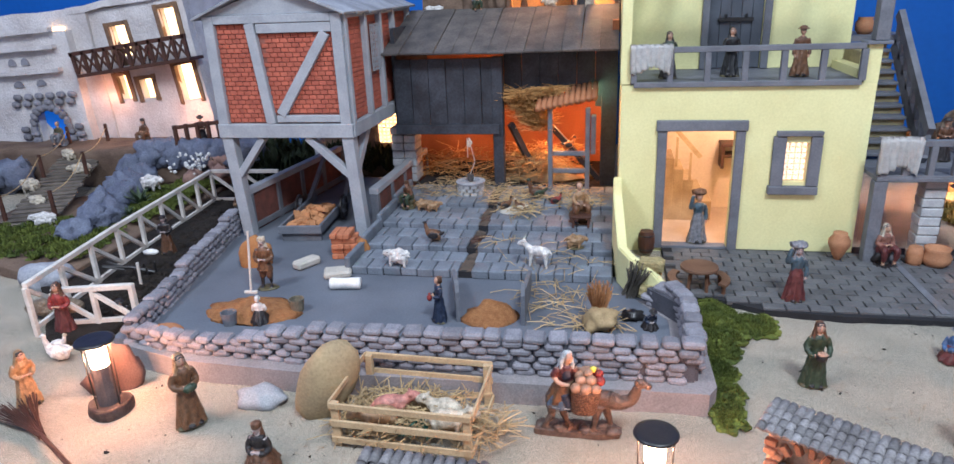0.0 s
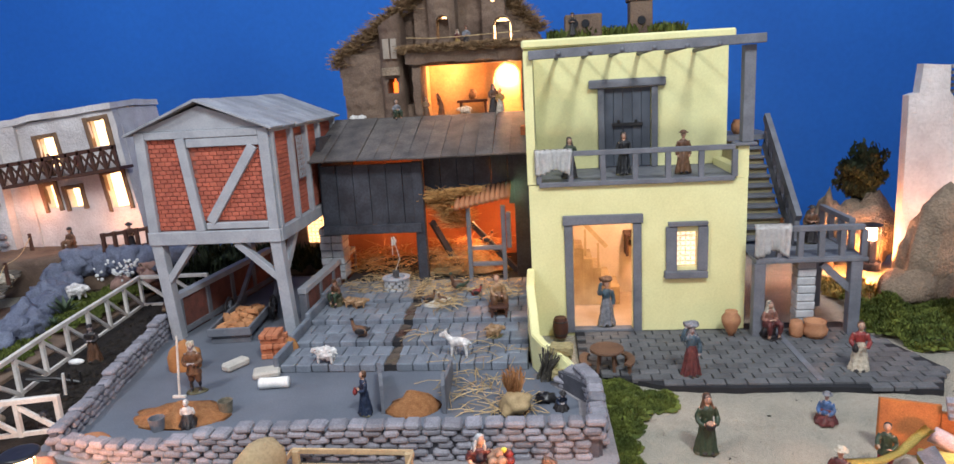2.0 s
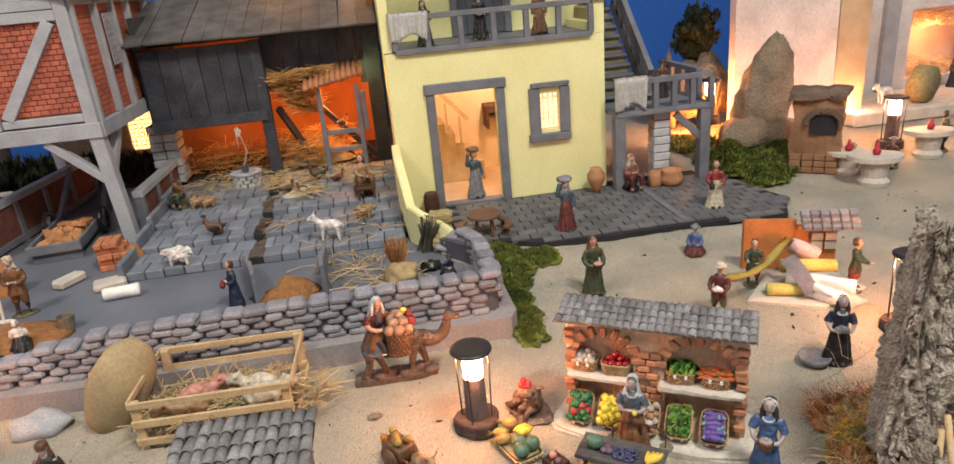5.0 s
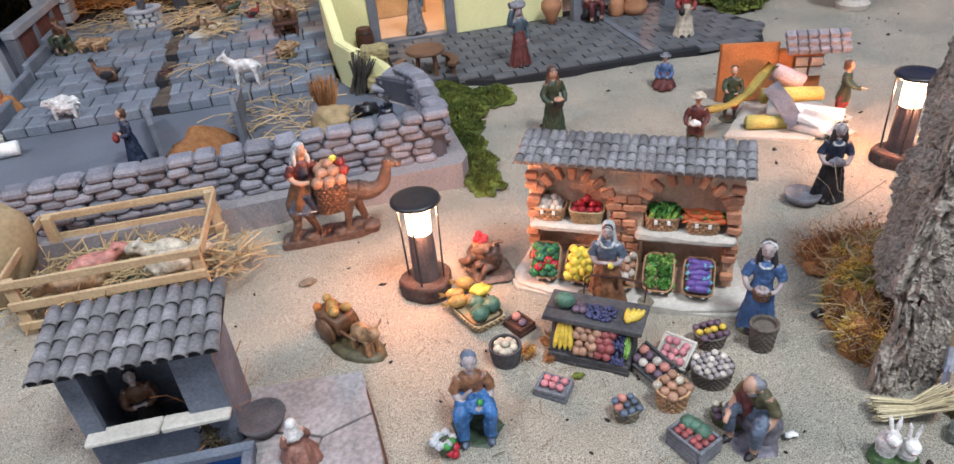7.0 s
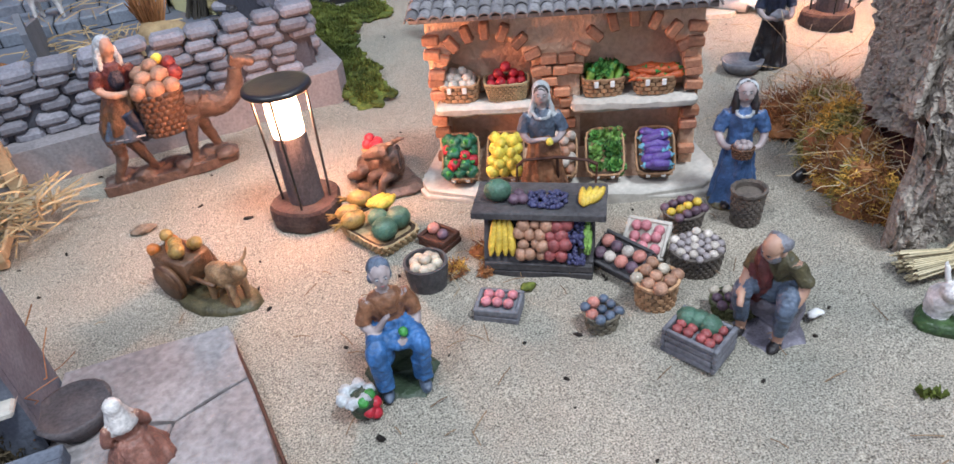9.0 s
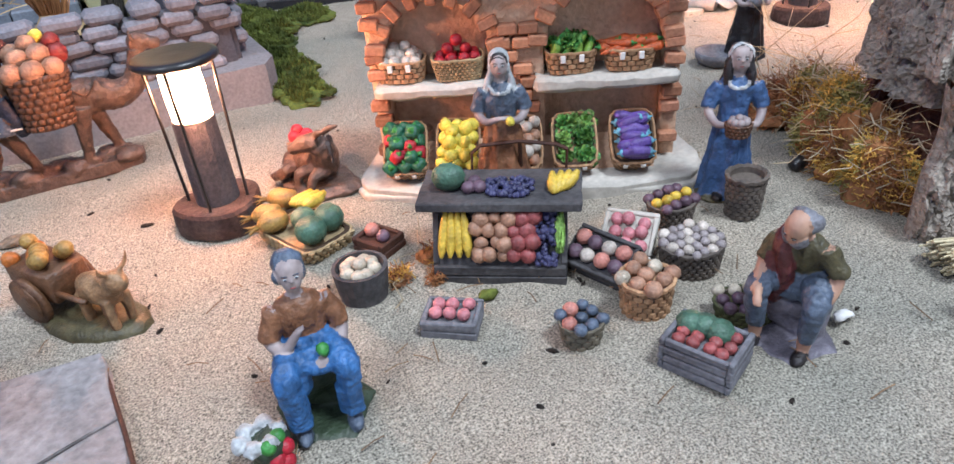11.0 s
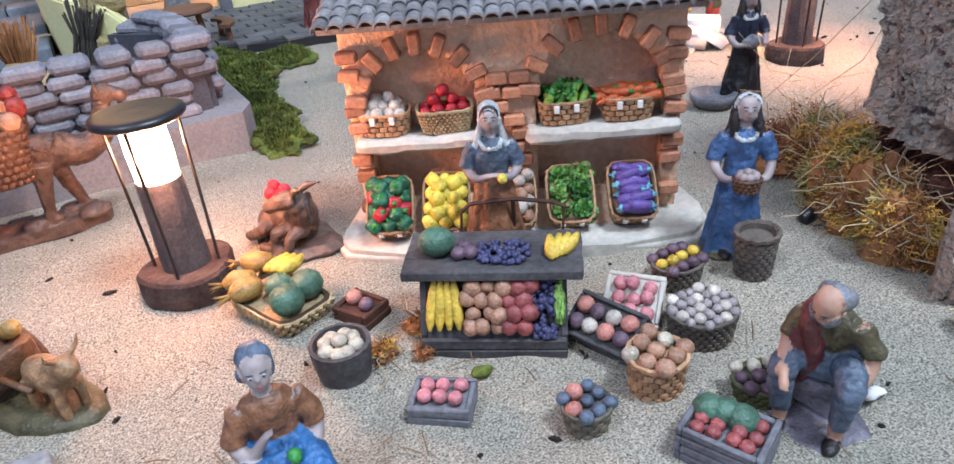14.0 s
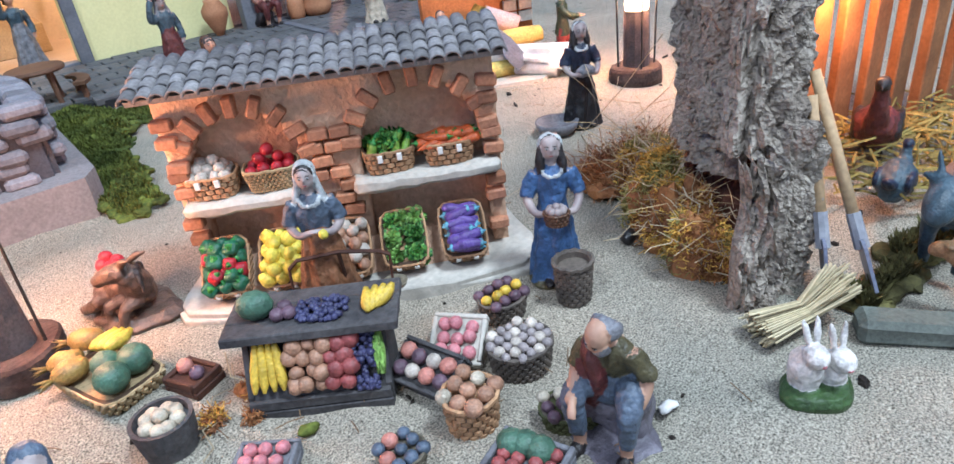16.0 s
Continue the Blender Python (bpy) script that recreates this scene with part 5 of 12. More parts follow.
# ---- produce and baskets ----
def fruit_mesh(name, m, r, kind="round"):
    bm = bmesh.new()
    if kind == "round":
        ball(bm, (0, 0, 0), (r, r, r * 0.92), sub=2)
        for v in bm.verts:
            d = math.hypot(v.co.x, v.co.y)
            if v.co.z > 0:
                v.co.z -= max(0, (r * 0.45 - d)) * 0.55
    elif kind == "long":
        tube(bm, [(-2.1 * r, 0, 0.25 * r), (-1.2 * r, 0, 0.05 * r), (0, 0, 0), (1.2 * r, 0, 0.1 * r), (2.2 * r, 0, 0.5 * r)], [r * 0.3, r * 0.9, r, r * 0.8, r * 0.35], 8)
    elif kind == "carrot":
        tube(bm, [(-2.6 * r, 0, 0), (0, 0, 0), (2.6 * r, 0, 0)], [r * 0.15, r * 0.6, r * 0.85], 7)
    elif kind == "leafy":
        ball(bm, (0, 0, 0), (r * 0.95, r * 0.95, r * 0.8), sub=2, lump=0.5, freq=3.2 / r)
        for k in range(11):
            a, e = k * 2.4, 0.25 + 0.11 * k
            d = Vector((math.cos(a) * math.cos(e), math.sin(a) * math.cos(e), math.sin(e)))
            s = d.cross(Vector((0, 0, 1))).normalized() * r * 0.55
            u = s.cross(d).normalized() * r * 0.5
            c = d * r * 0.75
            v = [bm.verts.new(c + o) for o in (-s - u * 0.8, -u, s - u * 0.8, s * 1.2 + u * 0.5 + d * r * 0.3, s * 0.5 + u + d * r * 0.15, u * 1.15 + d * r * 0.4, -s * 0.5 + u + d * r * 0.15, -s * 1.2 + u * 0.5 + d * r * 0.3)]
            bm.faces.new((v[0], v[1], v[6], v[7]))
            bm.faces.new((v[1], v[5], v[6]))
            bm.faces.new((v[1], v[2], v[3], v[4]))
            bm.faces.new((v[1], v[4], v[5]))
    elif kind == "chilli":
        for k in range(2):
            tube(bm, [(-1.5 * r, 0.4 * r * k, 0), (-0.4 * r, 0.5 * r * k, 0.3 * r), (0.8 * r, -0.3 * r * k, 0.2 * r), (2.0 * r, 0.3 * r, 0.6 * r + 0.5 * r * k)], [r * 0.35, r * 0.6, r * 0.5, r * 0.1], 7)
    elif kind == "pepper":
        ball(bm, (0, 0, 0), (r, r * 0.9, r), sub=2, lump=0.25, freq=2.0 / r)
    elif kind == "pine":
        ball(bm, (0, 0, 0), (r * 1.5, r, r), sub=2, lump=0.18, freq=6.0 / r)
        for k in range(5):
            a = k * 1.256
            cyl(bm, (1.4 * r, 0, 0), (2.6 * r, 0.5 * r * math.cos(a), 0.5 * r * math.sin(a)), r * 0.22, 0.0, 5)
    return finish(bm, name, m, True)


def weave(bm, w, d, h, flare=1.0, n=0, rows=4, amp=0.0, sq=2.0, thick=0.84, fill=0.86):
    """A basket woven of flat strips, w by d at its foot and flare times that at its rim; sq above 2 squares it off."""
    tab = []
    for i in range(241):
        a = 2 * math.pi * i / 240
        c, s = math.cos(a), math.sin(a)
        q = (abs(c) ** sq + abs(s) ** sq) ** (-1 / sq)
        tab.append(Vector((w / 2 * q * c, d / 2 * q * s, 0)))
    run = [0.0]
    for p, q in zip(tab, tab[1:]):
        run.append(run[-1] + (q - p).length)

    def wall(u, f, k):
        s = (u % 1.0) * run[-1]
        i = min(239, max(0, int(np.searchsorted(run, s)) - 1))
        g = (s - run[i]) / max(1e-9, run[i + 1] - run[i])
        p = tab[i].lerp(tab[i + 1], g)
        m = (1 + (flare - 1) * f) * k
        return Vector((p.x * m, p.y * m, h * f))

    n = n or max(10, 2 * round(run[-1] * flare / (h / rows) / 3.4))
    rings = [[bm.verts.new(wall(i / 36, f, k)) for i in range(36)] for f, k in ((0, 0.93), (1, 0.95), (1.0, thick), (fill, thick))]
    for p, q in zip(rings, rings[1:]):
        for i in range(36):
            bm.faces.new((p[i], p[(i + 1) % 36], q[(i + 1) % 36], q[i])).material_index = 1
    bm.faces.new(rings[0][::-1]).material_index = 1
    bm.faces.new(rings[-1]).material_index = 0
    for j in range(rows):
        f0, f1 = (j + 0.06) / rows, (j + 0.94) / rows
        for i in range(n):
            u = (i + 0.5 * (j % 2)) / n
            lo = [wall(u + g / n, f, 0.925) for g, f in ((0.03, f0), (0.5, f0), (0.97, f0), (0.97, f1), (0.5, f1), (0.03, f1))]
            hi = [wall(u + g / n, f, k) for g, f, k in ((0.10, f0 + 0.10 / rows, 1.0), (0.5, f0 + 0.05 / rows, 1.05), (0.90, f0 + 0.10 / rows, 1.0), (0.90, f1 - 0.10 / rows, 1.0), (0.5, f1 - 0.05 / rows, 1.05), (0.10, f1 - 0.10 / rows, 1.0))]
            L, H = [bm.verts.new(c) for c in lo], [bm.verts.new(c) for c in hi]
            bm.faces.new((H[0], H[1], H[4], H[5]))
            bm.faces.new((H[1], H[2], H[3], H[4]))
            for k in range(6):
                bm.faces.new((L[k], L[(k + 1) % 6], H[(k + 1) % 6], H[k]))


def rim(bm, w, d, z, r, sq=2.0, n=26):
    pts = []
    for i in range(n + 1):
        a = 2 * math.pi * i / n
        c, s = math.cos(a), math.sin(a)
        q = (abs(c) ** sq + abs(s) ** sq) ** (-1 / sq)
        pts.append((w / 2 * q * c, d / 2 * q * s, z + 0.25 * r * (1 if i % 2 else -1)))
    tube(bm, pts, r, 5)


def basket(name, m, label, w, d, h, fruits, flare=1.2, sq=2.0, wick=None, group="", rows=4, rnd=None, layers=2, tags=0):
    """A woven basket heaped with fruit; fruits: list of (mesh, part name, radius), drawn in turn."""
    rnd = rnd or random.Random(hash_of(label))
    t = thing(name, m, label, "basket", group)
    bm = bmesh.new()
    weave(bm, w, d, h, flare, rows=rows, sq=sq)
    part("woven_body", bm, [wick or WICKER, DARKWICK], t)
    bm = bmesh.new()
    rim(bm, w * flare * 0.98, d * flare * 0.98, h, min(w, h) * 0.07, sq)
    part("rim", bm, wick or WICKER, t)
    n = 0
    for L in range(layers):
        r = fruits[0][2]
        k = 0.95 - 0.29 * L
        W, D = w * flare * k, d * flare * k
        nx, ny = max(1, round(W / (r * 2.0))), max(1, round(D / (r * 2.0)))
        for i in range(nx):
            for j in range(ny):
                x, y = (i + 0.5) / nx - 0.5, (j + 0.5) / ny - 0.5
                if sq < 3 and x * x + y * y > 0.27:
                    continue
                me, nm, rr = fruits[n % len(fruits)]
                n += 1
                part(nm, me, None, t, m=T(x * W + rnd.uniform(-1, 1) * r * 0.2, y * D + rnd.uniform(-1, 1) * r * 0.2, h + r * (0.30 + 1.2 * L) + rnd.uniform(-0.2, 0.3) * r) @ rot(rnd.uniform(-35, 35), rnd.uniform(-35, 35), rnd.uniform(0, 360)) @ Matrix.Scale(rnd.uniform(0.9, 1.1), 4))
    for k in range(tags):
        bm = bmesh.new()
        x = (k - (tags - 1) / 2) * w * 0.42
        box(bm, x - w * 0.055, x + w * 0.055, -d * flare * 0.5 - 0.0012, -d * flare * 0.5 + 0.0006, h * 0.62, h * 0.96, 0.0003)
        part("price_tag", bm, WHITE, t, "small white tag")
    return t


def hash_of(s):
    return sum((i + 1) * ord(c) for i, c in enumerate(s)) % 9973


FR = {n: (fruit_mesh(n, P[c], r, k), n, r) for n, c, r, k in (
    ("apple", "apple", 0.0042, "round"), ("garlic", "garlic", 0.0038, "round"), ("chilli", "lime", 0.0038, "chilli"), ("lemon", "lemon", 0.0042, "round"),
    ("green_pepper", "pepper", 0.0044, "pepper"), ("red_pepper", "red", 0.0042, "pepper"), ("lettuce", "frill", 0.0056, "leafy"), ("aubergine", "purple", 0.0029, "long"),
    ("carrot", "carrot", 0.0030, "carrot"), ("onion", "egg", 0.0040, "round"), ("peach", "rose", 0.0050, "round"), ("tomato", "egg", 0.0046, "round"),
    ("melon", "melon", 0.0088, "round"), ("pineapple", "ochre", 0.0066, "pine"), ("banana", "yellow", 0.0030, "long"), ("plum", "fig", 0.0038, "round"),
    ("berry", "berry", 0.0030, "round"), ("grape", "grape", 0.0019, "round"), ("egg", "cream", 0.0040, "round"), ("mushroom", "mush", 0.0032, "pepper"), ("cabbage", "melon", 0.0066, "round"),
    ("grape_ball", "slate", 0.0036, "round"), ("pear", "yellow", 0.0036, "round"), ("orange", "carrot", 0.0042, "round"), ("red_apple", "berry", 0.0043, "round"), ("pale_peach", "peach", 0.0042, "round"))}


def lobed(name, m, prof, ribs, amp, tip=None):
    """A ribbed fruit turned about z; tip: paint and length of a stalk or calyx."""
    bm = bmesh.new()
    seg = 20
    rings = [[bm.verts.new((r * (1 + amp * math.cos(ribs * a)) * math.cos(a), r * (1 + amp * math.cos(ribs * a)) * math.sin(a), z)) for a in [2 * math.pi * i / seg for i in range(seg)]] for r, z in prof]
    for p, q in zip(rings, rings[1:]):
        for i in range(seg):
            bm.faces.new((p[i], p[(i + 1) % seg], q[(i + 1) % seg], q[i]))
    bm.faces.new(rings[0][::-1]), bm.faces.new(rings[-1])
    mats = [m]
    if tip:
        z = prof[-1][1]
        n = len(bm.faces)
        lathe(bm, [(prof[-2][0] * 0.95, z - tip[1] * 0.5), (prof[-2][0] * 0.75, z + tip[1] * 0.15), (0.0007, z + tip[1] * 0.4), (0.0005, z + tip[1])], 8, 1, None, 0.25, 5)
        mats.append(tip[0])
    return finish(bm, name, mats, True)


def rosette_head(name, r, leaves, rings, mats, seed):
    """A loose lettuce head of ruffled leaves."""
    rn = random.Random(seed)
    bm = bmesh.new()
    for k in range(rings):
        f = (k + 1) / rings
        for i in range(leaves):
            a = 2 * math.pi * (i + 0.5 * (k % 2)) / leaves + rn.uniform(-0.2, 0.2)
            d, s = Vector((math.cos(a), math.sin(a), 0)), Vector((-math.sin(a), math.cos(a), 0))
            grid = []
            for u in range(4):
                g = u / 3
                row = []
                for v in range(5):
                    w = (v - 2) / 2
                    q = d * r * f * (0.15 + 0.85 * g) + s * r * 0.42 * f * w * (0.35 + 0.65 * math.sin(math.pi * (0.15 + 0.75 * g)))
                    q.z = r * (0.75 * (1 - f) + 0.40 * g * (1.3 - f)) + r * 0.10 * math.sin(w * 6 + i + 5 * g) * g - r * 0.12 * abs(w)
                    row.append(bm.verts.new(q))
                grid.append(row)
            for p, q in zip(grid, grid[1:]):
                for v in range(4):
                    bm.faces.new((p[v], p[v + 1], q[v + 1], q[v])).material_index = rn.choice((0, 0, 1))
    bmesh.ops.solidify(bm, geom=bm.faces, thickness=0.0004)
    return finish(bm, name, mats, True)


P["calyx"] = paint("paint_calyx", (0.16, 0.42, 0.55))
PEPG = lobed("green_pepper", P["pepper"], [(0.0016, -0.0042), (0.0036, -0.0034), (0.0044, 0.0), (0.0043, 0.0026), (0.0026, 0.0040), (0.0010, 0.0036)], 4, 0.10, (P["leaf"], 0.002))
PEPR = lobed("red_pepper", P["apple"], [(0.0014, -0.0054), (0.0030, -0.0040), (0.0038, 0.0), (0.0038, 0.0032), (0.0022, 0.0046), (0.0010, 0.0042)], 4, 0.10, (P["leaf"], 0.002))
LEMN = lobed("yellow_squash", P["lemon"], [(0.0008, -0.0050), (0.0028, -0.0036), (0.0042, -0.0008), (0.0040, 0.0016), (0.0024, 0.0040), (0.0010, 0.0054)], 9, 0.05)
AUBG = lobed("aubergine", P["purple"], [(0.0006, -0.0072), (0.0024, -0.0060), (0.0033, -0.0028), (0.0031, 0.0012), (0.0025, 0.0050), (0.0016, 0.0068)], 6, 0.02, (P["calyx"], 0.0024))
CARR = lobed("carrot", P["carrot"], [(0.0004, -0.0085), (0.0012, -0.0060), (0.0020, 0.0), (0.0026, 0.0055), (0.0022, 0.0072), (0.0008, 0.0076)], 8, 0.03, (P["leaf"], 0.003))
COUR = lobed("courgette", P["lime"], [(0.0008, -0.0065), (0.0021, -0.0050), (0.0025, 0.0), (0.0022, 0.0048), (0.0012, 0.0064)], 8, 0.05, (P["leaf"], 0.002))
LETT = [rosette_head("lettuce", 0.0075, 6, 4, [P["frill"], P["bright"]], 3), rosette_head("lettuce", 0.0080, 6, 4, [P["bright"], P["leaf"]], 4)]
UP, LOW = 0.0640, 0.0066


def heaped(t, meshes, spots, rnd, z0, flat=False, tilt=40, size=1.0):
    """Fruit laid one by one into a basket at (x, y, layer) spots."""
    for i, (x, y, z) in enumerate(spots):
        me = meshes[i % len(meshes)]
        r = rot(0, 90 + rnd.uniform(-12, 12), rnd.uniform(-22, 22) + (180 if rnd.random() < 0.3 else 0)) if flat else rot(rnd.uniform(-tilt, tilt), rnd.uniform(-tilt, tilt), rnd.uniform(0, 360))
        part(me.name.split(".")[0], me, None, t, m=T(x + rnd.uniform(-0.0008, 0.0008), y + rnd.uniform(-0.0008, 0.0008), z0 + z + rnd.uniform(-0.0006, 0.0006)) @ r @ Matrix.Scale(size * rnd.uniform(0.9, 1.1), 4))


def pile(w, d, step, layers, rise):
    """Spots of a heap that narrows layer by layer."""
    out = []
    for L in range(layers):
        W, D = w - L * step * 1.05, d - L * step * 1.05
        nx, ny = max(1, round(W / step)), max(1, round(D / step))
        out += [(((i + 0.5) / nx - 0.5) * W, ((j + 0.5) / ny - 0.5) * D, L * rise) for i in range(nx) for j in range(ny)]
    return out


rnd = random.Random(21)
for x, lab, meshes, step, lay_n, flat in ((-0.0680, "woven basket of pale garlic on the stall shelf", [FR["garlic"][0]], 0.0062, 3, False), (-0.0335, "woven basket heaped with red apples on the stall shelf", [FR["apple"][0]], 0.0078, 3, False), (0.0340, "woven basket of green courgettes on the stall shelf", [COUR, COUR, LETT[1]], 0.0070, 2, False), (0.0690, "woven basket of orange carrots on the stall shelf", [CARR], 0.0052, 2, True)):
    apples = "apples" in lab
    b = basket("produce_basket", SM @ T(x, -0.0065, UP) @ rot(0, 0, random.uniform(-4, 4)), lab, 0.0262, 0.0190, 0.0128, [], 1.14 if not apples else 1.22, 4.0, group="stall baskets", layers=0, tags=0 if apples else 2, rows=7 if apples else 4, wick=WICKERP if apples else None)
    heaped(b, meshes, pile(0.0275 if apples else 0.0250, 0.0185, step, lay_n, step * 0.62), rnd, 0.0125, flat, size=0.9 if apples else 1.0)
for x, lab, meshes, kind in ((-0.0690, "woven basket of green and red peppers leaning on the stall", [PEPG, PEPG, PEPR, PEPG, PEPG, PEPR, PEPG], "pepper"), (-0.0360, "woven basket of yellow squashes leaning on the stall", [LEMN], "squash"), (0.0020, "woven basket of brown onions leaning on the stall", [FR["onion"][0], FR["garlic"][0]], "onion"), (0.0350, "woven basket of green lettuces leaning on the stall", LETT, "lettuce"), (0.0700, "woven basket of purple aubergines leaning on the stall", [AUBG], "aubergine")):
    b = basket("produce_basket", SM @ T(x, -0.0205, LOW + 0.0125) @ rot(42, 0, 0), lab, 0.0250, 0.0330, 0.0115, [], 1.08, 5.0, group="stall baskets", layers=0, tags=2, rows=4)
    if kind == "aubergine":
        spots = [(0.0062 * (i - 0.5) * (1 if j % 2 else 0.7), -0.0125 + 0.0050 * j, 0.002 + 0.0034 * L) for L in range(2) for j in range(6 - L) for i in (0, 1)]
        heaped(b, meshes, spots, rnd, 0.0115, True)
    elif kind == "lettuce":
        heaped(b, meshes, [(-0.006, -0.0105, 0), (0.0065, -0.0100, 0), (-0.0065, 0.001, 0.001), (0.006, 0.002, 0.002), (0.0, 0.012, 0.001), (-0.006, 0.0115, 0), (0.007, 0.0125, 0)], rnd, 0.0090, tilt=14)
    else:
        heaped(b, meshes, pile(0.0255, 0.0330, 0.0078, 2, 0.0036), rnd, 0.0118, size=1.08)
# foot of the leaning baskets: they rest on small wedges of plaster
bm = bmesh.new()
prism(bm, [(-0.028, 0.0062), (-0.010, 0.0062), (-0.010, 0.023)], -0.084, 0.084, 0, Matrix(((0, 0, 1, 0), (1, 0, 0, 0), (0, 1, 0, 0), (0, 0, 0, 1))))
part("display_ledge", bm, ORANGEP, stall)

# ---- market table ----
TM = T(0.395, 0.750, gz(0.395, 0.750)) @ rot(0, 0, -36) @ Matrix.Scale(0.88, 4)
table = thing("market_table", TM, "charcoal wooden market table with a tilted fruit tray", "table")


def boards(name, parent, x0, x1, y0, y1, z0, z1, n, m, mm=None):
    for k in range(n):
        bm = bmesh.new()
        z = z0 + (z1 - z0) * k / n
        box(bm, x0, x1, y0, y1, z, z + (z1 - z0) / n - 0.0004, 0.0005, mm, wob=0.0004)
        part(name, bm, m, parent)


for k in range(3):
    bm = bmesh.new()
    y = -0.0155 + k * 0.0135
    box(bm, -0.0445, 0.0455, y, y + 0.0130, 0.0425, 0.0475, 0.0006, wob=0.0005)
    part("top_board", bm, BLACKWOOD, table)
boards("front_board", table, -0.036, 0.037, -0.0235, -0.0205, -0.0005, 0.0125, 2, BLACKWOOD)
boards("back_board", table, -0.034, 0.035, 0.017, 0.020, -0.0005, 0.0422, 3, BLACKWOOD)
for x in (-0.0365, 0.0345):
    bm = bmesh.new()
    prism(bm, [(-0.0203, -0.0005), (0.0168, -0.0005), (0.0168, 0.0422), (-0.006, 0.0422), (-0.0203, 0.013)], x, x + 0.003, 0, Matrix(((0, 0, 1, 0), (1, 0, 0, 0), (0, 1, 0, 0), (0, 0, 0, 1))))
    part("side_panel", bm, BLACKWOOD, table)
TRAY = TM @ T(0, -0.0185, 0.0175) @ rot(62, 0, 0)
bm = bmesh.new()
box(bm, -0.0332, 0.0342, -0.007, 0.027, -0.004, -0.001, 0, T(0, -0.0185, 0.0175) @ rot(62, 0, 0))
part("tray", bm, BLACKWOOD, table)


def lay(mesh_key, m, label, cat=None):
    me, nm, r = FR[mesh_key]
    ob = new(nm, me)
    ob.matrix_basis = m
    return tagged(ob, label, cat or nm.replace("_", " "))


rnd = random.Random(5)
for i in range(4):
    lay("banana", TRAY @ T(-0.0300 + i * 0.0042, 0.010 + rnd.uniform(-0.001, 0.001), 0.0026 + 0.0006 * (i % 2)) @ rot(0, 0, 84 + i * 4) @ Matrix.Diagonal((2.0, 1.0, 1.0, 1)), "pale yellow banana on the market table's tray")
for i in range(5):
    for j in range(4):
        k = "red_apple" if i > 2 else "onion"
        lay(k, TRAY @ T(-0.0112 + i * 0.0068 + 0.0030 * (j % 2) + rnd.uniform(-0.0013, 0.0013), -0.0012 + j * 0.0073 + rnd.uniform(-0.0012, 0.0012), 0.0024 + rnd.uniform(0, 0.0020)) @ rot(rnd.uniform(0, 90), rnd.uniform(0, 60), rnd.uniform(0, 360)) @ Matrix.Scale(rnd.uniform(1.0, 1.3), 4), "dusty red apple in the market table's tray" if k == "red_apple" else "dusty brown onion in the market table's tray", "fruit")


def grapes(m, w, d, count, label):
    bm = bmesh.new()
    rn = random.Random(count)
    for _ in range(count):
        x, y = rn.uniform(-1, 1), rn.uniform(-1, 1)
        ball(bm, (x * w, y * d, 0.001 + rn.uniform(0, 1) * 0.004 * (1 - 0.5 * (x * x + y * y))), rn.uniform(0.0016, 0.0021), sub=1)
    solid("grape_bunch", bm, P["grape"], m, label, "grapes", smooth=True)


grapes(TRAY @ T(0.0262, 0.0095, 0.0005), 0.0055, 0.0150, 110, "bunch of dark blue grapes in the tray")
lay("lettuce", TRAY @ T(0.0335, 0.012, 0.002) @ Matrix.Diagonal((0.55, 2.2, 0.7, 1)), "strip of green leaves beside the grapes", "leaves")
TOP = TM @ T(0, 0, 0.0475)
lay("melon", TOP @ T(-0.0275, 0.002, 0.0072) @ Matrix.Diagonal((1.12, 0.9, 1.0, 1)), "green and ochre melon on the market table")
for i, (x, y) in enumerate(((-0.016, -0.003), (-0.010, -0.002), (-0.0135, 0.004))):
    lay("plum", TOP @ T(x, y, 0.0032) @ Matrix.Scale(1.05, 4), "dark red plum on the market table")
grapes(TOP @ T(0.006, 0.000, 0), 0.0125, 0.0095, 130, "bunch of dark blue grapes on the market table")
for i in range(4):
    lay("banana", TOP @ T(0.030 + i * 0.0030, 0.000 + 0.001 * i, 0.0034) @ rot(0, -20, 95 - i * 16) @ Matrix.Scale(1.15, 4), "ripe yellow banana on the market table")
# balance held over the table
bal2 = thing("balance_scale", SM @ T(0.002, -0.0665, 0), "thin dark metal balance scale with two pans", "scale")
bm = bmesh.new()
tube(bm, [(-0.027, 0, 0.040), (-0.022, 0, 0.0445), (0, 0, 0.046), (0.020, 0, 0.043), (0.026, 0, 0.040)], 0.0011, 6)
part("arm", bm, BROWNWOOD, bal2)
for x in (-0.027, 0.026):
    bm = bmesh.new()
    tube(bm, [(x, 0, 0.040), (x - 0.001, 0, 0.022)], 0.0008, 6)
    part("hanger", bm, BROWNWOOD, bal2)
    bm = bmesh.new()
    lathe(bm, [(0.002, 0.019), (0.006, 0.0205), (0.0072, 0.023), (0.0066, 0.0232), (0.005, 0.0215)], 14, 0, T(x, 0, 0))
    part("pan", bm, WICKERG, bal2, smooth=True)
bm = bmesh.new()
tube(bm, [(0, 0.004, 0.006), (0, 0.004, 0.03), (0, 0, 0.046)], 0.0011, 6)
part("stem", bm, BROWNWOOD, bal2)


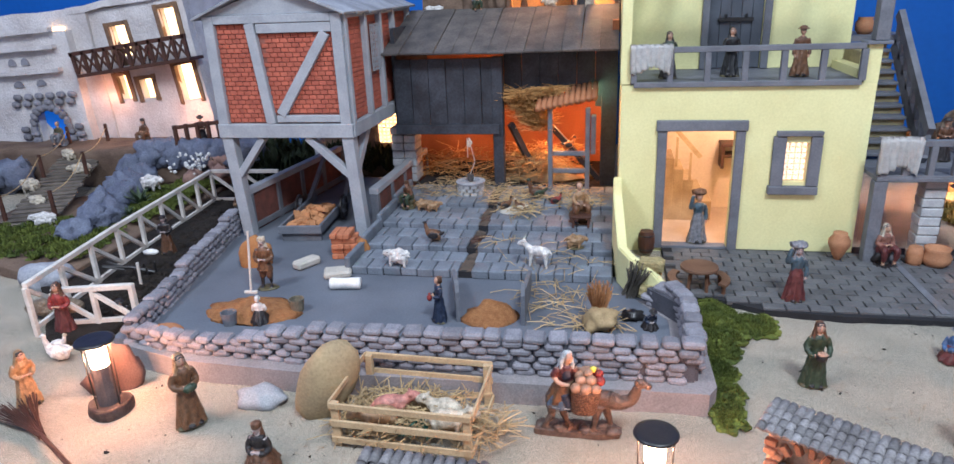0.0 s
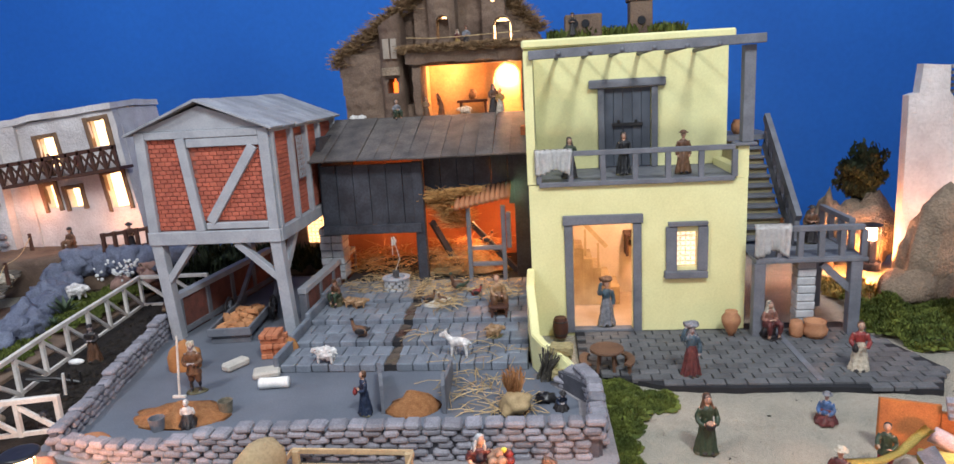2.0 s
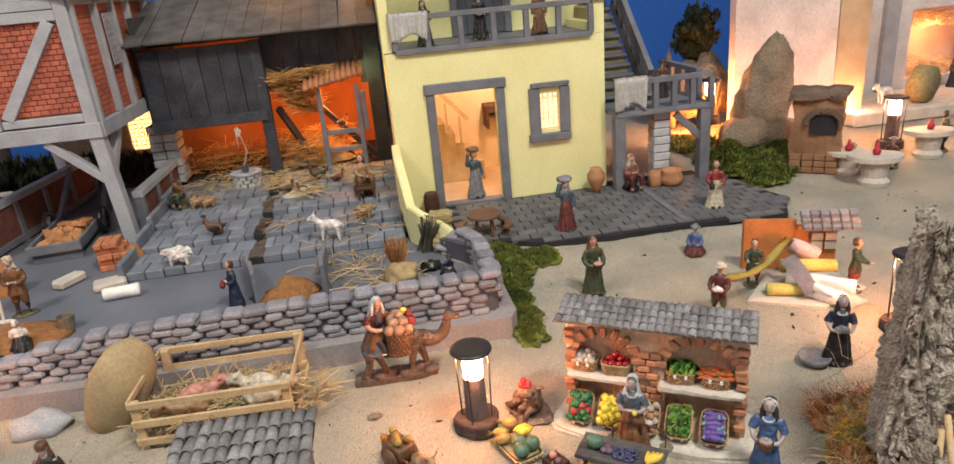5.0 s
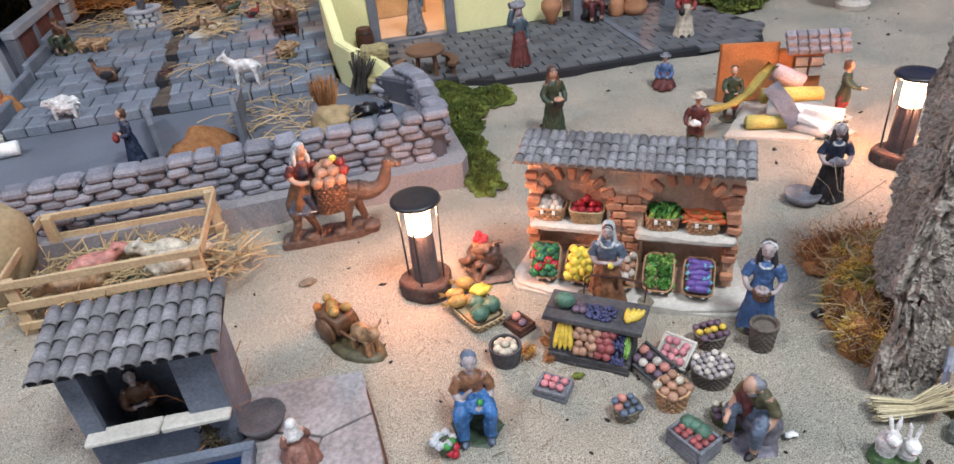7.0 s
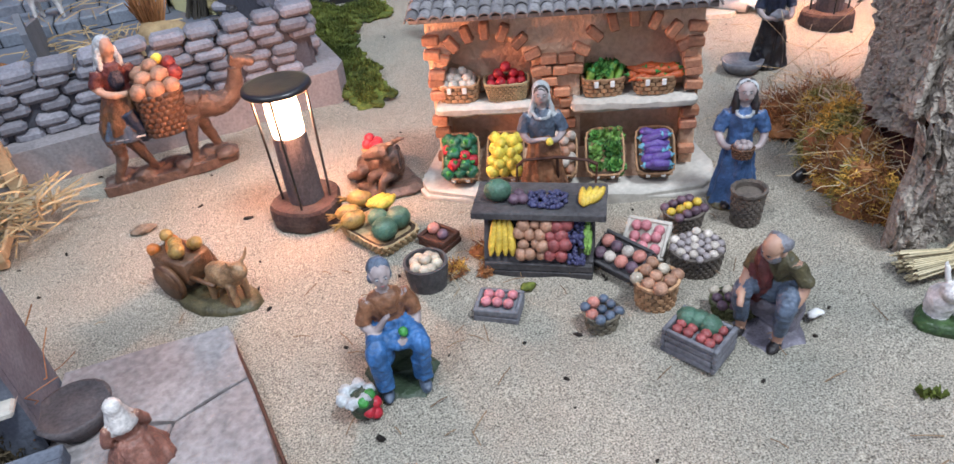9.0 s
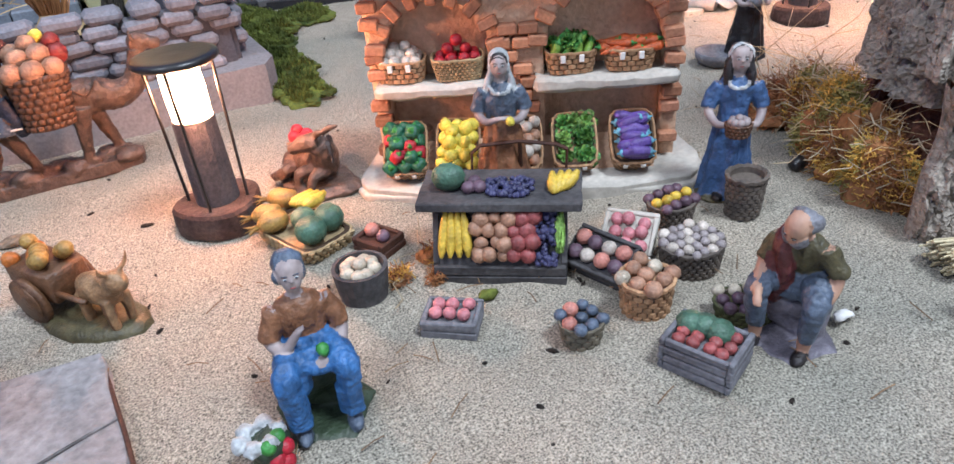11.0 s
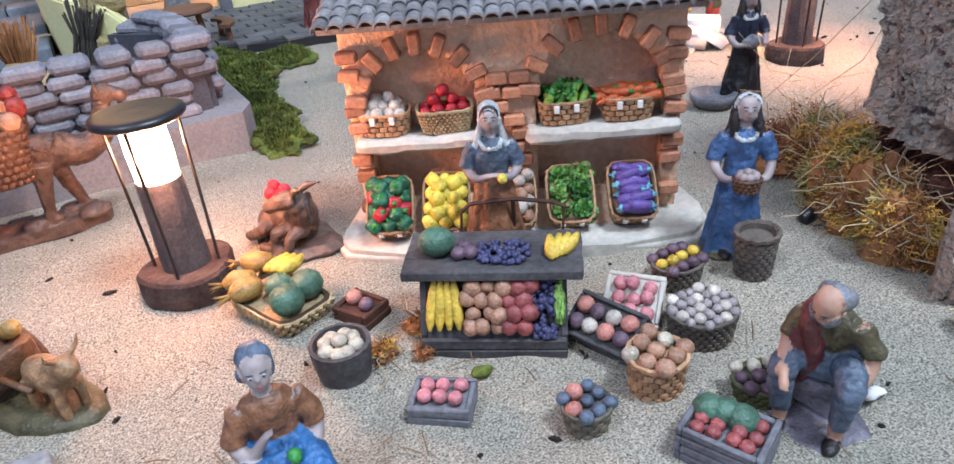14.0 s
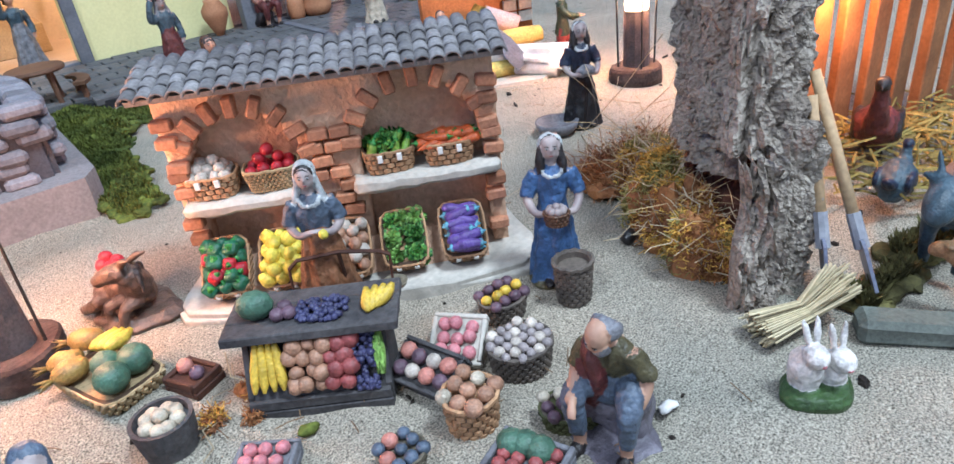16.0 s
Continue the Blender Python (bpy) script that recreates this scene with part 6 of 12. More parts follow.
# ---- crates, tubs and baskets on the sand ----
def crate(m, label, w, d, h, fruits, mats=None, n=2, scale=1.0):
    mats = mats or GREYBOX
    t = thing("produce_crate", m, label, "crate", "crates on the sand")
    boards("board", t, -w / 2, w / 2, -d / 2, -d / 2 + 0.0022, 0, h, n, mats)
    boards("board", t, -w / 2, w / 2, d / 2 - 0.0022, d / 2, 0, h, n, mats)
    boards("board", t, -w / 2, -w / 2 + 0.0022, -d / 2 + 0.0023, d / 2 - 0.0023, 0, h, n, mats)
    boards("board", t, w / 2 - 0.0022, w / 2, -d / 2 + 0.0023, d / 2 - 0.0023, 0, h, n, mats)
    bm = bmesh.new()
    box(bm, -w / 2 + 0.0023, w / 2 - 0.0023, -d / 2 + 0.0023, d / 2 - 0.0023, 0, h * 0.74)
    part("filling", bm, mats, t)
    r = FR[fruits[0]][2] * scale
    nx, ny = int((w - 0.004) / (2 * r * 0.97)), int((d - 0.004) / (2 * r * 0.97))
    q = 0
    for i in range(nx):
        for j in range(ny):
            me, nm, rr = FR[fruits[q % len(fruits)]]
            q += 1
            part(nm, me, None, t, m=T(((i + 0.5) / nx - 0.5) * (w - 0.006) + rnd.uniform(-0.3, 0.3) * r, ((j + 0.5) / ny - 0.5) * (d - 0.006) + rnd.uniform(-0.3, 0.3) * r, h * 0.74 + r * rnd.uniform(0.55, 0.95)) @ rot(rnd.uniform(-30, 30), rnd.uniform(-30, 30), rnd.uniform(0, 360)) @ Matrix.Scale(scale, 4))
    return t


crate(T(0.350, 0.719, gz(0.350, 0.719)) @ rot(0, 0, -40), "low grey wooden crate of pink peaches", 0.0255, 0.0205, 0.0090, ["peach"], scale=0.64)
crate(T(0.4225, 0.6380, gz(0.4225, 0.6380)) @ rot(0, 0, 22), "deep grey wooden crate of red fruit and green melons", 0.0230, 0.0300, 0.0155, ["berry"] * 9 + ["cabbage"] * 6, n=4, scale=0.95)
crate(T(0.346, 0.797, gz(0.346, 0.797)) @ rot(0, 0, 27), "small dark crate of plums and pink fruit", 0.0185, 0.0215, 0.0090, ["plum", "pale_peach", "grape"], mats=BROWNWOOD)
crate(T(0.4310, 0.7120, gz(0.431, 0.712) + 0.0055) @ rot(0, 0, -74) @ rot(33, 0, 0), "tilted charcoal crate of blue grapes and pink fruit", 0.034, 0.022, 0.010, ["plum", "pale_peach", "garlic"], mats=BLACKWOOD)
crate(T(0.4530, 0.7210, gz(0.453, 0.721) + 0.0065) @ rot(0, 0, -52) @ rot(33, 0, 0), "tilted pale crate of pink peaches beside the table", 0.027, 0.026, 0.006, ["peach"], mats=PALESTONE, scale=0.70)
tubt = thing("tub", T(0.324, 0.763, gz(0.324, 0.763)) @ Matrix.Scale(0.92, 4), "round black wooden tub full of pale dough balls", "tub")
bm = bmesh.new()
lathe(bm, [(0.0125, 0), (0.0140, 0.010), (0.0148, 0.019), (0.0128, 0.0192), (0.0122, 0.015)], 20)
part("tub_body", bm, BLACKWOOD, tubt, smooth=False)
for k in range(9):
    a = k * 2.4
    part("dough_ball", FR["egg"][0], None, tubt, m=T(0.0075 * math.cos(a) * (k > 0), 0.0075 * math.sin(a) * (k > 0), 0.017 + 0.003 * (k == 0)))
basket("melon_basket", T(0.3145, 0.8260, gz(0.3145, 0.826)) @ rot(0, 0, 20), "flat woven basket of melons, pineapples and bananas", 0.030, 0.046, 0.0085, [FR["melon"], FR["melon"]], 1.14, 6.0, WICKERP, layers=0, rows=3)
for x, y, k, s, rz in ((0.3145, 0.8090, "melon", 0.98, 0), (0.3270, 0.8180, "melon", 0.98, 40), (0.3150, 0.8235, "melon", 0.82, 90), (0.3005, 0.8330, "pineapple", 0.95, 190), (0.3000, 0.8440, "pineapple", 0.9, 170), (0.3120, 0.8560, "pineapple", 0.95, 150)):
    lay(k, T(x, y, gz(x, y) + 0.015) @ rot(0, 0, rz) @ Matrix.Scale(s, 4), "blue-green painted melon in a flat basket" if k == "melon" else "ochre pineapple in a flat basket")
for k in range(3):
    lay("banana", T(0.319 + 0.0028 * k, 0.838 - 0.0030 * k, 0.0195 + gz(0.319, 0.838)) @ rot(0, 0, 25) @ Matrix.Scale(1.25, 4), "bright yellow banana in a flat basket")
G = "market baskets"
DARKWICK = mat("dark_wicker", (0.13, 0.105, 0.085), 0.75, (0.07, 0.058, 0.05), 80, 0.5)
basket("market_basket", T(0.4865, 0.7270, gz(0.4865, 0.727)) @ Matrix.Scale(0.84, 4), "round wicker basket of grapes and yellow fruit", 0.028, 0.024, 0.014, [FR["plum"], FR["pear"], FR["plum"]], 1.15, wick=DARKWICK, group=G, layers=1, rows=5)
basket("market_basket", T(0.4685, 0.6935, gz(0.4685, 0.6935)) @ Matrix.Scale(0.80, 4), "wide wicker basket heaped with pale mushrooms", 0.036, 0.032, 0.018, [FR["mushroom"], FR["garlic"], FR["mushroom"]], 1.12, wick=DARKWICK, group=G, layers=1, rows=6)
basket("market_basket", T(0.4280, 0.6795, gz(0.428, 0.6795)) @ rot(0, 0, 20) @ Matrix.Scale(0.86, 4), "round wicker basket of orange tomatoes and a white onion", 0.026, 0.025, 0.020, [FR["tomato"], FR["tomato"], FR["egg"], FR["tomato"], FR["tomato"]], 1.12, wick=WICKER, group=G, layers=1, rows=6)
basket("market_basket", T(0.3920, 0.6790, gz(0.392, 0.679)) @ rot(0, 0, 10) @ Matrix.Scale(0.82, 4), "small pale wicker basket of dark plums and peaches", 0.021, 0.020, 0.014, [FR["grape_ball"], FR["pale_peach"], FR["grape_ball"], FR["grape_ball"]], 1.18, wick=WICKERG, group=G, layers=1)
basket("market_basket", T(0.5225, 0.7110, gz(0.5225, 0.711)) @ Matrix.Scale(0.86, 4), "tall dark empty wicker basket with a rolled rim", 0.022, 0.020, 0.027, [], 1.15, wick=DARKWICK, group=G, layers=0, rows=9)
basket("market_basket", T(0.4585, 0.6500, gz(0.4585, 0.65)) @ rot(0, 0, -25) @ Matrix.Scale(0.80, 4), "oval dark wicker basket of figs and a white cheese", 0.030, 0.022, 0.012, [FR["plum"], FR["plum"], FR["egg"]], 1.2, wick=mat("green_wicker", (0.10, 0.10, 0.04), 0.8, (0.05, 0.055, 0.025), 70, 0.5), group=G, layers=1)
bowl = bmesh.new()
lathe(bowl, [(0.011, 0), (0.017, 0.006), (0.0185, 0.012), (0.0165, 0.012), (0.013, 0.007)], 18)
solid("shallow_bowl", bowl, GREYBOX, T(0.687, 0.890, gz(0.687, 0.890)), "shallow grey bowl lying on the sand", "bowl", smooth=True)
# ---- painted resin figurines, each one plain mesh ----
cast_bench = bpy.data.scenes.new("bench")
bench_layer = cast_bench.view_layers[0]


def fuse(bm, voxel, soft=2):
    """Melts overlapping forms into one cast body; each spot keeps the paint of the form it came from."""
    bmesh.ops.recalc_face_normals(bm, faces=bm.faces)
    bm.faces.ensure_lookup_table()
    tree = BVHTree.FromBMesh(bm)
    idx = [f.material_index for f in bm.faces]
    me = bpy.data.meshes.new("cast")
    bm.to_mesh(me)
    bm.free()
    ob = bpy.data.objects.new("cast", me)
    cast_bench.collection.objects.link(ob)
    rm = ob.modifiers.new("melt", "REMESH")
    rm.mode, rm.voxel_size = "VOXEL", voxel
    bench_layer.update()
    done = bpy.data.meshes.new_from_object(ob.evaluated_get(bench_layer.depsgraph))
    bpy.data.objects.remove(ob)
    bpy.data.meshes.remove(me)
    out = bmesh.new()
    out.from_mesh(done)
    bpy.data.meshes.remove(done)
    for f in out.faces:
        k = tree.find_nearest(f.calc_center_median())[2]
        f.material_index = idx[k] if k is not None else 0
    for _ in range(soft):
        bmesh.ops.smooth_vert(out, verts=out.verts, factor=0.5, use_axis_x=True, use_axis_y=True, use_axis_z=True)
    return out


def drape(bm, amp, freq, cloth, seed=0.0):
    """Presses upright creases into the faces painted as cloth."""
    bm.normal_update()
    soft = {v for f in bm.faces if f.material_index in cloth for v in f.verts}
    for v in soft:
        c = v.co
        n = 1 - 2.4 * abs(noise.noise(Vector((c.x * freq + seed, c.y * freq, c.z * freq * 0.28 + seed))))
        n += 0.5 * noise.noise(c * freq * 1.7)
        v.co = c + v.normal * amp * n


def spline(pts, n=4):
    p = [Vector(q) for q in pts]
    p = [p[0] * 2 - p[1]] + p + [p[-1] * 2 - p[-2]]
    out = []
    for i in range(1, len(p) - 2):
        for k in range(n):
            t = k / n
            a, b, c, d = p[i - 1], p[i], p[i + 1], p[i + 2]
            out.append(0.5 * (2 * b + (c - a) * t + (2 * a - 5 * b + 4 * c - d) * t * t + (3 * b - a - 3 * c + d) * t ** 3))
    return out + [p[-2]]


def skirt(bm, prof, idx, wave=0.14, waves=9, flat=0.82, ph=0.0, seg=40):
    """A hanging skirt: folds deep at the hem and dying out at the waist."""
    rings = []
    for k, (r, z) in enumerate(prof):
        f = 1 - k / (len(prof) - 1)
        ring = []
        for i in range(seg):
            a = 2 * math.pi * i / seg
            w = 1 + wave * f ** 0.7 * math.sin(waves * a + ph + 0.8 * math.sin(2 * a + ph) + 2.0 * f)
            ring.append(bm.verts.new((r * w * math.cos(a), r * w * flat * math.sin(a), z)))
        rings.append(ring)
    for p, q in zip(rings, rings[1:]):
        for i in range(seg):
            bm.faces.new((p[i], p[(i + 1) % seg], q[(i + 1) % seg], q[i])).material_index = idx
    bm.faces.new(rings[0][::-1]).material_index = idx
    bm.faces.new(rings[-1]).material_index = idx


ARMS = {
    "fold": ((0.098, 0.0, 0.750), (0.150, -0.01, 0.62), (0.100, -0.09, 0.575), (0.025, -0.125, 0.60)),
    "hold": ((0.098, 0.0, 0.750), (0.155, -0.02, 0.61), (0.120, -0.12, 0.545), (0.060, -0.165, 0.55)),
    "chest": ((0.098, 0.0, 0.750), (0.150, -0.03, 0.62), (0.100, -0.10, 0.60), (0.035, -0.12, 0.68)),
    "down": ((0.098, 0.0, 0.750), (0.145, 0.0, 0.62), (0.150, -0.03, 0.50), (0.140, -0.05, 0.43)),
    "reach": ((0.098, 0.0, 0.750), (0.140, -0.07, 0.66), (0.130, -0.18, 0.62), (0.100, -0.27, 0.62)),
    "up": ((0.098, 0.0, 0.750), (0.170, -0.02, 0.72), (0.150, -0.03, 0.87), (0.095, -0.01, 0.98)),
    "knee": ((0.098, 0.0, 0.750), (0.170, -0.04, 0.64), (0.160, -0.13, 0.56), (0.120, -0.20, 0.53)),
}


def figurine(x, y, z, turn, h, label, robe="brown", top=None, head="veil", headc="cream", skin=SKIN, pose_kind="stand", base="olive", item=None, arms="fold", group="figurines", lean=0.0, fat=1.0, sleeve="long", extra=(), fine=0.0125, shoe="dark", nod=0, twist=0):
    """turn 0 faces -y. Paints: 0 base, 1 robe, 2 top, 3 flesh, 4 headwear, 5 what it holds, 6 shoes and eyes, 7 trim."""
    bm = bmesh.new()
    rn = random.Random(hash_of(label))
    trim = next((e[1] for e in extra if e[0] in ("collar", "shawl", "vest")), "cream")
    mats = [P[base], P[robe], P[top or robe], skin, P[headc], P[item[1]] if item else P["brown"], P[shoe], P[trim], P["linen"], P["berry"], P["bronze"]]
    ph = rn.uniform(0, 6)
    lift = 0.0
    if pose_kind in ("stand", "legs"):
        lathe(bm, [(0.19, 0.0), (0.20, 0.012), (0.165, 0.035)], 16, 0, None, 0.08, 3, 0.8, ph)
    if pose_kind == "stand":
        skirt(bm, [(0.178 * fat, 0.028), (0.172 * fat, 0.08), (0.150 * fat, 0.20), (0.128 * fat, 0.34), (0.108 * fat, 0.47), (0.088 * fat, 0.55), (0.080, 0.60)], 1, 0.13, rn.choice((7, 8, 9)), 0.8, ph)
        for s in (-1, 1):
            ball(bm, (0.06 * s, -0.135, 0.045), (0.034, 0.05, 0.022), 6, sub=2)
    elif pose_kind == "legs":
        for s in (-1, 1):
            tube(bm, spline([(0.055 * s, 0, 0.44), (0.070 * s, -0.02 * s, 0.30), (0.075 * s, -0.015 * s, 0.22)]), [0.066, 0.068, 0.068, 0.066, 0.064, 0.060, 0.058, 0.055, 0.050], 12, 1)
            tube(bm, [(0.075 * s, -0.015 * s, 0.23), (0.078 * s, 0.0, 0.14), (0.078 * s, -0.005, 0.05)], [0.036, 0.035, 0.026], 10, 6)
            ball(bm, (0.080 * s, -0.035, 0.05), (0.032, 0.060, 0.026), 6, sub=2)
        skirt(bm, [(0.135 * fat, 0.36), (0.118 * fat, 0.44), (0.098 * fat, 0.52), (0.085, 0.58)], 2, 0.08, 7, 0.78, ph, 28)
    elif pose_kind == "sit":
        lift = -0.17
        ball(bm, (0, 0.04, 0.13), (0.19, 0.17, 0.17), 0, sub=3, lump=0.5, freq=5)
        lathe(bm, [(0.21, 0.0), (0.22, 0.012), (0.175, 0.035)], 16, 0, T(0, -0.06, 0), 0.14, 5, 1.1, ph)
        for s in (-1, 1):
            tube(bm, spline([(0.055 * s, 0.03, 0.345), (0.095 * s, -0.09, 0.365), (0.125 * s, -0.205, 0.350), (0.120 * s, -0.215, 0.22), (0.115 * s, -0.20, 0.15)]), [0.070, 0.070, 0.069, 0.068, 0.066, 0.064, 0.060, 0.058, 0.056, 0.054, 0.052, 0.048, 0.045, 0.042, 0.041, 0.040, 0.040], 14, 1)
            tube(bm, [(0.115 * s, -0.20, 0.17), (0.112 * s, -0.195, 0.11), (0.112 * s, -0.185, 0.04)], [0.036, 0.035, 0.026], 10, 3)
            ball(bm, (0.114 * s, -0.225, 0.045), (0.036, 0.072, 0.030), 6, sub=2)
        skirt(bm, [(0.150, 0.27), (0.150, 0.33), (0.125, 0.39), (0.098, 0.44)], 1, 0.06, 7, 0.85, ph, 28)
        if any(e[0] == "apron" for e in extra):
            ball(bm, (0, -0.075, 0.365), (0.165, 0.130, 0.050), 1, sub=3, lump=0.35, freq=9)
            ball(bm, (-0.10, -0.150, 0.300), (0.085, 0.055, 0.085), 1, sub=3, lump=0.35, freq=12)
        if any(e[0] == "stripes" for e in extra):
            for s in (-1, 1):
                for k in range(6):
                    tube(bm, [(0.115 * s + 0.045 * math.cos(a), -0.203 + 0.045 * math.sin(a), 0.105 + 0.026 * k) for a in [i * 0.5236 for i in range(13)]], 0.011, 6, 1)
    elif pose_kind == "kneel":
        lift = -0.30
        skirt(bm, [(0.235, 0.0), (0.225, 0.04), (0.195, 0.11), (0.155, 0.20), (0.105, 0.30)], 1, 0.10, 8, 1.15, ph)
    T0 = T(0, 0, 0.5 + lift) @ rot(lean, 0, 0) @ T(0, 0, -0.5)
    bend = T(0, 0, 0.83) @ rot(nod, 0, twist) @ T(0, 0, -0.83)
    V = lambda a, b, c: T0 @ bend @ Vector((a, b, c)) if c > 0.845 else T0 @ Vector((a, b, c))
    lathe(bm, [(0.086, 0.52), (0.090 * fat, 0.60), (0.104 * fat, 0.68), (0.108, 0.735), (0.085, 0.775), (0.045, 0.80)], 24, 2, T0, 0.03, 5, 0.66, ph)
    tube(bm, [V(0, 0.004, 0.77), V(0, -0.002, 0.82), V(0, -0.008, 0.86)], [0.036, 0.032, 0.032], 12, 3)
    ball(bm, V(0, -0.006, 0.918), (0.056, 0.064, 0.066), 3, sub=3)
    ball(bm, V(0, -0.026, 0.885), (0.043, 0.048, 0.050), 3, sub=3)
    tube(bm, [V(0, -0.064, 0.928), V(0, -0.076, 0.905), V(0, -0.070, 0.897)], [0.007, 0.011, 0.009], 8, 3)
    post = []
    if head == "veil":
        ball(bm, V(0, 0.004, 0.930), (0.061, 0.066, 0.060), 6, sub=3)
        ball(bm, V(0, 0.030, 0.928), (0.068, 0.062, 0.074), 4, sub=3)
        tube(bm, [V(0.062 * math.sin(a), -0.022 + 0.014 * math.cos(a), 0.910 + 0.074 * math.cos(a)) for a in [(-118 + 23.6 * k) * math.pi / 180 for k in range(11)]], 0.010, 8, 4)
        lathe(bm, [(0.094, 0.70), (0.096, 0.74), (0.084, 0.80), (0.068, 0.87), (0.058, 0.93)], 26, 4, T0 @ T(0, 0.042, 0), 0.07, 7, 0.62, ph)
        for s in (-1, 1):
            tube(bm, spline([V(0.054 * s, -0.018, 0.890), V(0.064 * s, -0.016, 0.84), V(0.080 * s, -0.020, 0.785), V(0.088 * s, -0.030, 0.735)]), [0.013, 0.015, 0.017, 0.019, 0.020, 0.021, 0.022, 0.022, 0.022, 0.021, 0.020, 0.018, 0.012], 10, 4)
    elif head in ("hair", "long", "band"):
        ball(bm, V(0, 0.020, 0.936), (0.062, 0.064, 0.060), 4, sub=3, lump=0.12, freq=30)
        ball(bm, V(0, 0.038, 0.892), (0.056, 0.042, 0.060), 4, sub=3, lump=0.15, freq=30)
        for s in (-1, 1):
            ball(bm, V(0.053 * s, -0.004, 0.905), (0.014, 0.026, 0.032), 4, sub=2)
        if head != "hair":
            lathe(bm, [(0.085, 0.68), (0.090, 0.74), (0.075, 0.83), (0.060, 0.92)], 22, 4, T0 @ T(0, 0.045, 0), 0.09, 8, 0.6, ph)
            for s in (-1, 1):
                tube(bm, spline([V(0.054 * s, -0.012, 0.91), V(0.062 * s, -0.022, 0.84), V(0.070 * s, -0.045, 0.76)], 3), [0.016, 0.020, 0.022, 0.024, 0.024, 0.020, 0.012], 9, 4)
        if head == "band":
            tube(bm, [V(0.066 * math.sin(a), -0.012, 0.928 + 0.062 * math.cos(a)) for a in [(-100 + 25 * k) * math.pi / 180 for k in range(9)]], 0.0065, 8, 7)
    elif head == "beard":
        for k in range(22):
            a = k * 2.4
            ball(bm, V(0.050 * math.cos(a), 0.040 + 0.022 * math.sin(a * 1.7), 0.895 + 0.042 * math.sin(a)), 0.022, 4, sub=2)
        for k in range(16):
            a = -1.5 + 3.0 * (k % 8) / 7
            ball(bm, V(0.050 * math.sin(a), -0.040 - 0.026 * math.cos(a) - 0.004 * (k // 8), 0.862 - 0.024 * (k // 8) + 0.025 * abs(math.sin(a))), 0.018, 4, sub=2)
    elif head == "hat":
        lathe(bm, [(0.118, 0.950), (0.124, 0.957), (0.070, 0.966), (0.060, 1.0), (0.03, 1.012)], 20, 4, T0, 0.03, 4)
        ball(bm, V(0, 0.026, 0.905), (0.056, 0.046, 0.06), 6, sub=2)
    elif head == "turban":
        for k in range(3):
            tube(bm, [V(0.054 * math.cos(a), 0.056 * math.sin(a) + 0.002, 0.940 + 0.018 * k + 0.01 * math.sin(a + k)) for a in [i * 0.5236 for i in range(13)]], 0.020 - 0.003 * k, 8, 4)
        ball(bm, V(0, 0, 0.98), (0.045, 0.045, 0.025), 4, sub=2)
        lathe(bm, [(0.085, 0.74), (0.07, 0.84), (0.058, 0.93)], 18, 4, T0 @ T(0, 0.035, 0), 0.06, 6, 0.6, ph)
    both = (arms, arms) if isinstance(arms, str) else arms
    if arms in ("reach", "up"):
        both = (arms, "hold" if arms == "reach" else "down")
    for s, kind in zip((-1, 1), both):
        q = [T0 @ Vector((a * s, b, c)) for a, b, c in ARMS[kind]]
        c = spline(q, 5)
        n = len(c)
        cut = n if sleeve == "long" else 8
        rs = [0.046 - 0.022 * i / (n - 1) for i in range(n)]
        tube(bm, c, [r * 0.80 for r in rs], 12, 3)
        up = c[:cut - 2]
        ru = [r * (1.0 + (0.30 * (i / len(up)) ** 3 if sleeve == "long" else 0.12 * (i / len(up)))) for i, r in enumerate(rs[:len(up)])]
        tube(bm, up, ru, 14, 2)
        d = (c[-1] - c[-3]).normalized()
        hq = d.to_track_quat("X", "Z").to_matrix().to_4x4()
        ball(bm, c[-1] + d * 0.008, (0.030, 0.024, 0.016), 3, hq, sub=2)
        for k in range(3):
            tube(bm, [c[-1] + hq.to_3x3() @ Vector((0.020, -0.014 + 0.014 * k, 0)), c[-1] + hq.to_3x3() @ Vector((0.046, -0.012 + 0.012 * k, -0.010))], [0.010, 0.007], 6, 3)
    for e in extra:
        if e[0] == "collar":
            tube(bm, [V(0.058 * math.sin(a), -0.050 - 0.018 * math.cos(a), 0.775 - 0.035 * math.cos(a)) for a in [(-100 + 20 * k) * math.pi / 180 for k in range(11)]], 0.0085, 7, 7)
        elif e[0] == "shawl":
            tube(bm, spline([V(-0.05, 0.075, 0.62), V(-0.075, 0.05, 0.76), V(-0.07, -0.055, 0.76), V(-0.035, -0.095, 0.65), V(-0.06, -0.105, 0.54), V(-0.085, -0.11, 0.44)]), 0.036, 10, 7)
            tube(bm, spline([V(-0.10, 0.05, 0.72), V(-0.115, -0.05, 0.70), V(-0.10, -0.10, 0.60), V(-0.12, -0.11, 0.46)]), 0.034, 10, 7)
        elif e[0] == "vest":
            prism(bm, [(-0.016, 0.50), (0.030, 0.50), (0.036, 0.62), (0.040, 0.775), (-0.040, 0.775), (-0.030, 0.62)], 0.030, 0.0715, 7, T0 @ UPRIGHT)
        elif e[0] == "belt":
            tube(bm, [V(0.098 * math.cos(a), 0.076 * math.sin(a), 0.565) for a in [k * 0.5236 for k in range(13)]], 0.013, 8, 7)
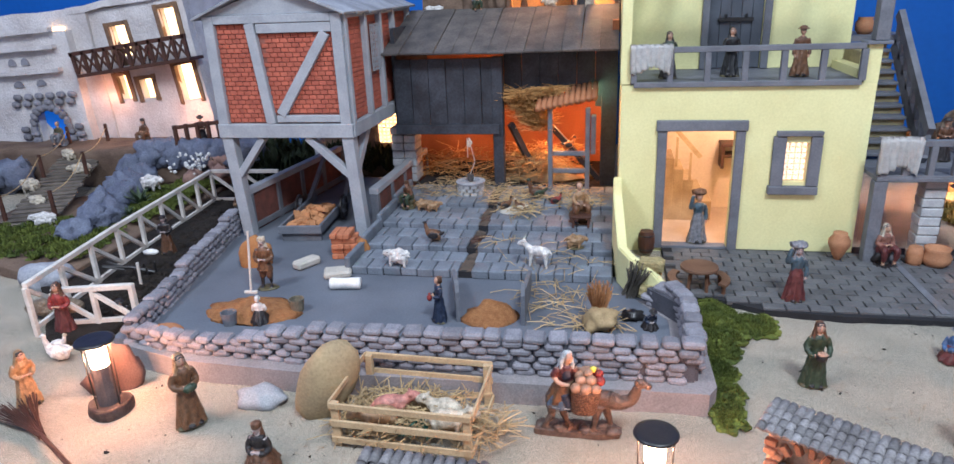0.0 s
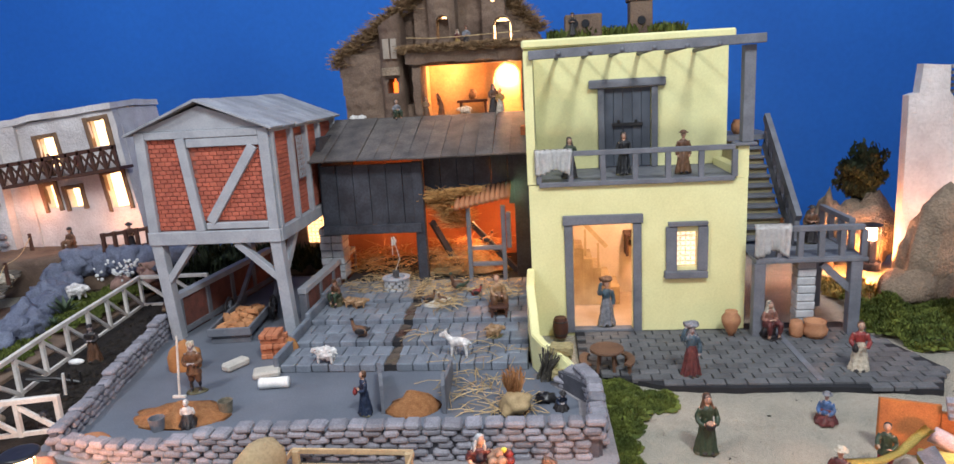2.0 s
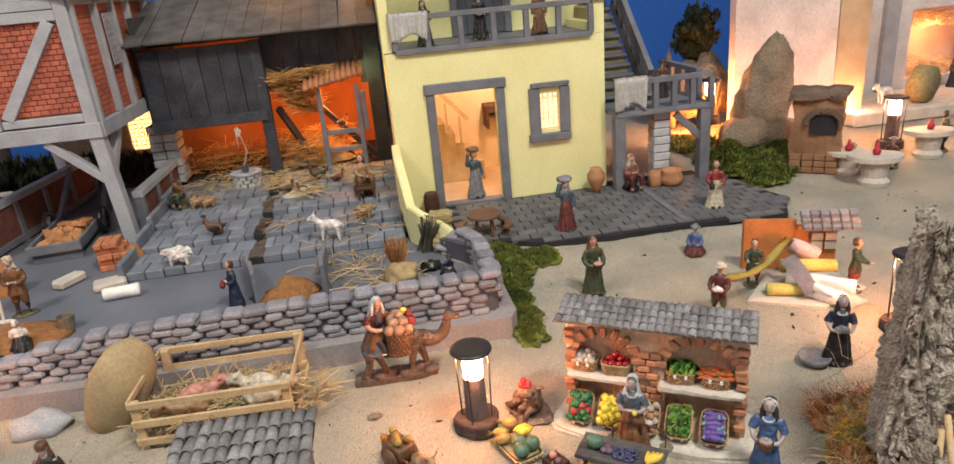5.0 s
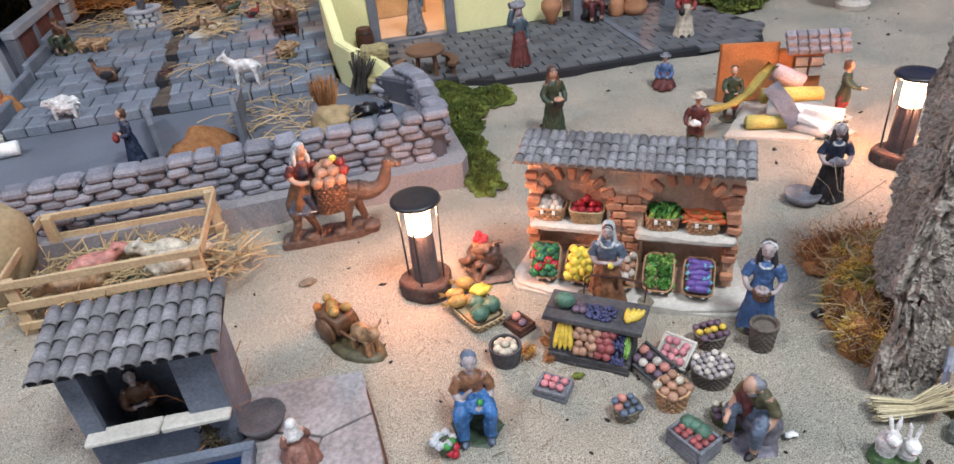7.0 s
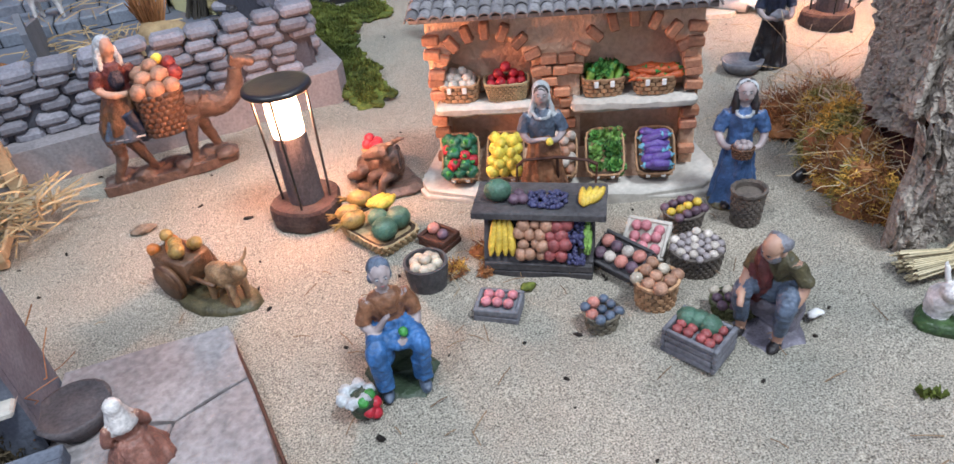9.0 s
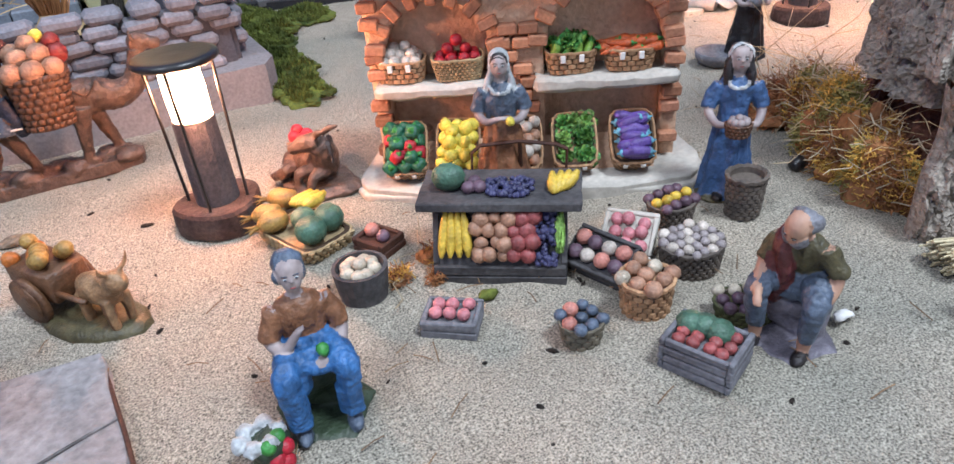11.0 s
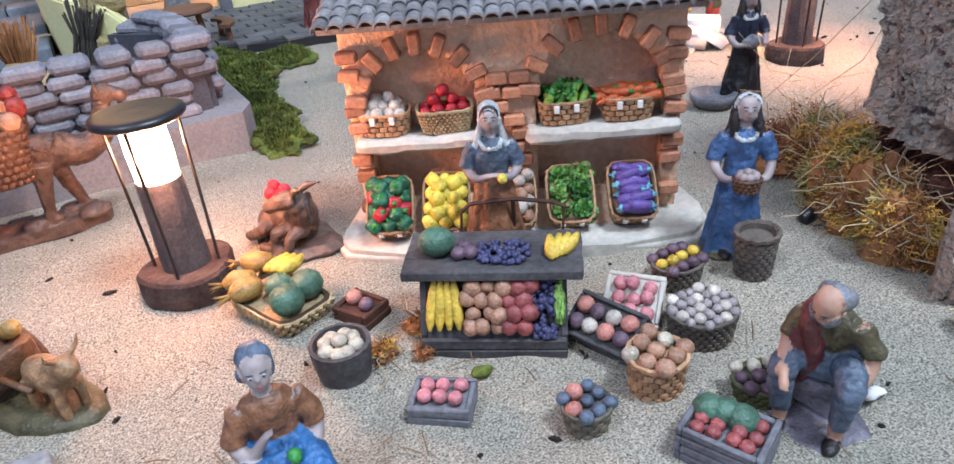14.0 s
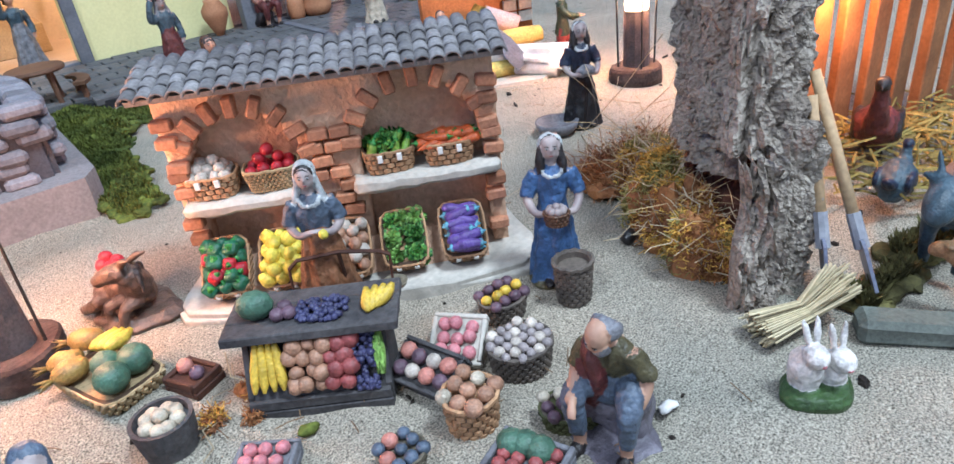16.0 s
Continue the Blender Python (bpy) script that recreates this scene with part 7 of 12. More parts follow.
    if item and item[0] == "apron":
        prism(bm, [(-0.085, 0.10), (0.07, 0.08), (0.05, 0.34), (0.045, 0.55), (-0.045, 0.55), (-0.06, 0.34)], 0.085, 0.125, 5, rot(-4, 0, 0) @ UPRIGHT)
    elif item and item[0] == "bundle":
        ball(bm, V(0.0, -0.160, 0.575), (0.075, 0.05, 0.055), 5, sub=3, lump=0.4, freq=15)
    elif item and item[0] == "load":
        ball(bm, V(0.0, 0.03, 0.995), (0.14, 0.11, 0.065), 5, sub=3, lump=0.4, freq=12)
    bm = fuse(bm, fine)
    drape(bm, 0.0085, 17, (1, 2, 5, 7) if head == "veil" else (1, 2, 4, 5, 7), ph)
    for s in (-1, 1):
        ball(bm, V(0.023 * s, -0.0640, 0.917), (0.0105, 0.0050, 0.0058), 8, sub=2)
        ball(bm, V(0.023 * s, -0.0672, 0.9165), (0.0048, 0.0030, 0.0050), 6, sub=2)
        tube(bm, [V(0.036 * s, -0.058, 0.928), V(0.024 * s, -0.0665, 0.933), V(0.010 * s, -0.066, 0.929)], 0.0020, 5, 6)
    tube(bm, [V(-0.012, -0.0690, 0.8755), V(0, -0.0725, 0.8740), V(0.012, -0.0690, 0.8755)], [0.0022, 0.0042, 0.0022], 6, 9)
    if item and item[0] == "basket":
        n0 = len(bm.faces)
        keep = set(bm.verts)
        weave(bm, 0.13, 0.11, 0.085, 1.25, 14, 4)
        bmesh.ops.transform(bm, matrix=T0 @ T(0, -0.19, 0.49), verts=[v for v in bm.verts if v not in keep])
        mark(bm, n0, 5)
        for k in range(9):
            ball(bm, V(0.042 * math.cos(k * 0.8) * (k > 0), -0.19 + 0.036 * math.sin(k * 0.8) * (k > 0), 0.585 + 0.02 * (k == 0)), 0.026, 3, sub=2)
    elif item and item[0] == "jug":
        lathe(bm, [(0.03, 0.44), (0.055, 0.48), (0.055, 0.54), (0.022, 0.58), (0.03, 0.61)], 18, 5, T0 @ T(-0.10, -0.17, 0))
    elif item and item[0] == "fruit":
        ball(bm, V(0.05, -0.165, 0.600), (0.030, 0.030, 0.032), 5, sub=2, lump=0.2, freq=30)
    bmesh.ops.transform(bm, matrix=Matrix.Scale(h, 4), verts=bm.verts)
    return solid("figurine", bm, mats, T(x, y, z) @ rot(0, 0, turn), label, "figurine", group, smooth=True)


def beast(name, x, y, z, turn, L, label, col, kind="sheep", col2=None, group="", base=None):
    """A four-legged figurine, L long, heading along +x before the turn."""
    bm = bmesh.new()
    mats = [P.get(col) or col, P.get(col2 or col) or col, P["olive"]]
    prop = {"sheep": (0.25, 0.27, 0.20, 0.10, 0.14), "goat": (0.17, 0.20, 0.42, 0.30, 0.13), "pig": (0.22, 0.23, 0.22, 0.18, 0.15), "donkey": (0.16, 0.19, 0.48, 0.32, 0.13), "ox": (0.20, 0.22, 0.36, 0.22, 0.16), "dog": (0.15, 0.18, 0.36, 0.26, 0.12)}[kind]
    bw, bh, leg, neck, hd = prop
    zb = leg + bh * 0.7
    lump = 0.45 if kind == "sheep" else 0.12
    ball(bm, (-0.05, 0, zb), (0.40, bw, bh), 0, sub=3, lump=lump, freq=11 if kind == "sheep" else 4)
    for sx in (-0.30, 0.20):
        for sy in (-1, 1):
            o = 0.05 * (1 if (sx > 0) == (sy > 0) else -1)
            tube(bm, [(sx, sy * bw * 0.55, zb), (sx + o * 0.5, sy * bw * 0.6, leg * 0.55), (sx + o, sy * bw * 0.6, 0.0)], [0.09, 0.055, 0.045], 8, 0)
    hx, hz = 0.30 + neck * 0.75, zb + neck * 0.85
    tube(bm, [(0.22, 0, zb + 0.02), (0.30 + neck * 0.3, 0, zb + neck * 0.5), (hx, 0, hz)], [bh * 0.75, bh * 0.5, hd * 0.85], 10, 0)
    ball(bm, (hx + hd * 0.5, 0, hz - hd * 0.1), (hd * 1.3, hd * 0.72, hd * 0.78), 1, rot(0, 25, 0), sub=3)
    for sy in (-1, 1):
        e = (hx - 0.02, sy * hd * 0.75, hz + hd * 0.6)
        if kind in ("donkey",):
            cyl(bm, (hx, sy * hd * 0.4, hz + hd * 0.4), (hx - 0.04, sy * hd * 0.7, hz + hd * 2.0), 0.035, 0.01, 7, 1)
        elif kind in ("goat", "ox"):
            tube(bm, [(hx, sy * hd * 0.35, hz + hd * 0.6), (hx - 0.06, sy * hd * 0.7, hz + hd * 1.6), (hx - 0.14, sy * hd * 0.9, hz + hd * 1.9)], [0.03, 0.022, 0.006], 6, 1)
            ball(bm, e, (0.05, 0.07, 0.03), 1, sub=1)
        else:
            ball(bm, e, (0.05, 0.06, 0.035), 1, sub=1)
    tube(bm, [(-0.42, 0, zb + 0.05), (-0.50, 0, zb - 0.02), (-0.50, 0, zb - 0.16)], [0.035, 0.028, 0.012], 6, 0)
    bm = fuse(bm, 0.028, 1)
    if kind == "sheep":
        rough_up(bm, 0.030, 14)
    if base:
        lathe(bm, [(0.40, -0.01), (0.42, 0.02), (0.36, 0.05)], 14, 2, None, 0.06, 3, 0.7)
    bmesh.ops.transform(bm, matrix=Matrix.Scale(L, 4), verts=bm.verts)
    return solid(name, bm, mats, T(x, y, z) @ rot(0, 0, turn), label, name.replace("_", " "), group, smooth=True)


def bird(name, x, y, z, turn, L, label, col="brown", col2="dark", upright=0.4):
    bm = bmesh.new()
    ball(bm, (0, 0, 0.34), (0.38, 0.24, 0.26), 0, rot(0, -18, 0), sub=3, lump=0.15, freq=6)
    tube(bm, [(0.26, 0, 0.40), (0.38, 0, 0.55 + 0.2 * upright), (0.40, 0, 0.68 + 0.3 * upright)], [0.15, 0.09, 0.07], 9, 0)
    ball(bm, (0.42, 0, 0.72 + 0.3 * upright), (0.10, 0.08, 0.085), 1, sub=2)
    cyl(bm, (0.50, 0, 0.71 + 0.3 * upright), (0.60, 0, 0.69 + 0.3 * upright), 0.03, 0.0, 6, 1)
    ball(bm, (-0.38, 0, 0.42), (0.22, 0.10, 0.08), 1, rot(0, 35, 0), sub=2)
    for s in (-1, 1):
        ball(bm, (-0.05, 0.21 * s, 0.36), (0.28, 0.05, 0.16), 1, rot(0, 14, 0), sub=2)
        cyl(bm, (0.03, 0.09 * s, 0.16), (0.05, 0.09 * s, 0.0), 0.025, seg=6, idx=1)
    bm = fuse(bm, 0.026, 1)
    rough_up(bm, 0.014, 14)
    bmesh.ops.transform(bm, matrix=Matrix.Scale(L, 4), verts=bm.verts)
    return solid(name, bm, [P.get(col) or col, P.get(col2) or col2], T(x, y, z) @ rot(0, 0, turn), label, name.replace("_", " "), "poultry", smooth=True)


F = figurine
# market
F(0.4255, 0.7960, 0.0055, -30, 0.085, "figurine of a stallholder in grey-blue top and rust skirt", "rust", "slate", "veil", "linen", SKIND, item=("fruit", "lemon"), arms="fold", sleeve="short", extra=(("collar", "linen"),), fine=0.0085, fat=1.08)
F(0.5315, 0.7330, gz(0.5315, 0.733), -38, 0.087, "figurine in a blue dress holding a basket of eggs", "blue", "blue", "band", "dark", SKIND, item=("basket", "brown"), arms="hold", sleeve="short", extra=(("collar", "linen"),), fine=0.0085, fat=0.94)
F(0.4690, 0.6350, gz(0.469, 0.635), -68, 0.086, "seated bald figurine with grey beard and brown tunic", "slate", "olive", "beard", "grey", SKIN, "sit", "stone", arms=("reach", "knee"), lean=20, sleeve="short", extra=(("shawl", "maroon"),), fine=0.0085, nod=26, twist=-22)
F(0.2838, 0.7050, gz(0.2838, 0.705), -8, 0.086, "seated figurine in brown waistcoat and bright blue breeches", "sky", "rust", "hair", "slate", SKIND, "sit", "green", item=("fruit", "leaf"), arms=("chest", "hold"), sleeve="short", shoe="slate", fine=0.0085, extra=(("apron", "sky"), ("stripes", "sky")))
F(0.7130, 0.8860, gz(0.713, 0.886), -30, 0.088, "figurine in dark blue with a white headband", "black", "navy", "band", "dark", SKIND, "stand", "dark", item=("bundle", "grey"), arms="hold", sleeve="short", extra=(("collar", "linen"),), fine=0.0095)
bm = bmesh.new()
ball(bm, (0, 0, 0.0085), (0.0085, 0.0080, 0.0085), 0, sub=3, lump=0.2, freq=200)
for k in range(6):
    a = k * 1.05
    ball(bm, (-0.003 + 0.0075 * math.cos(a), 0.002 + 0.0065 * math.sin(a), 0.0150), (0.0038, 0.0038, 0.0030), 1, sub=2, lump=0.5, freq=400)
bm = fuse(bm, 0.0007, 1)
for x, y, z, r, k in ((0.0010, -0.0060, 0.0075, 0.0040, 2), (0.0048, -0.0040, 0.0100, 0.0038, 2), (0.0040, -0.0070, 0.0055, 0.0034, 2), (-0.0010, -0.0050, 0.0140, 0.0034, 3), (0.0035, -0.0020, 0.0150, 0.0032, 3)):
    ball(bm, (x, y, z), r, k, sub=2, lump=0.15, freq=300)
solid("fruit_sack", bm, [P["green"], P["linen"], P["apple"], P["leaf"]], T(0.2590, 0.6860, gz(0.259, 0.686)) @ Matrix.Scale(0.92, 4), "dark sack with white cloth, red apples and leaves", "sack", smooth=True)
# left foreground
F(-0.296, 0.958, 0, 60, 0.103, "brown robed shepherd figurine standing by the wall", "bronze", "bronze", "veil", "tan", SKIN, item=("bundle", "green"))
F(-0.162, 0.892, 0, 0, 0.088, "dark brown seated figurine wrapped in a shawl", "brown", "dark", "turban", "brown", SKIND, "kneel")
F(-0.550, 0.968, 0, 70, 0.088, "ochre robed figurine bowing beside the path", "tan", "tan", "veil", "tan", SKIN, arms="fold", lean=14)
F(-0.650, 1.155, 0, 10, 0.097, "figurine in a dark red robe by the white fence", "maroon", "red", "veil", "brown", SKIN)
F(-0.583, 1.209, 0, 30, 0.072, "dark crouching figurine at the field's corner", "dark", "dark", "hat", "dark", SKIND, "kneel", lean=20)
F(-0.689, 1.496, 0.012, 10, 0.085, "dark brown farmer figurine standing in the field", "brown", "dark", "turban", "dark", SKIND)
F(-0.630, 1.700, 0.012, -20, 0.085, "figurine in dark clothes with a hen by the fence", "dark", "brown", "turban", "grey", SKIND, item=("bundle", "tan"))
# courtyard
F(-0.363, 1.310, 0.030, 10, 0.098, "brown clad figurine with a pale turban holding a rake", "brown", "bronze", "turban", "cream", SKIND, "legs")
F(-0.313, 1.186, 0.030, 190, 0.066, "kneeling figurine in a white shirt and dark skirt", "dark", "white", "hair", "white", SKIND, "kneel")
F(-0.026, 1.221, 0.030, -60, 0.076, "figurine in a dark dress with a red bucket", "navy", "navy", "hair", "brown", SKIN, item=("jug", "red"))
F(0.293, 1.233, 0.030, 20, 0.052, "dark stooping figurine gathering straw", "dark", "navy", "hat", "dark", SKIND, "kneel", lean=25)
# plaza and stable
F(0.170, 1.612, 0.066, 20, 0.100, "seated brown figurine spinning at a small bench", "bronze", "tan", "hair", "brown", SKIN, "sit", "brown", arms="reach")
F(-0.205, 1.680, 0.066, -30, 0.076, "figurine in dark green tending lambs", "green", "brown", "turban", "brown", SKIN, "sit", "olive", lean=10)
# street
F(0.405, 1.652, 0.014, 20, 0.105, "figurine in a long violet-grey dress in the doorway", "grey", "teal", "hair", "brown", SKIN, arms="up", item=("load", "brown"))
F(0.532, 1.396, 0.010, 10, 0.098, "figurine in a red-brown robe carrying a grey load", "maroon", "teal", "veil", "grey", SKIND, item=("load", "grey"), arms="up")
F(0.827, 1.408, 0.010, -15, 0.093, "figurine in red bodice and cream skirt with a jug", "cream", "red", "hair", "brown", SKIN, item=("jug", "dark"), arms="hold")
F(0.724, 1.572, 0.010, 15, 0.096, "figurine in a pink-brown robe seated under the deck", "maroon", "pinkclay", "veil", "cream", SKIN, "sit", "dark")
F(0.503, 1.153, 0, 5, 0.094, "figurine in a dark green dress carrying a tray", "green", "green", "veil", "brown", SKIN, item=("basket", "dark"), arms="hold")
F(0.707, 1.242, 0, -35, 0.072, "crouching figurine in maroon and blue with a hat", "maroon", "blue", "hat", "grey", SKIND, "kneel", item=("bundle", "blue"), arms="hold")
# balcony and deck
F(0.335, 1.70, 0.336, 10, 0.090, "dark robed figurine on the yellow house's balcony", "dark", "green", "veil", "dark", SKIN)
F(0.452, 1.715, 0.336, 5, 0.094, "black robed figurine holding a bundle on the balcony", "black", "black", "veil", "black", SKIN, item=("bundle", "white"), arms="hold")
F(0.575, 1.70, 0.336, 0, 0.092, "brown robed figurine with a flat hat on the balcony", "bronze", "brown", "hat", "brown", SKIN, arms="down")
F(0.845, 1.70, 0.174, 0, 0.082, "dark figurine standing on the timber deck", "dark", "brown", "hat", "dark", SKIN)
F(0.800, 1.74, 0.174, 30, 0.070, "orange robed figurine crouching on the deck", "orange", "orange", "veil", "orange", SKIN, "kneel")
# cloth sellers
F(0.640, 1.032, 0, -40, 0.078, "cloth buyer figurine in red-brown with a straw hat", "olive", "maroon", "hat", "cream", SKIN, "legs", arms="hold", item=("bundle", "white"))
F(0.729, 1.101, 0, -30, 0.074, "cloth seller figurine in green vest and red breeches", "red", "green", "hair", "dark", SKIN, "legs", arms="reach")
F(0.849, 1.043, 0, 40, 0.080, "cloth seller figurine in dark vest and red trousers", "red", "green", "hair", "brown", SKIN, "legs", arms="reach")
# tables on the far right
F(1.292, 1.528, 0, -60, 0.080, "seated white and brown figurine at a stone table", "cream", "brown", "hat", "grey", SKIN, "sit")
F(1.210, 1.540, 0, -20, 0.075, "seated pale figurine beside the oven", "cream", "grey", "hair", "grey", SKIN, "sit")
F(1.470, 1.590, 0, 50, 0.092, "dark clad figurine at the far stone table", "dark", "green", "hair", "dark", SKIN, "legs", arms="reach")
F(1.90, 2.05, 0.035, 0, 0.085, "dark figurine before the lit niche", "dark", "brown", "veil", "brown", SKIN)
F(1.82, 2.05, 0.582, 0, 0.085, "brown figurine with a load on the grey building", "bronze", "brown", "hat", "brown", SKIN, item=("bundle", "tan"))
# cave hill
F(-0.105, HY - 0.042, 0.462, 30, 0.066, "green and brown shepherd figurine sitting on the ledge", "green", "grey", "hair", "grey", SKIN, "sit", "olive")
F(0.152, HY - 0.005, 0.462, 20, 0.082, "dark robed figurine at the cave room's entrance", "dark", "brown", "veil", "dark", SKIN)
F(0.002, HY + 0.05, 0.462, -60, 0.066, "brown figurine bending inside the cave room", "bronze", "brown", "veil", "brown", SKIN, lean=22)
F(0.090, HY - 0.022, 0.636, 10, 0.060, "tiny dark figurine on the hill's upper terrace", "dark", "grey", "hat", "brown", SKIN)
F(0.37, 2.17, 0.66, 0, 0.060, "tiny dark figurine beside the hill keep", "dark", "dark", "hat", "dark", SKIN)
F(0.170, HY - 0.020, 0.462, -20, 0.070, "cream and ochre figurine at the cave room's entrance", "cream", "ochre", "hair", "dark", SKIN)
F(-0.030, HY - 0.012, 0.462, 15, 0.056, "small brown figurine before the cave room", "bronze", "tan", "hair", "dark", SKIN)
F(0.066, HY - 0.018, 0.636, -15, 0.052, "tiny figurine in a yellow skirt on the hill's terrace", "ochre", "maroon", "veil", "cream", SKIN)
F(0.248, HY - 0.030, 0.462, 20, 0.060, "dark figurine beside the cave room", "dark", "brown", "turban", "dark", SKIN, "kneel")
# village
F(-1.215, VY - 0.045, 0.340, 10, 0.070, "brown figurine on the village balcony", "brown", "bronze", "veil", "brown", SKIN)
F(-1.120, VY - 0.045, 0.340, 0, 0.075, "figurine in red and black on the village balcony", "dark", "red", "hair", "brown", SKIN, "legs")
F(-1.150, 2.10, 0.112, -10, 0.095, "bronze figurine seated before the white house", "bronze", "brown", "turban", "dark", SKIN, "sit", "brown")
F(-0.960, 2.10, 0.112, 40, 0.090, "dark bent figurine at the village door", "dark", "brown", "hat", "dark", SKIN, lean=20)
F(-1.43, 2.08, 0.112, 0, 0.090, "grey seated figurine by the stone gateway", "grey", "olive", "hair", "grey", SKIN, "sit", "grey")

# ---- animals ----
beast("goat", 0.107, 1.415, 0.046, 165, 0.052, "white painted goat figurine on the plaza", "white", "goat")
beast("sheep", -0.147, 1.396, 0.046, 170, 0.050, "white woolly sheep figurine on the plaza", "white", "sheep")
beast("sheep", 0.169, 1.487, 0.056, 5, 0.040, "tan sheep figurine lying on straw", "tan", "sheep", base=True)
for x, y, tn in ((-0.170, 1.665, 10), (-0.145, 1.655, 20)):
    beast("lamb", x, y, 0.066, tn, 0.036, "tan lamb figurine beside its shepherd", "tan", "sheep", group="lambs")
bird("hen", -0.104, 1.498, 0.056, 170, 0.042, "dark bronze hen figurine on the plaza", "bronze", "dark", 0.6)
bird("hen", 0.010, 1.672, 0.066, 30, 0.034, "brown hen figurine on a heap of straw", "bronze", "dark")
bird("hen", 0.045, 1.665, 0.066, 160, 0.032, "brown and white hen figurine on straw", "brown", "cream")
bird("rooster", 0.072, 1.74, 0.072, 200, 0.045, "dark rooster figurine by the hen shed", "brown", "green", 1.0)
bird("hen", 0.115, 1.70, 0.072, 20, 0.030, "red-brown hen figurine by the hen shed", "red", "dark")
bird("hen", 0.135, 1.82, 0.165, 20, 0.034, "orange hen figurine on the shed's shelf", "orange", "dark")
for x, y, tn, c, lb in ((-0.031, 0.987, 20, "peach", "pink piglet figurine in the straw pen"), (0.036, 0.987, 170, "cream", "cream pig figurine in the straw pen"), (-0.040, 0.960, 200, "tan", "ginger piglet figurine lying in the straw pen"), (0.047, 0.966, 10, "cream", "pale piglet figurine in the straw pen")):
    beast("pig", x, y, 0.012, tn, 0.056, lb, c, "pig", group="pigs in the pen")
for x, y, zz, tn, lb in ((-1.085, 1.60, 0.02, 190, "white sheep figurine on the moss"), (-1.25, 1.93, 0.055, 200, "cream sheep figurine on the plank road"), (-1.30, 1.80, 0.045, 170, "cream sheep figurine on the plank road"), (-1.36, 2.02, 0.075, 150, "cream sheep figurine at the plank road's end"), (-1.33, 1.68, 0.02, 185, "white sheep figurine near the moss bank"), (-1.22, 1.73, 0.02, 160, "cream sheep figurine below the rocks"), (-0.955, 1.83, 0.05, 0, "small white lamb figurine among the plants")):
    beast("sheep", x, y, zz, tn, 0.062, lb, "white" if "white" in lb else "cream", "sheep", group="flock on the left")
for x, tn in ((-0.245, 10), (-0.225, 170)):
    beast("lamb", x + 0.02, HY - 0.03, 0.462, tn, 0.028, "small white lamb figurine on the hill ledge", "white", "sheep", group="lambs")
beast("lamb", 0.07, HY + 0.03, 0.462, 180, 0.04, "pale lamb figurine lying in the cave room", "cream", "sheep", group="lambs")
beast("goat", 1.60, 1.95, 0.036, 190, 0.06, "white goat figurine on the platform", "white", "goat")
bird("turkey", 0.775, 0.676, 0.004, 200, 0.060, "dark red turkey figurine in the lit bark hut", "maroon", "dark", 0.8)
bird("pigeon", 0.712, 0.636, 0.006, 10, 0.042, "blue-grey pigeon figurine lying by the bark hut", "teal", "navy", 0.0)
beast("calf", 0.670, 0.590, 0.006, 185, 0.070, "dark blue-grey calf figurine lying by the bark hut", "teal", "ox")
beast("dog", 0.631, 0.557, 0.0, 90, 0.045, "ginger dog figurine sitting by the bark hut", "tan", "dog")
# donkey resting beside the lamp
bm = bmesh.new()
lathe(bm, [(0.030, 0), (0.031, 0.003), (0.025, 0.007)], 16, 0, None, 0.10, 4, 0.75)
ball(bm, (-0.004, 0.002, 0.016), (0.021, 0.012, 0.011), 0, sub=3)
ball(bm, (-0.019, 0.000, 0.013), (0.010, 0.012, 0.010), 0, sub=3)
tube(bm, spline([(0.008, 0.0, 0.020), (0.015, -0.003, 0.029), (0.015, -0.008, 0.037)]), [0.0105, 0.010, 0.0095, 0.009, 0.0085, 0.008, 0.0075, 0.007, 0.0065], 10, 0)
tube(bm, spline([(0.016, -0.007, 0.038), (0.009, -0.013, 0.037), (0.001, -0.018, 0.033)], 3), [0.0060, 0.0064, 0.0062, 0.0056, 0.0048, 0.0042, 0.0036], 10, 0)
for s in (-1, 1):
    tube(bm, [(0.016, -0.006 + 0.003 * s, 0.042), (0.021, -0.004 + 0.005 * s, 0.046), (0.026, -0.003 + 0.006 * s, 0.047)], [0.0020, 0.0024, 0.0006], 6, 0)
tube(bm, spline([(0.008, -0.006, 0.017), (0.003, -0.017, 0.016), (0.001, -0.018, 0.006), (-0.010, -0.021, 0.005)], 3), [0.0050, 0.0046, 0.0042, 0.0038, 0.0034, 0.0031, 0.0029, 0.0028, 0.0028, 0.003], 9, 0)
tube(bm, spline([(0.014, -0.004, 0.016), (0.014, -0.015, 0.015), (0.013, -0.018, 0.005)], 3), [0.0050, 0.0044, 0.004, 0.0036, 0.0032, 0.003, 0.0034], 9, 0)
tube(bm, spline([(-0.018, -0.006, 0.013), (-0.013, -0.016, 0.013), (-0.025, -0.018, 0.007)], 3), [0.006, 0.0055, 0.005, 0.0045, 0.004, 0.0036, 0.0032], 9, 0)
ball(bm, (-0.010, 0.002, 0.026), (0.012, 0.010, 0.006), 2, sub=3, lump=0.4, freq=300)
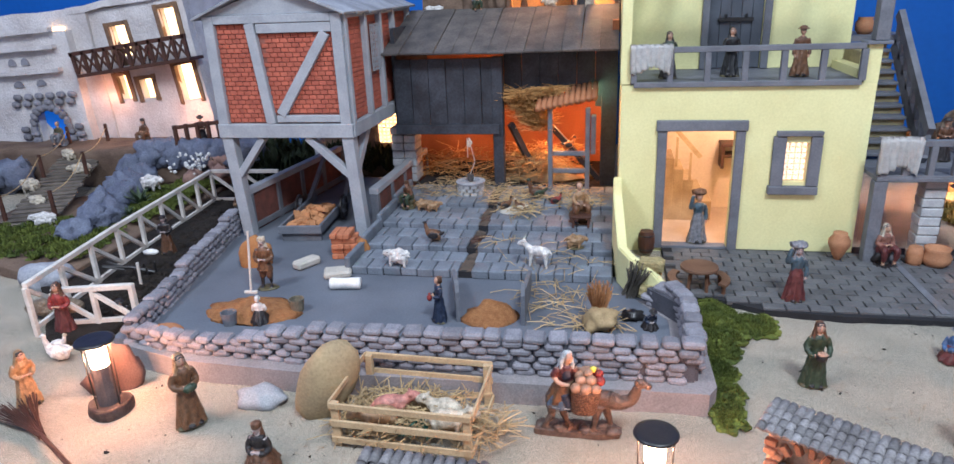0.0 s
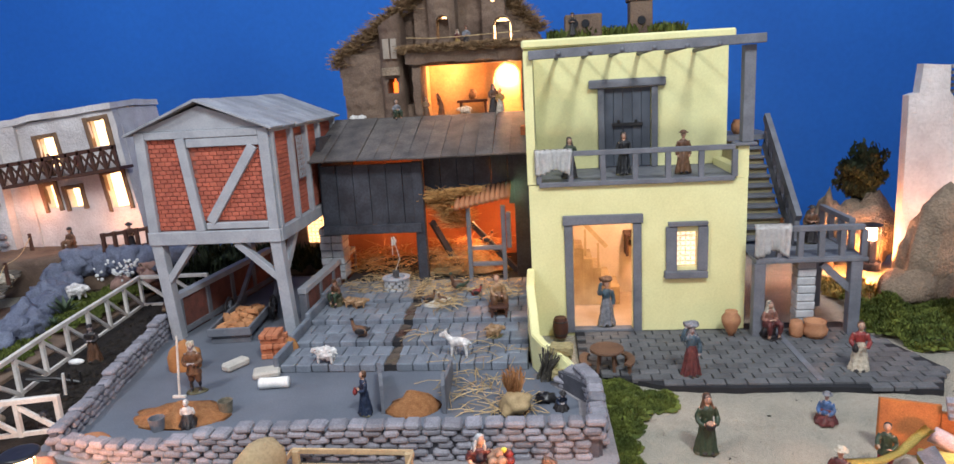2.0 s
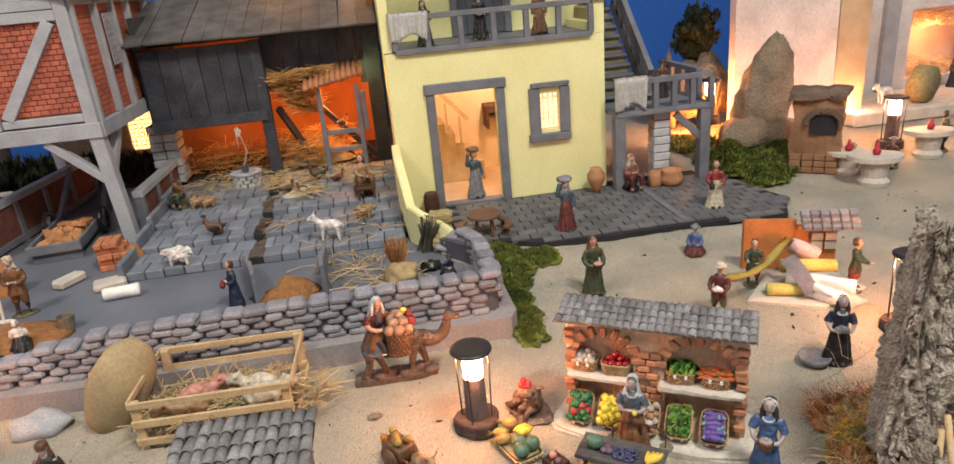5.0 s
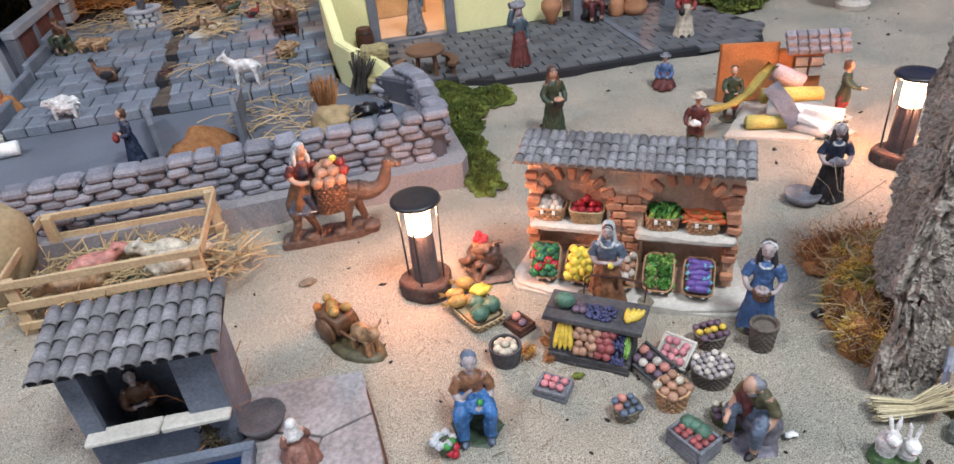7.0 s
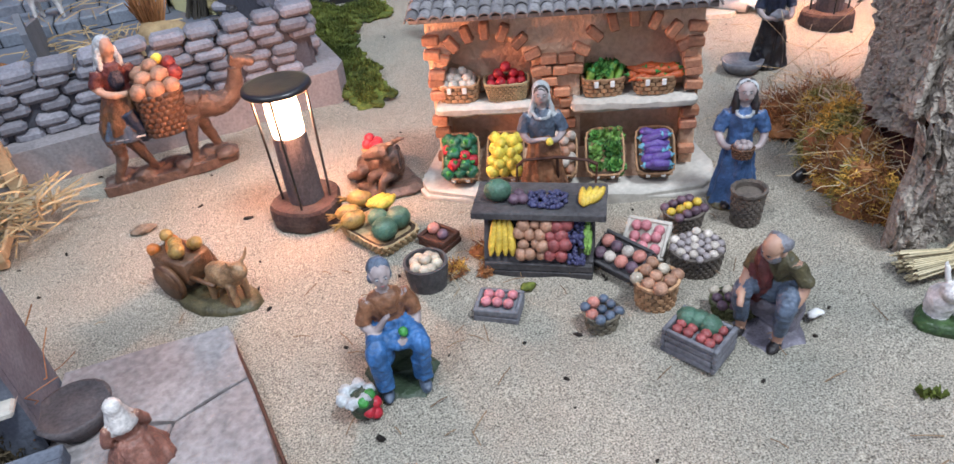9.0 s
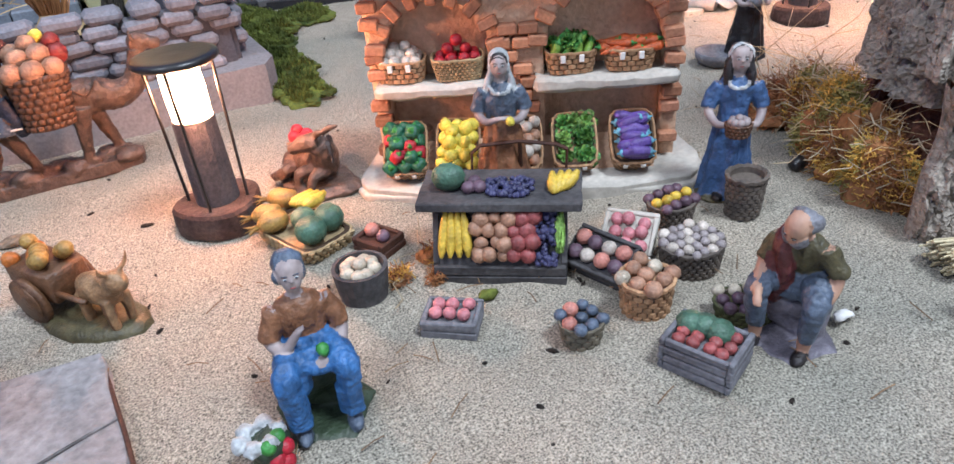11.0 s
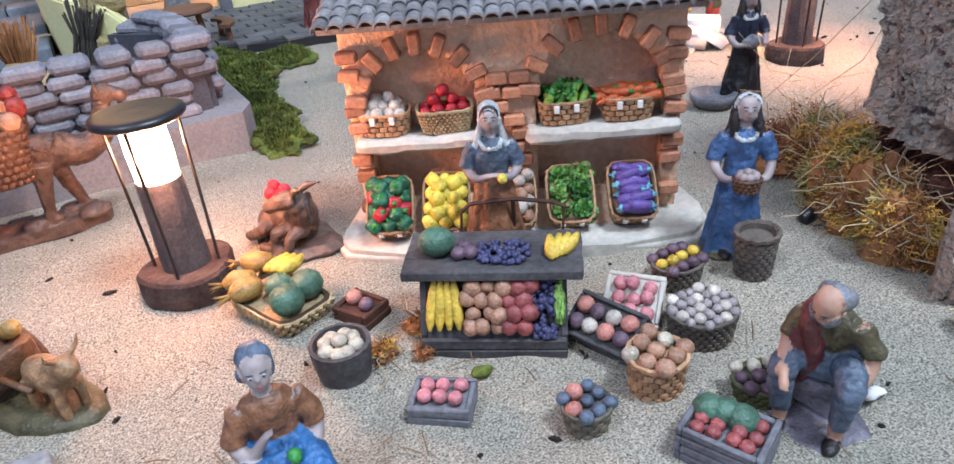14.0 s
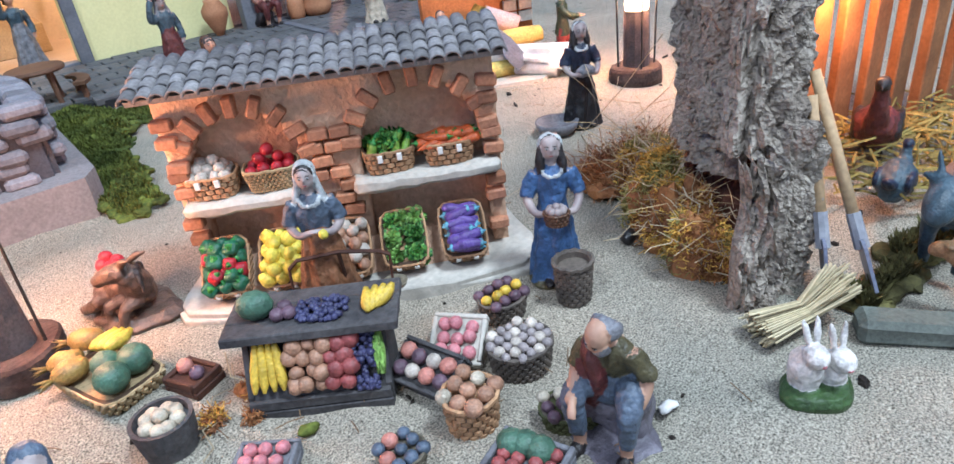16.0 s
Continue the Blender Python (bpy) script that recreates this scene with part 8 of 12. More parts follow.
for k in range(9):
    tube(bm, [(0.010, 0.002, 0.030), (0.014 + 0.001 * k, 0.004 - 0.001 * k, 0.036 + 0.0008 * (k % 3)), (0.018 + 0.0012 * k, 0.002 - 0.0012 * k, 0.034 - 0.001 * k)], [0.002, 0.0018, 0.0008], 5, 3)
bm = fuse(bm, 0.00075, 1)
rough_up(bm, 0.0005, 300)
for k in range(5):
    ball(bm, (-0.012 + 0.0055 * math.cos(k * 1.4), 0.001 + 0.004 * math.sin(k * 1.4), 0.0325 + 0.0025 * (k == 2)), 0.0042, 1, sub=2)
solid("donkey_figurine", bm, [P["clay"], P["apple"], P["tan"], P["dark"]], T(0.3430, 0.8880, gz(0.343, 0.888)) @ rot(0, 0, -68) @ Matrix.Scale(0.95, 4), "clay-brown resting donkey figurine laden with fruit", "donkey", smooth=True)
# ox cart
bm = bmesh.new()
lathe(bm, [(0.030, -0.001), (0.031, 0.002), (0.026, 0.005)], 14, 3, T(0.006, 0, 0), 0.06, 3, 0.5)
box(bm, -0.026, 0.002, -0.009, 0.009, 0.012, 0.026, 0.001, idx=0)
for s in (-1, 1):
    cyl(bm, (-0.012, 0.010 * s, 0.0125), (-0.012, 0.0125 * s, 0.0125), 0.011, seg=18, idx=0)
    cyl(bm, (-0.012, 0.0126 * s, 0.0125), (-0.012, 0.0132 * s, 0.0125), 0.0085, seg=18, idx=4)
    cyl(bm, (0.0, 0.007 * s, 0.017), (0.022, 0.008 * s, 0.019), 0.0013, seg=6, idx=0)
for k in range(14):
    ball(bm, (-0.024 + 0.024 * ((k * 0.37) % 1), -0.006 + 0.012 * ((k * 0.61) % 1), 0.027 + 0.002 * (k % 3)), 0.0036, 1 if k % 3 else 2, sub=2)
cart_bm, bm = bm, bmesh.new()
ball(bm, (0.020, 0, 0.020), (0.012, 0.0065, 0.007), 5, sub=3)
ball(bm, (0.034, 0, 0.027), (0.0055, 0.0042, 0.005), 5, sub=2)
tube(bm, [(0.026, 0, 0.022), (0.033, 0, 0.026)], [0.006, 0.004], 8, 5)
for sx in (0.012, 0.028):
    for s in (-1, 1):
        cyl(bm, (sx, 0.004 * s, 0.018), (sx, 0.004 * s, 0.004), 0.0026, 0.002, 7, 5)
for s in (-1, 1):
    tube(bm, [(0.034, 0.003 * s, 0.031), (0.035, 0.006 * s, 0.034), (0.036, 0.0065 * s, 0.038)], [0.0012, 0.0010, 0.0005], 6, 5)
bm = fuse(bm, 0.0008, 1)
ox_me = bpy.data.meshes.new("ox_tmp")
bm.to_mesh(ox_me)
bm.free()
bm = cart_bm
bm.from_mesh(ox_me)
bpy.data.meshes.remove(ox_me)
rough_up(bm, 0.0005, 200)
solid("ox_cart_figurine", bm, [P["bronze"], P["ochre"], P["orange"], P["olive"], P["brown"], P["tan"]], T(0.2010, 0.8300, gz(0.201, 0.83)) @ rot(0, 0, -56) @ Matrix.Scale(1.16, 4), "small brown cart figurine with fruit drawn by an ox", "cart", smooth=True)
# laden camel with a rider
bm = bmesh.new()
prism(bm, [(-0.053, -0.011), (-0.020, -0.014), (0.030, -0.013), (0.050, -0.008), (0.053, 0.004), (0.040, 0.012), (-0.010, 0.014), (-0.048, 0.012)], -0.001, 0.008, 0)
for k in range(9):
    ball(bm, (-0.042 + 0.0105 * k, 0.006 * math.sin(k * 2.1), 0.008), (0.010, 0.009, 0.0035 + 0.0015 * (k % 3)), 0, sub=2, lump=0.5, freq=120)
ball(bm, (0.000, 0, 0.054), (0.036, 0.0115, 0.0125), 1, sub=3)
ball(bm, (-0.030, 0, 0.050), (0.013, 0.0115, 0.0130), 1, sub=3)
ball(bm, (0.026, 0, 0.052), (0.013, 0.0105, 0.0120), 1, sub=3)
for leg in (((-0.034, -0.007, 0.046), (-0.0335, -0.008, 0.028), (-0.0405, -0.008, 0.0115)), ((-0.030, 0.006, 0.046), (-0.0205, 0.004, 0.028), (-0.0125, 0.000, 0.0115)), ((0.021, -0.007, 0.048), (0.0195, -0.008, 0.029), (0.0185, -0.008, 0.0115)), ((0.026, 0.006, 0.048), (0.0330, 0.005, 0.029), (0.0400, 0.003, 0.0115))):
    c = spline(leg, 3)
    tube(bm, c, [0.0078, 0.0064, 0.0050, 0.0046, 0.0040, 0.0034, 0.0032][:len(c)] + [0.0032] * max(0, len(c) - 7), 10, 1)
    ball(bm, Vector(leg[2]) + Vector((0.002, 0, -0.001)), (0.0052, 0.0038, 0.0030), 1, sub=2)
neck = spline([(0.030, 0, 0.053), (0.046, 0, 0.049), (0.0575, -0.001, 0.056), (0.0615, -0.002, 0.070), (0.0620, -0.002, 0.076)], 4)
tube(bm, neck, [0.0110 - 0.0056 * min(1.0, 1.3 * i / len(neck)) for i in range(len(neck))], 12, 1)
ball(bm, (0.0650, -0.0025, 0.0800), (0.0078, 0.0056, 0.0056), 1, rot(0, 14, -12), sub=3)
ball(bm, (0.0722, -0.0040, 0.0785), (0.0056, 0.0042, 0.0038), 1, rot(0, 16, -12), sub=3)
for s in (-1, 1):
    ball(bm, (0.0605, -0.002 + 0.0052 * s, 0.0848), (0.0016, 0.0012, 0.0028), 1, rot(0, -25, 0), sub=2)
    tube(bm, [(-0.020, 0.011 * s, 0.064), (-0.014, 0.0135 * s, 0.050), (-0.012, 0.0125 * s, 0.040)], [0.0060, 0.0050, 0.0036], 10, 8)
bm2 = bmesh.new()
skirt(bm2, [(0.0185, 0.050), (0.0178, 0.057), (0.0150, 0.068), (0.0110, 0.078)], 4, 0.10, 9, 0.85, 0.4, 36)
skirt(bm2, [(0.0200, 0.043), (0.0195, 0.050), (0.0165, 0.060)], 9, 0.08, 8, 0.80, 1.4, 36)
lathe(bm2, [(0.0088, 0.076), (0.0086, 0.084), (0.0104, 0.093), (0.0085, 0.0985), (0.004, 0.101)], 22, 5, None, 0.03, 5, 0.72)
ball(bm2, (0.0005, -0.0064, 0.0880), (0.0052, 0.0026, 0.0075), 8, sub=3)
tube(bm2, [(0, 0, 0.099), (0.0004, -0.001, 0.105)], [0.0036, 0.0032], 10, 6)
ball(bm2, (0.0008, -0.0014, 0.1105), (0.0048, 0.0056, 0.0064), 6, sub=3)
ball(bm2, (-0.0005, 0.0018, 0.1120), (0.0062, 0.0060, 0.0066), 7, sub=3)
lathe(bm2, [(0.0098, 0.088), (0.0086, 0.097), (0.0066, 0.106), (0.0056, 0.112)], 20, 7, T(-0.0015, 0.0042, 0), 0.07, 6, 0.62)
for s in (-1, 1):
    tube(bm2, spline([(0.0056 * s, -0.002, 0.1105), (0.0062 * s, -0.0026, 0.104), (0.0072 * s, -0.0036, 0.097)], 3), [0.0013, 0.0015, 0.0017, 0.0019, 0.0019, 0.0017, 0.0013], 8, 7)
    arm = spline([(0.0098 * s, 0, 0.0950), (0.0135 * s, -0.003, 0.0850), (0.0100 * s + 0.003, -0.011, 0.0800), (0.0040 * s + 0.008, -0.0145, 0.0790)], 4)
    tube(bm2, arm, [0.0037 - 0.0015 * i / len(arm) for i in range(len(arm))], 10, 6)
    tube(bm2, arm[:5], 0.0043, 12, 5)
bmesh.ops.transform(bm2, matrix=T(-0.022, -0.001, 0) @ rot(0, 0, 10), verts=bm2.verts)
rider_me = bpy.data.meshes.new("rider_tmp")
bm2.to_mesh(rider_me)
bm2.free()
bm.from_mesh(rider_me)
bpy.data.meshes.remove(rider_me)
bm = fuse(bm, 0.0008, 1)
drape(bm, 0.0005, 170, (1, 4, 5, 7, 9))
rough_up(bm, 0.0004, 330)
tube(bm, [(0.021 + 0.013 * k / 6, -0.0122 + 0.0006 * k, 0.060 - 0.0060 * math.sin(k / 6 * 3.14) + 0.003 * k / 6) for k in range(7)], 0.0007, 6, 2)
tube(bm, [(0.036, 0.0085 * math.cos(a), 0.0515 + 0.0105 * math.sin(a)) for a in [k * 0.5236 for k in range(13)]], 0.0008, 6, 2)
tube(bm, [(-0.038, -0.0125, 0.0455), (-0.024, -0.0168, 0.0458), (-0.012, -0.0172, 0.0460)], 0.0008, 6, 7)
for s in (-1, 1):
    wv = bmesh.new()
    weave(wv, 0.028, 0.017, 0.034, 1.22, 16, 8)
    bmesh.ops.transform(wv, matrix=T(0.004, 0.0165 * s, 0.0425), verts=wv.verts)
    wm = bpy.data.meshes.new("weave_tmp")
    wv.to_mesh(wm)
    wv.free()
    n0 = len(bm.faces)
    bm.from_mesh(wm)
    mark(bm, n0, 2)
    bpy.data.meshes.remove(wm)
for x, y, z, r, k in ((-0.008, -0.019, 0.079, 0.0066, 10), (0.003, -0.021, 0.079, 0.0070, 10), (0.014, -0.019, 0.079, 0.0064, 10), (-0.003, -0.012, 0.085, 0.0068, 10), (0.008, -0.012, 0.086, 0.0068, 10), (0.018, -0.009, 0.084, 0.0064, 3), (0.016, -0.002, 0.090, 0.0056, 3), (0.003, -0.004, 0.091, 0.0060, 10), (0.009, 0.001, 0.094, 0.0042, 11), (-0.006, -0.003, 0.087, 0.0064, 10), (0.012, 0.008, 0.083, 0.0068, 3), (0.000, 0.010, 0.083, 0.0070, 10), (0.014, 0.018, 0.079, 0.0064, 10), (0.002, 0.020, 0.079, 0.0066, 10), (-0.008, 0.018, 0.079, 0.0064, 10)):
    ball(bm, (x, y, z), r, k, sub=2, lump=0.15, freq=200)
for v in bm.verts:
    up = max(0.0, v.co.z - 0.010)
    v.co += Vector((0.10 * up, -0.20 * up, 0.05 * up))
solid("camel_figurine", bm, [P["clay"], P["clay"], P["brown"], P["red"], P["bronze"], P["maroon"], SKIN, P["linen"], P["navy"], P["slate"], P["egg"], P["lemon"]], T(0.1985, 1.0070, 0), "bronze camel figurine with rider, baskets and fruit", "camel", smooth=True)
# white rabbits
bm = bmesh.new()
lathe(bm, [(0.019, -0.001), (0.020, 0.004), (0.017, 0.008)], 14, 1, None, 0.06, 4, 0.8)
for x, hgt, tw in ((-0.006, 0.030, 10), (0.009, 0.024, -15)):
    ball(bm, (x, 0.003, hgt * 0.55), (0.0085, 0.009, hgt * 0.5), 0, sub=3, lump=0.15, freq=120)
    ball(bm, (x, -0.004, hgt), (0.0065, 0.0078, 0.0068), 0, sub=2)
    for s in (-1, 1):
        ball(bm, (x + 0.003 * s, 0.002, hgt + 0.011), (0.0020, 0.0016, 0.0085), 0, rot(-18, 8 * s, tw), sub=2)
    ball(bm, (x, -0.0115, hgt - 0.001), (0.0016, 0.0012, 0.0010), 2, sub=1)
bm = fuse(bm, 0.0008, 1)
rough_up(bm, 0.0006, 260)
solid("rabbit_figurine", bm, [P["white"], P["moss"], P["rose"]], T(0.5400, 0.5890, gz(0.54, 0.589)) @ rot(0, 0, -30) @ Matrix.Scale(0.80, 4), "two white rabbits figurine on a green base", "rabbit", smooth=True)
# ---- straw and heaps ----
def straw(bm, spots, count, L=0.03, r=0.0006, lift=0.004, rn=random, idx=0, steep=0.25):
    """Loose stalks over round spots (x, y, z, radius)."""
    for _ in range(count):
        x, y, z, R = rn.choice(spots)
        a, d = rn.uniform(0, 6.283), R * math.sqrt(rn.random())
        p = Vector((x + d * math.cos(a), y + d * math.sin(a), z + rn.uniform(0.0005, lift)))
        b = rn.uniform(0, 6.283)
        v = Vector((math.cos(b), math.sin(b), rn.uniform(-0.04, steep))) * L * rn.uniform(0.4, 1.2)
        s = Vector((-v.y, v.x, 0)).normalized() * r
        u = Vector((0, 0, r))
        mid = p + v * 0.5 + Vector((0, 0, rn.uniform(0, 0.1) * L))
        rings = [[bm.verts.new(c + o) for o in (s, u * 1.4, -s)] for c in (p, mid, p + v)]
        for A, B in zip(rings, rings[1:]):
            for k in range(3):
                bm.faces.new((A[k], A[(k + 1) % 3], B[(k + 1) % 3], B[k])).material_index = idx


def strewn(name, spots, count, label, m=None, **k):
    bm = bmesh.new()
    straw(bm, spots, count, rn=random.Random(hash_of(label)), **k)
    return solid(name, bm, m or STRAW, Matrix(), label, "straw", kind="stuff")


def heap(name, x, y, z, rx, ry, h, label, cat, m, lump=0.25, freq=40, n=20):
    bm = bmesh.new()
    prof = [(1.0, 0.0), (0.86, 0.16), (0.68, 0.40), (0.46, 0.68), (0.22, 0.92), (0.05, 1.0)]
    lathe(bm, prof, n)
    for v in bm.verts:
        v.co = Vector((v.co.x * rx, v.co.y * ry, v.co.z * h))
        v.co += noise.noise_vector(v.co * freq + Vector((x, y, 0)) * 9) * h * lump
    return solid(name, bm, m, T(x, y, z - 0.001), label, cat, smooth=True)


def rock(name, x, y, z, r, label, m, turn=0, lump=0.35, freq=None, cat="rock", sub=3, kind="", group=""):
    bm = bmesh.new()
    R = max(r)
    v = bmesh.ops.create_icosphere(bm, subdivisions=sub, radius=1)["verts"]
    f = freq or 1.3
    off = Vector((hash_of(label) % 37, x * 10, y * 10))
    for q in v:
        k = 1 + lump * noise.noise(q.co * f + off) + 0.35 * lump * noise.noise(q.co * f * 3 + off)
        q.co = Vector((q.co.x * r[0] * k, q.co.y * r[1] * k, q.co.z * r[2] * k))
    return solid(name, bm, m, T(x, y, z) @ rot(0, 0, turn), label, cat, group, kind, True)


# ---- pig pen crate ----
pen = thing("pig_pen", T(-0.004, 0.997, 0) @ rot(0, 0, -2), "pale pine slatted pen filled with straw", "pen")
PW, PD, PH = 0.163, 0.112, 0.060
for sx in (-1, 1):
    for sy in (-1, 1):
        bm = bmesh.new()
        box(bm, sx * PW / 2 - 0.005, sx * PW / 2 + 0.005, sy * PD / 2 - 0.0035, sy * PD / 2 + 0.0035, -0.001, PH, 0.0008)
        part("corner_post", bm, PINE, pen)
for sy in (-1, 1):
    for z in (0.006, 0.029, 0.053):
        bm = bmesh.new()
        y = sy * (PD / 2 + 0.005)
        box(bm, -PW / 2 - 0.006, PW / 2 + 0.006, y - 0.0015, y + 0.0015, z, z + 0.0085, 0.0006, wob=0.0006)
        part("slat", bm, PINE, pen)
for sx in (-1, 1):
    for z in (0.006, 0.053):
        bm = bmesh.new()
        x = sx * (PW / 2 + 0.0065)
        box(bm, x - 0.0015, x + 0.0015, -PD / 2 - 0.003, PD / 2 + 0.003, z, z + 0.0085, 0.0006, wob=0.0006)
        part("slat", bm, PINE, pen)
strewn("drain_litter", [(-0.027, 1.72, 0.066, 0.016), (-0.023, 1.62, 0.058, 0.014), (-0.022, 1.53, 0.050, 0.014), (-0.019, 1.44, 0.036, 0.014)], 240, "brown straw litter lying in the plaza drain", m=BROWNWOOD, L=0.022, r=0.0008, lift=0.004, steep=0.1)
strewn("pen_straw", [(-0.06 + 0.03 * k, 0.985 + 0.018 * (k % 2), 0.004, 0.045) for k in range(4)], 760, "loose dry straw heaped inside the pig pen", L=0.040, r=0.0007, lift=0.022, steep=0.4)
strewn("pen_straw", [(0.086, 0.969, 0.003, 0.035), (0.094, 0.988, 0.003, 0.03)], 110, "loose dry straw spilling out of the pig pen", L=0.035, r=0.0007, lift=0.02, steep=0.5)
bm = bmesh.new()
straw(bm, [(0.003, 0.977, 0.006, 0.022)], 150, L=0.016, r=0.0008, lift=0.012, rn=random.Random(3))
solid("green_fodder", bm, mat("fodder", (0.06, 0.20, 0.15), 0.8, (0.03, 0.12, 0.09), 60), Matrix(), "heap of blue-green fodder in the pig pen", "fodder", kind="stuff")
# stones
boulder = rock("boulder", -0.123, 1.008, 0.046, (0.036, 0.026, 0.060), "large smooth ochre river boulder leaning on the wall", ROCK, 20, 0.14)
boulder.matrix_basis = boulder.matrix_basis @ rot(0, 26, 0)
rock("pale_stone", -0.226, 1.016, 0.006, (0.036, 0.022, 0.017), "pale grey flat stone on the sand", mat("pale_grey_stone", (0.33, 0.33, 0.34), 0.85, (0.24, 0.24, 0.26), 30, 0.8), 5, 0.35, 1.8)
rock("red_stone", -0.452, 1.019, 0.006, (0.036, 0.014, 0.050), "reddish brown slanted stone behind the lamp", mat("red_rock", (0.15, 0.085, 0.07), 0.85, (0.10, 0.055, 0.045), 30, 0.9), 30, 0.7)
rock("pebble", 0.168, 0.929, 0.001, (0.009, 0.006, 0.003), "small brown pebble on the sand", ROCKTAN, 10, 0.3, cat="pebble", sub=2)
rock("pebble", 0.5875, 0.7285, 0.002, (0.0065, 0.0045, 0.005), "small black pebble on the sand", BLACK, 10, 0.3, cat="pebble", sub=2)
bird("swan", -0.598, 1.080, 0, 190, 0.045, "white swan figurine by the fence", "white", "white", 0.8)
bird("duck", -0.624, 1.104, 0, 20, 0.035, "white duck figurine by the fence", "white", "cream", 0.3)
rock("field_stone", -0.852, 1.339, 0.02, (0.05, 0.035, 0.03), "pale rounded stone at the fence", ROCKGREY, 10, 0.3)
rock("field_stone", -0.724, 1.215, 0.02, (0.055, 0.018, 0.018), "tan log-shaped stone beside the fence", ROCKTAN, 10, 0.2)
rock("garden_stone", -0.445, 1.131, 0.034, (0.028, 0.012, 0.014), "orange rounded stone behind the wall", TERRA, 10, 0.2)
# broom and bundle on the left
broom = thing("twig_broom", T(-0.461, 0.893, 0.004) @ rot(0, 0, 150), "dark twig broom lying on the sand", "broom")
bm = bmesh.new()
rn = random.Random(8)
for k in range(60):
    a = rn.uniform(-0.2, 0.2)
    tube(bm, [(0, rn.uniform(-0.004, 0.004), 0.004 + rn.uniform(0, 0.006)), (0.04, a * 0.05, 0.006 + rn.uniform(0, 0.008)), (0.10, a * 0.14, 0.004 + rn.uniform(0, 0.016))], 0.0008, 4)
part("twigs", bm, BROWNWOOD, broom)
bm = bmesh.new()
tube(bm, [(-0.10, 0, 0.005), (0.02, 0, 0.008)], 0.003, 7)
part("handle", bm, BROWNWOOD, broom)

# ---- courtyard things ----
cart = thing("hand_cart", T(-0.405, 1.545, 0.030) @ rot(0, 0, 96), "dark grey wooden hand cart loaded with small clay bricks", "cart")
CL, CW = 0.24, 0.085
bm = bmesh.new()
box(bm, 0, CL, -CW / 2, CW / 2, 0.012, 0.018, 0.001)
part("bed", bm, GREYWOOD, cart)
for sy in (-1, 1):
    bm = bmesh.new()
    box(bm, -0.004, CL, sy * CW / 2 - 0.003, sy * CW / 2 + 0.003, 0.0185, 0.036, 0.001)
    part("side_board", bm, GREYWOOD, cart)
    wheel = bmesh.new()
    y = sy * (CW / 2 + 0.009)
    tube(wheel, [(0.15 + 0.026 * math.cos(a), y, 0.0285 + 0.026 * math.sin(a)) for a in [k * math.pi / 9 for k in range(19)]], 0.0035, 6)
    wh = part("wheel", wheel, BLACK, cart)
    for k in range(4):
        bm = bmesh.new()
        a = k * math.pi / 4
        cyl(bm, (0.15 + 0.025 * math.cos(a), y, 0.0285 + 0.025 * math.sin(a)), (0.15 - 0.025 * math.cos(a), y, 0.0285 - 0.025 * math.sin(a)), 0.0018, seg=6)
        part("spoke", bm, GREYWOOD, wh)
    bm = bmesh.new()
    beam(bm, (CL * 0.8, sy * CW / 2, 0.03), (CL + 0.09, sy * CW / 2 * 0.9, 0.105), 0.009, 0.010)
    part("shaft", bm, GREYWOOD, cart)
bm = bmesh.new()
box(bm, -0.008, -0.002, -CW / 2 - 0.004, CW / 2 + 0.004, 0.0185, 0.036, 0.001)
box(bm, 0.0, 0.012, -CW / 2, CW / 2, 0.0, 0.0115, 0.001)
part("front_board", bm, GREYWOOD, cart)
clayb = flat_brick(0.026, 0.013, 0.010, "clay_brick", mat("clay_brick", (0.50, 0.23, 0.10), 0.85, (0.40, 0.18, 0.08), 60, 0.4, spread=0.12), 0.1)
CM = T(-0.405, 1.545, 0.030) @ rot(0, 0, 96)
rn = random.Random(4)
for k in range(44):
    u = rn.uniform(0.012, 0.15)
    m = CM @ T(u, rn.uniform(-0.032, 0.032), 0.025 + rn.uniform(0, 0.022) * (1 - abs(u - 0.08) / 0.09)) @ rot(rn.uniform(-25, 25), rn.uniform(-20, 20), rn.uniform(0, 180))
    b = new("clay_brick", clayb)
    b.matrix_basis = m
    tagged(b, "small orange clay brick loaded on the hand cart", "brick", "bricks on the cart")
st2 = flat_brick(0.024, 0.0125, 0.010, "clay_brick", mat("stack_brick", (0.46, 0.17, 0.085), 0.85, (0.36, 0.13, 0.065), 60, 0.4, spread=0.12), 0.1)
for L in range(5):
    for k in range(4 if L < 4 else 3):
        b = new("clay_brick", st2)
        if L % 2:
            m = T(-0.0125 + 0.025 * (k % 2), -0.0065 * 2 + 0.026 * (k // 2), 0)
        else:
            m = T(-0.018 + 0.013 * k, 0, 0) @ rot(0, 0, 90)
            m = m @ Matrix.Diagonal((2.1, 1, 1, 1))
        b.matrix_basis = T(-0.279, 1.478, 0.0352 + 0.0102 * L) @ rot(0, 0, 8 + rn.uniform(-4, 4)) @ m
        tagged(b, "orange clay brick in a neat stack", "brick", "stack of bricks")
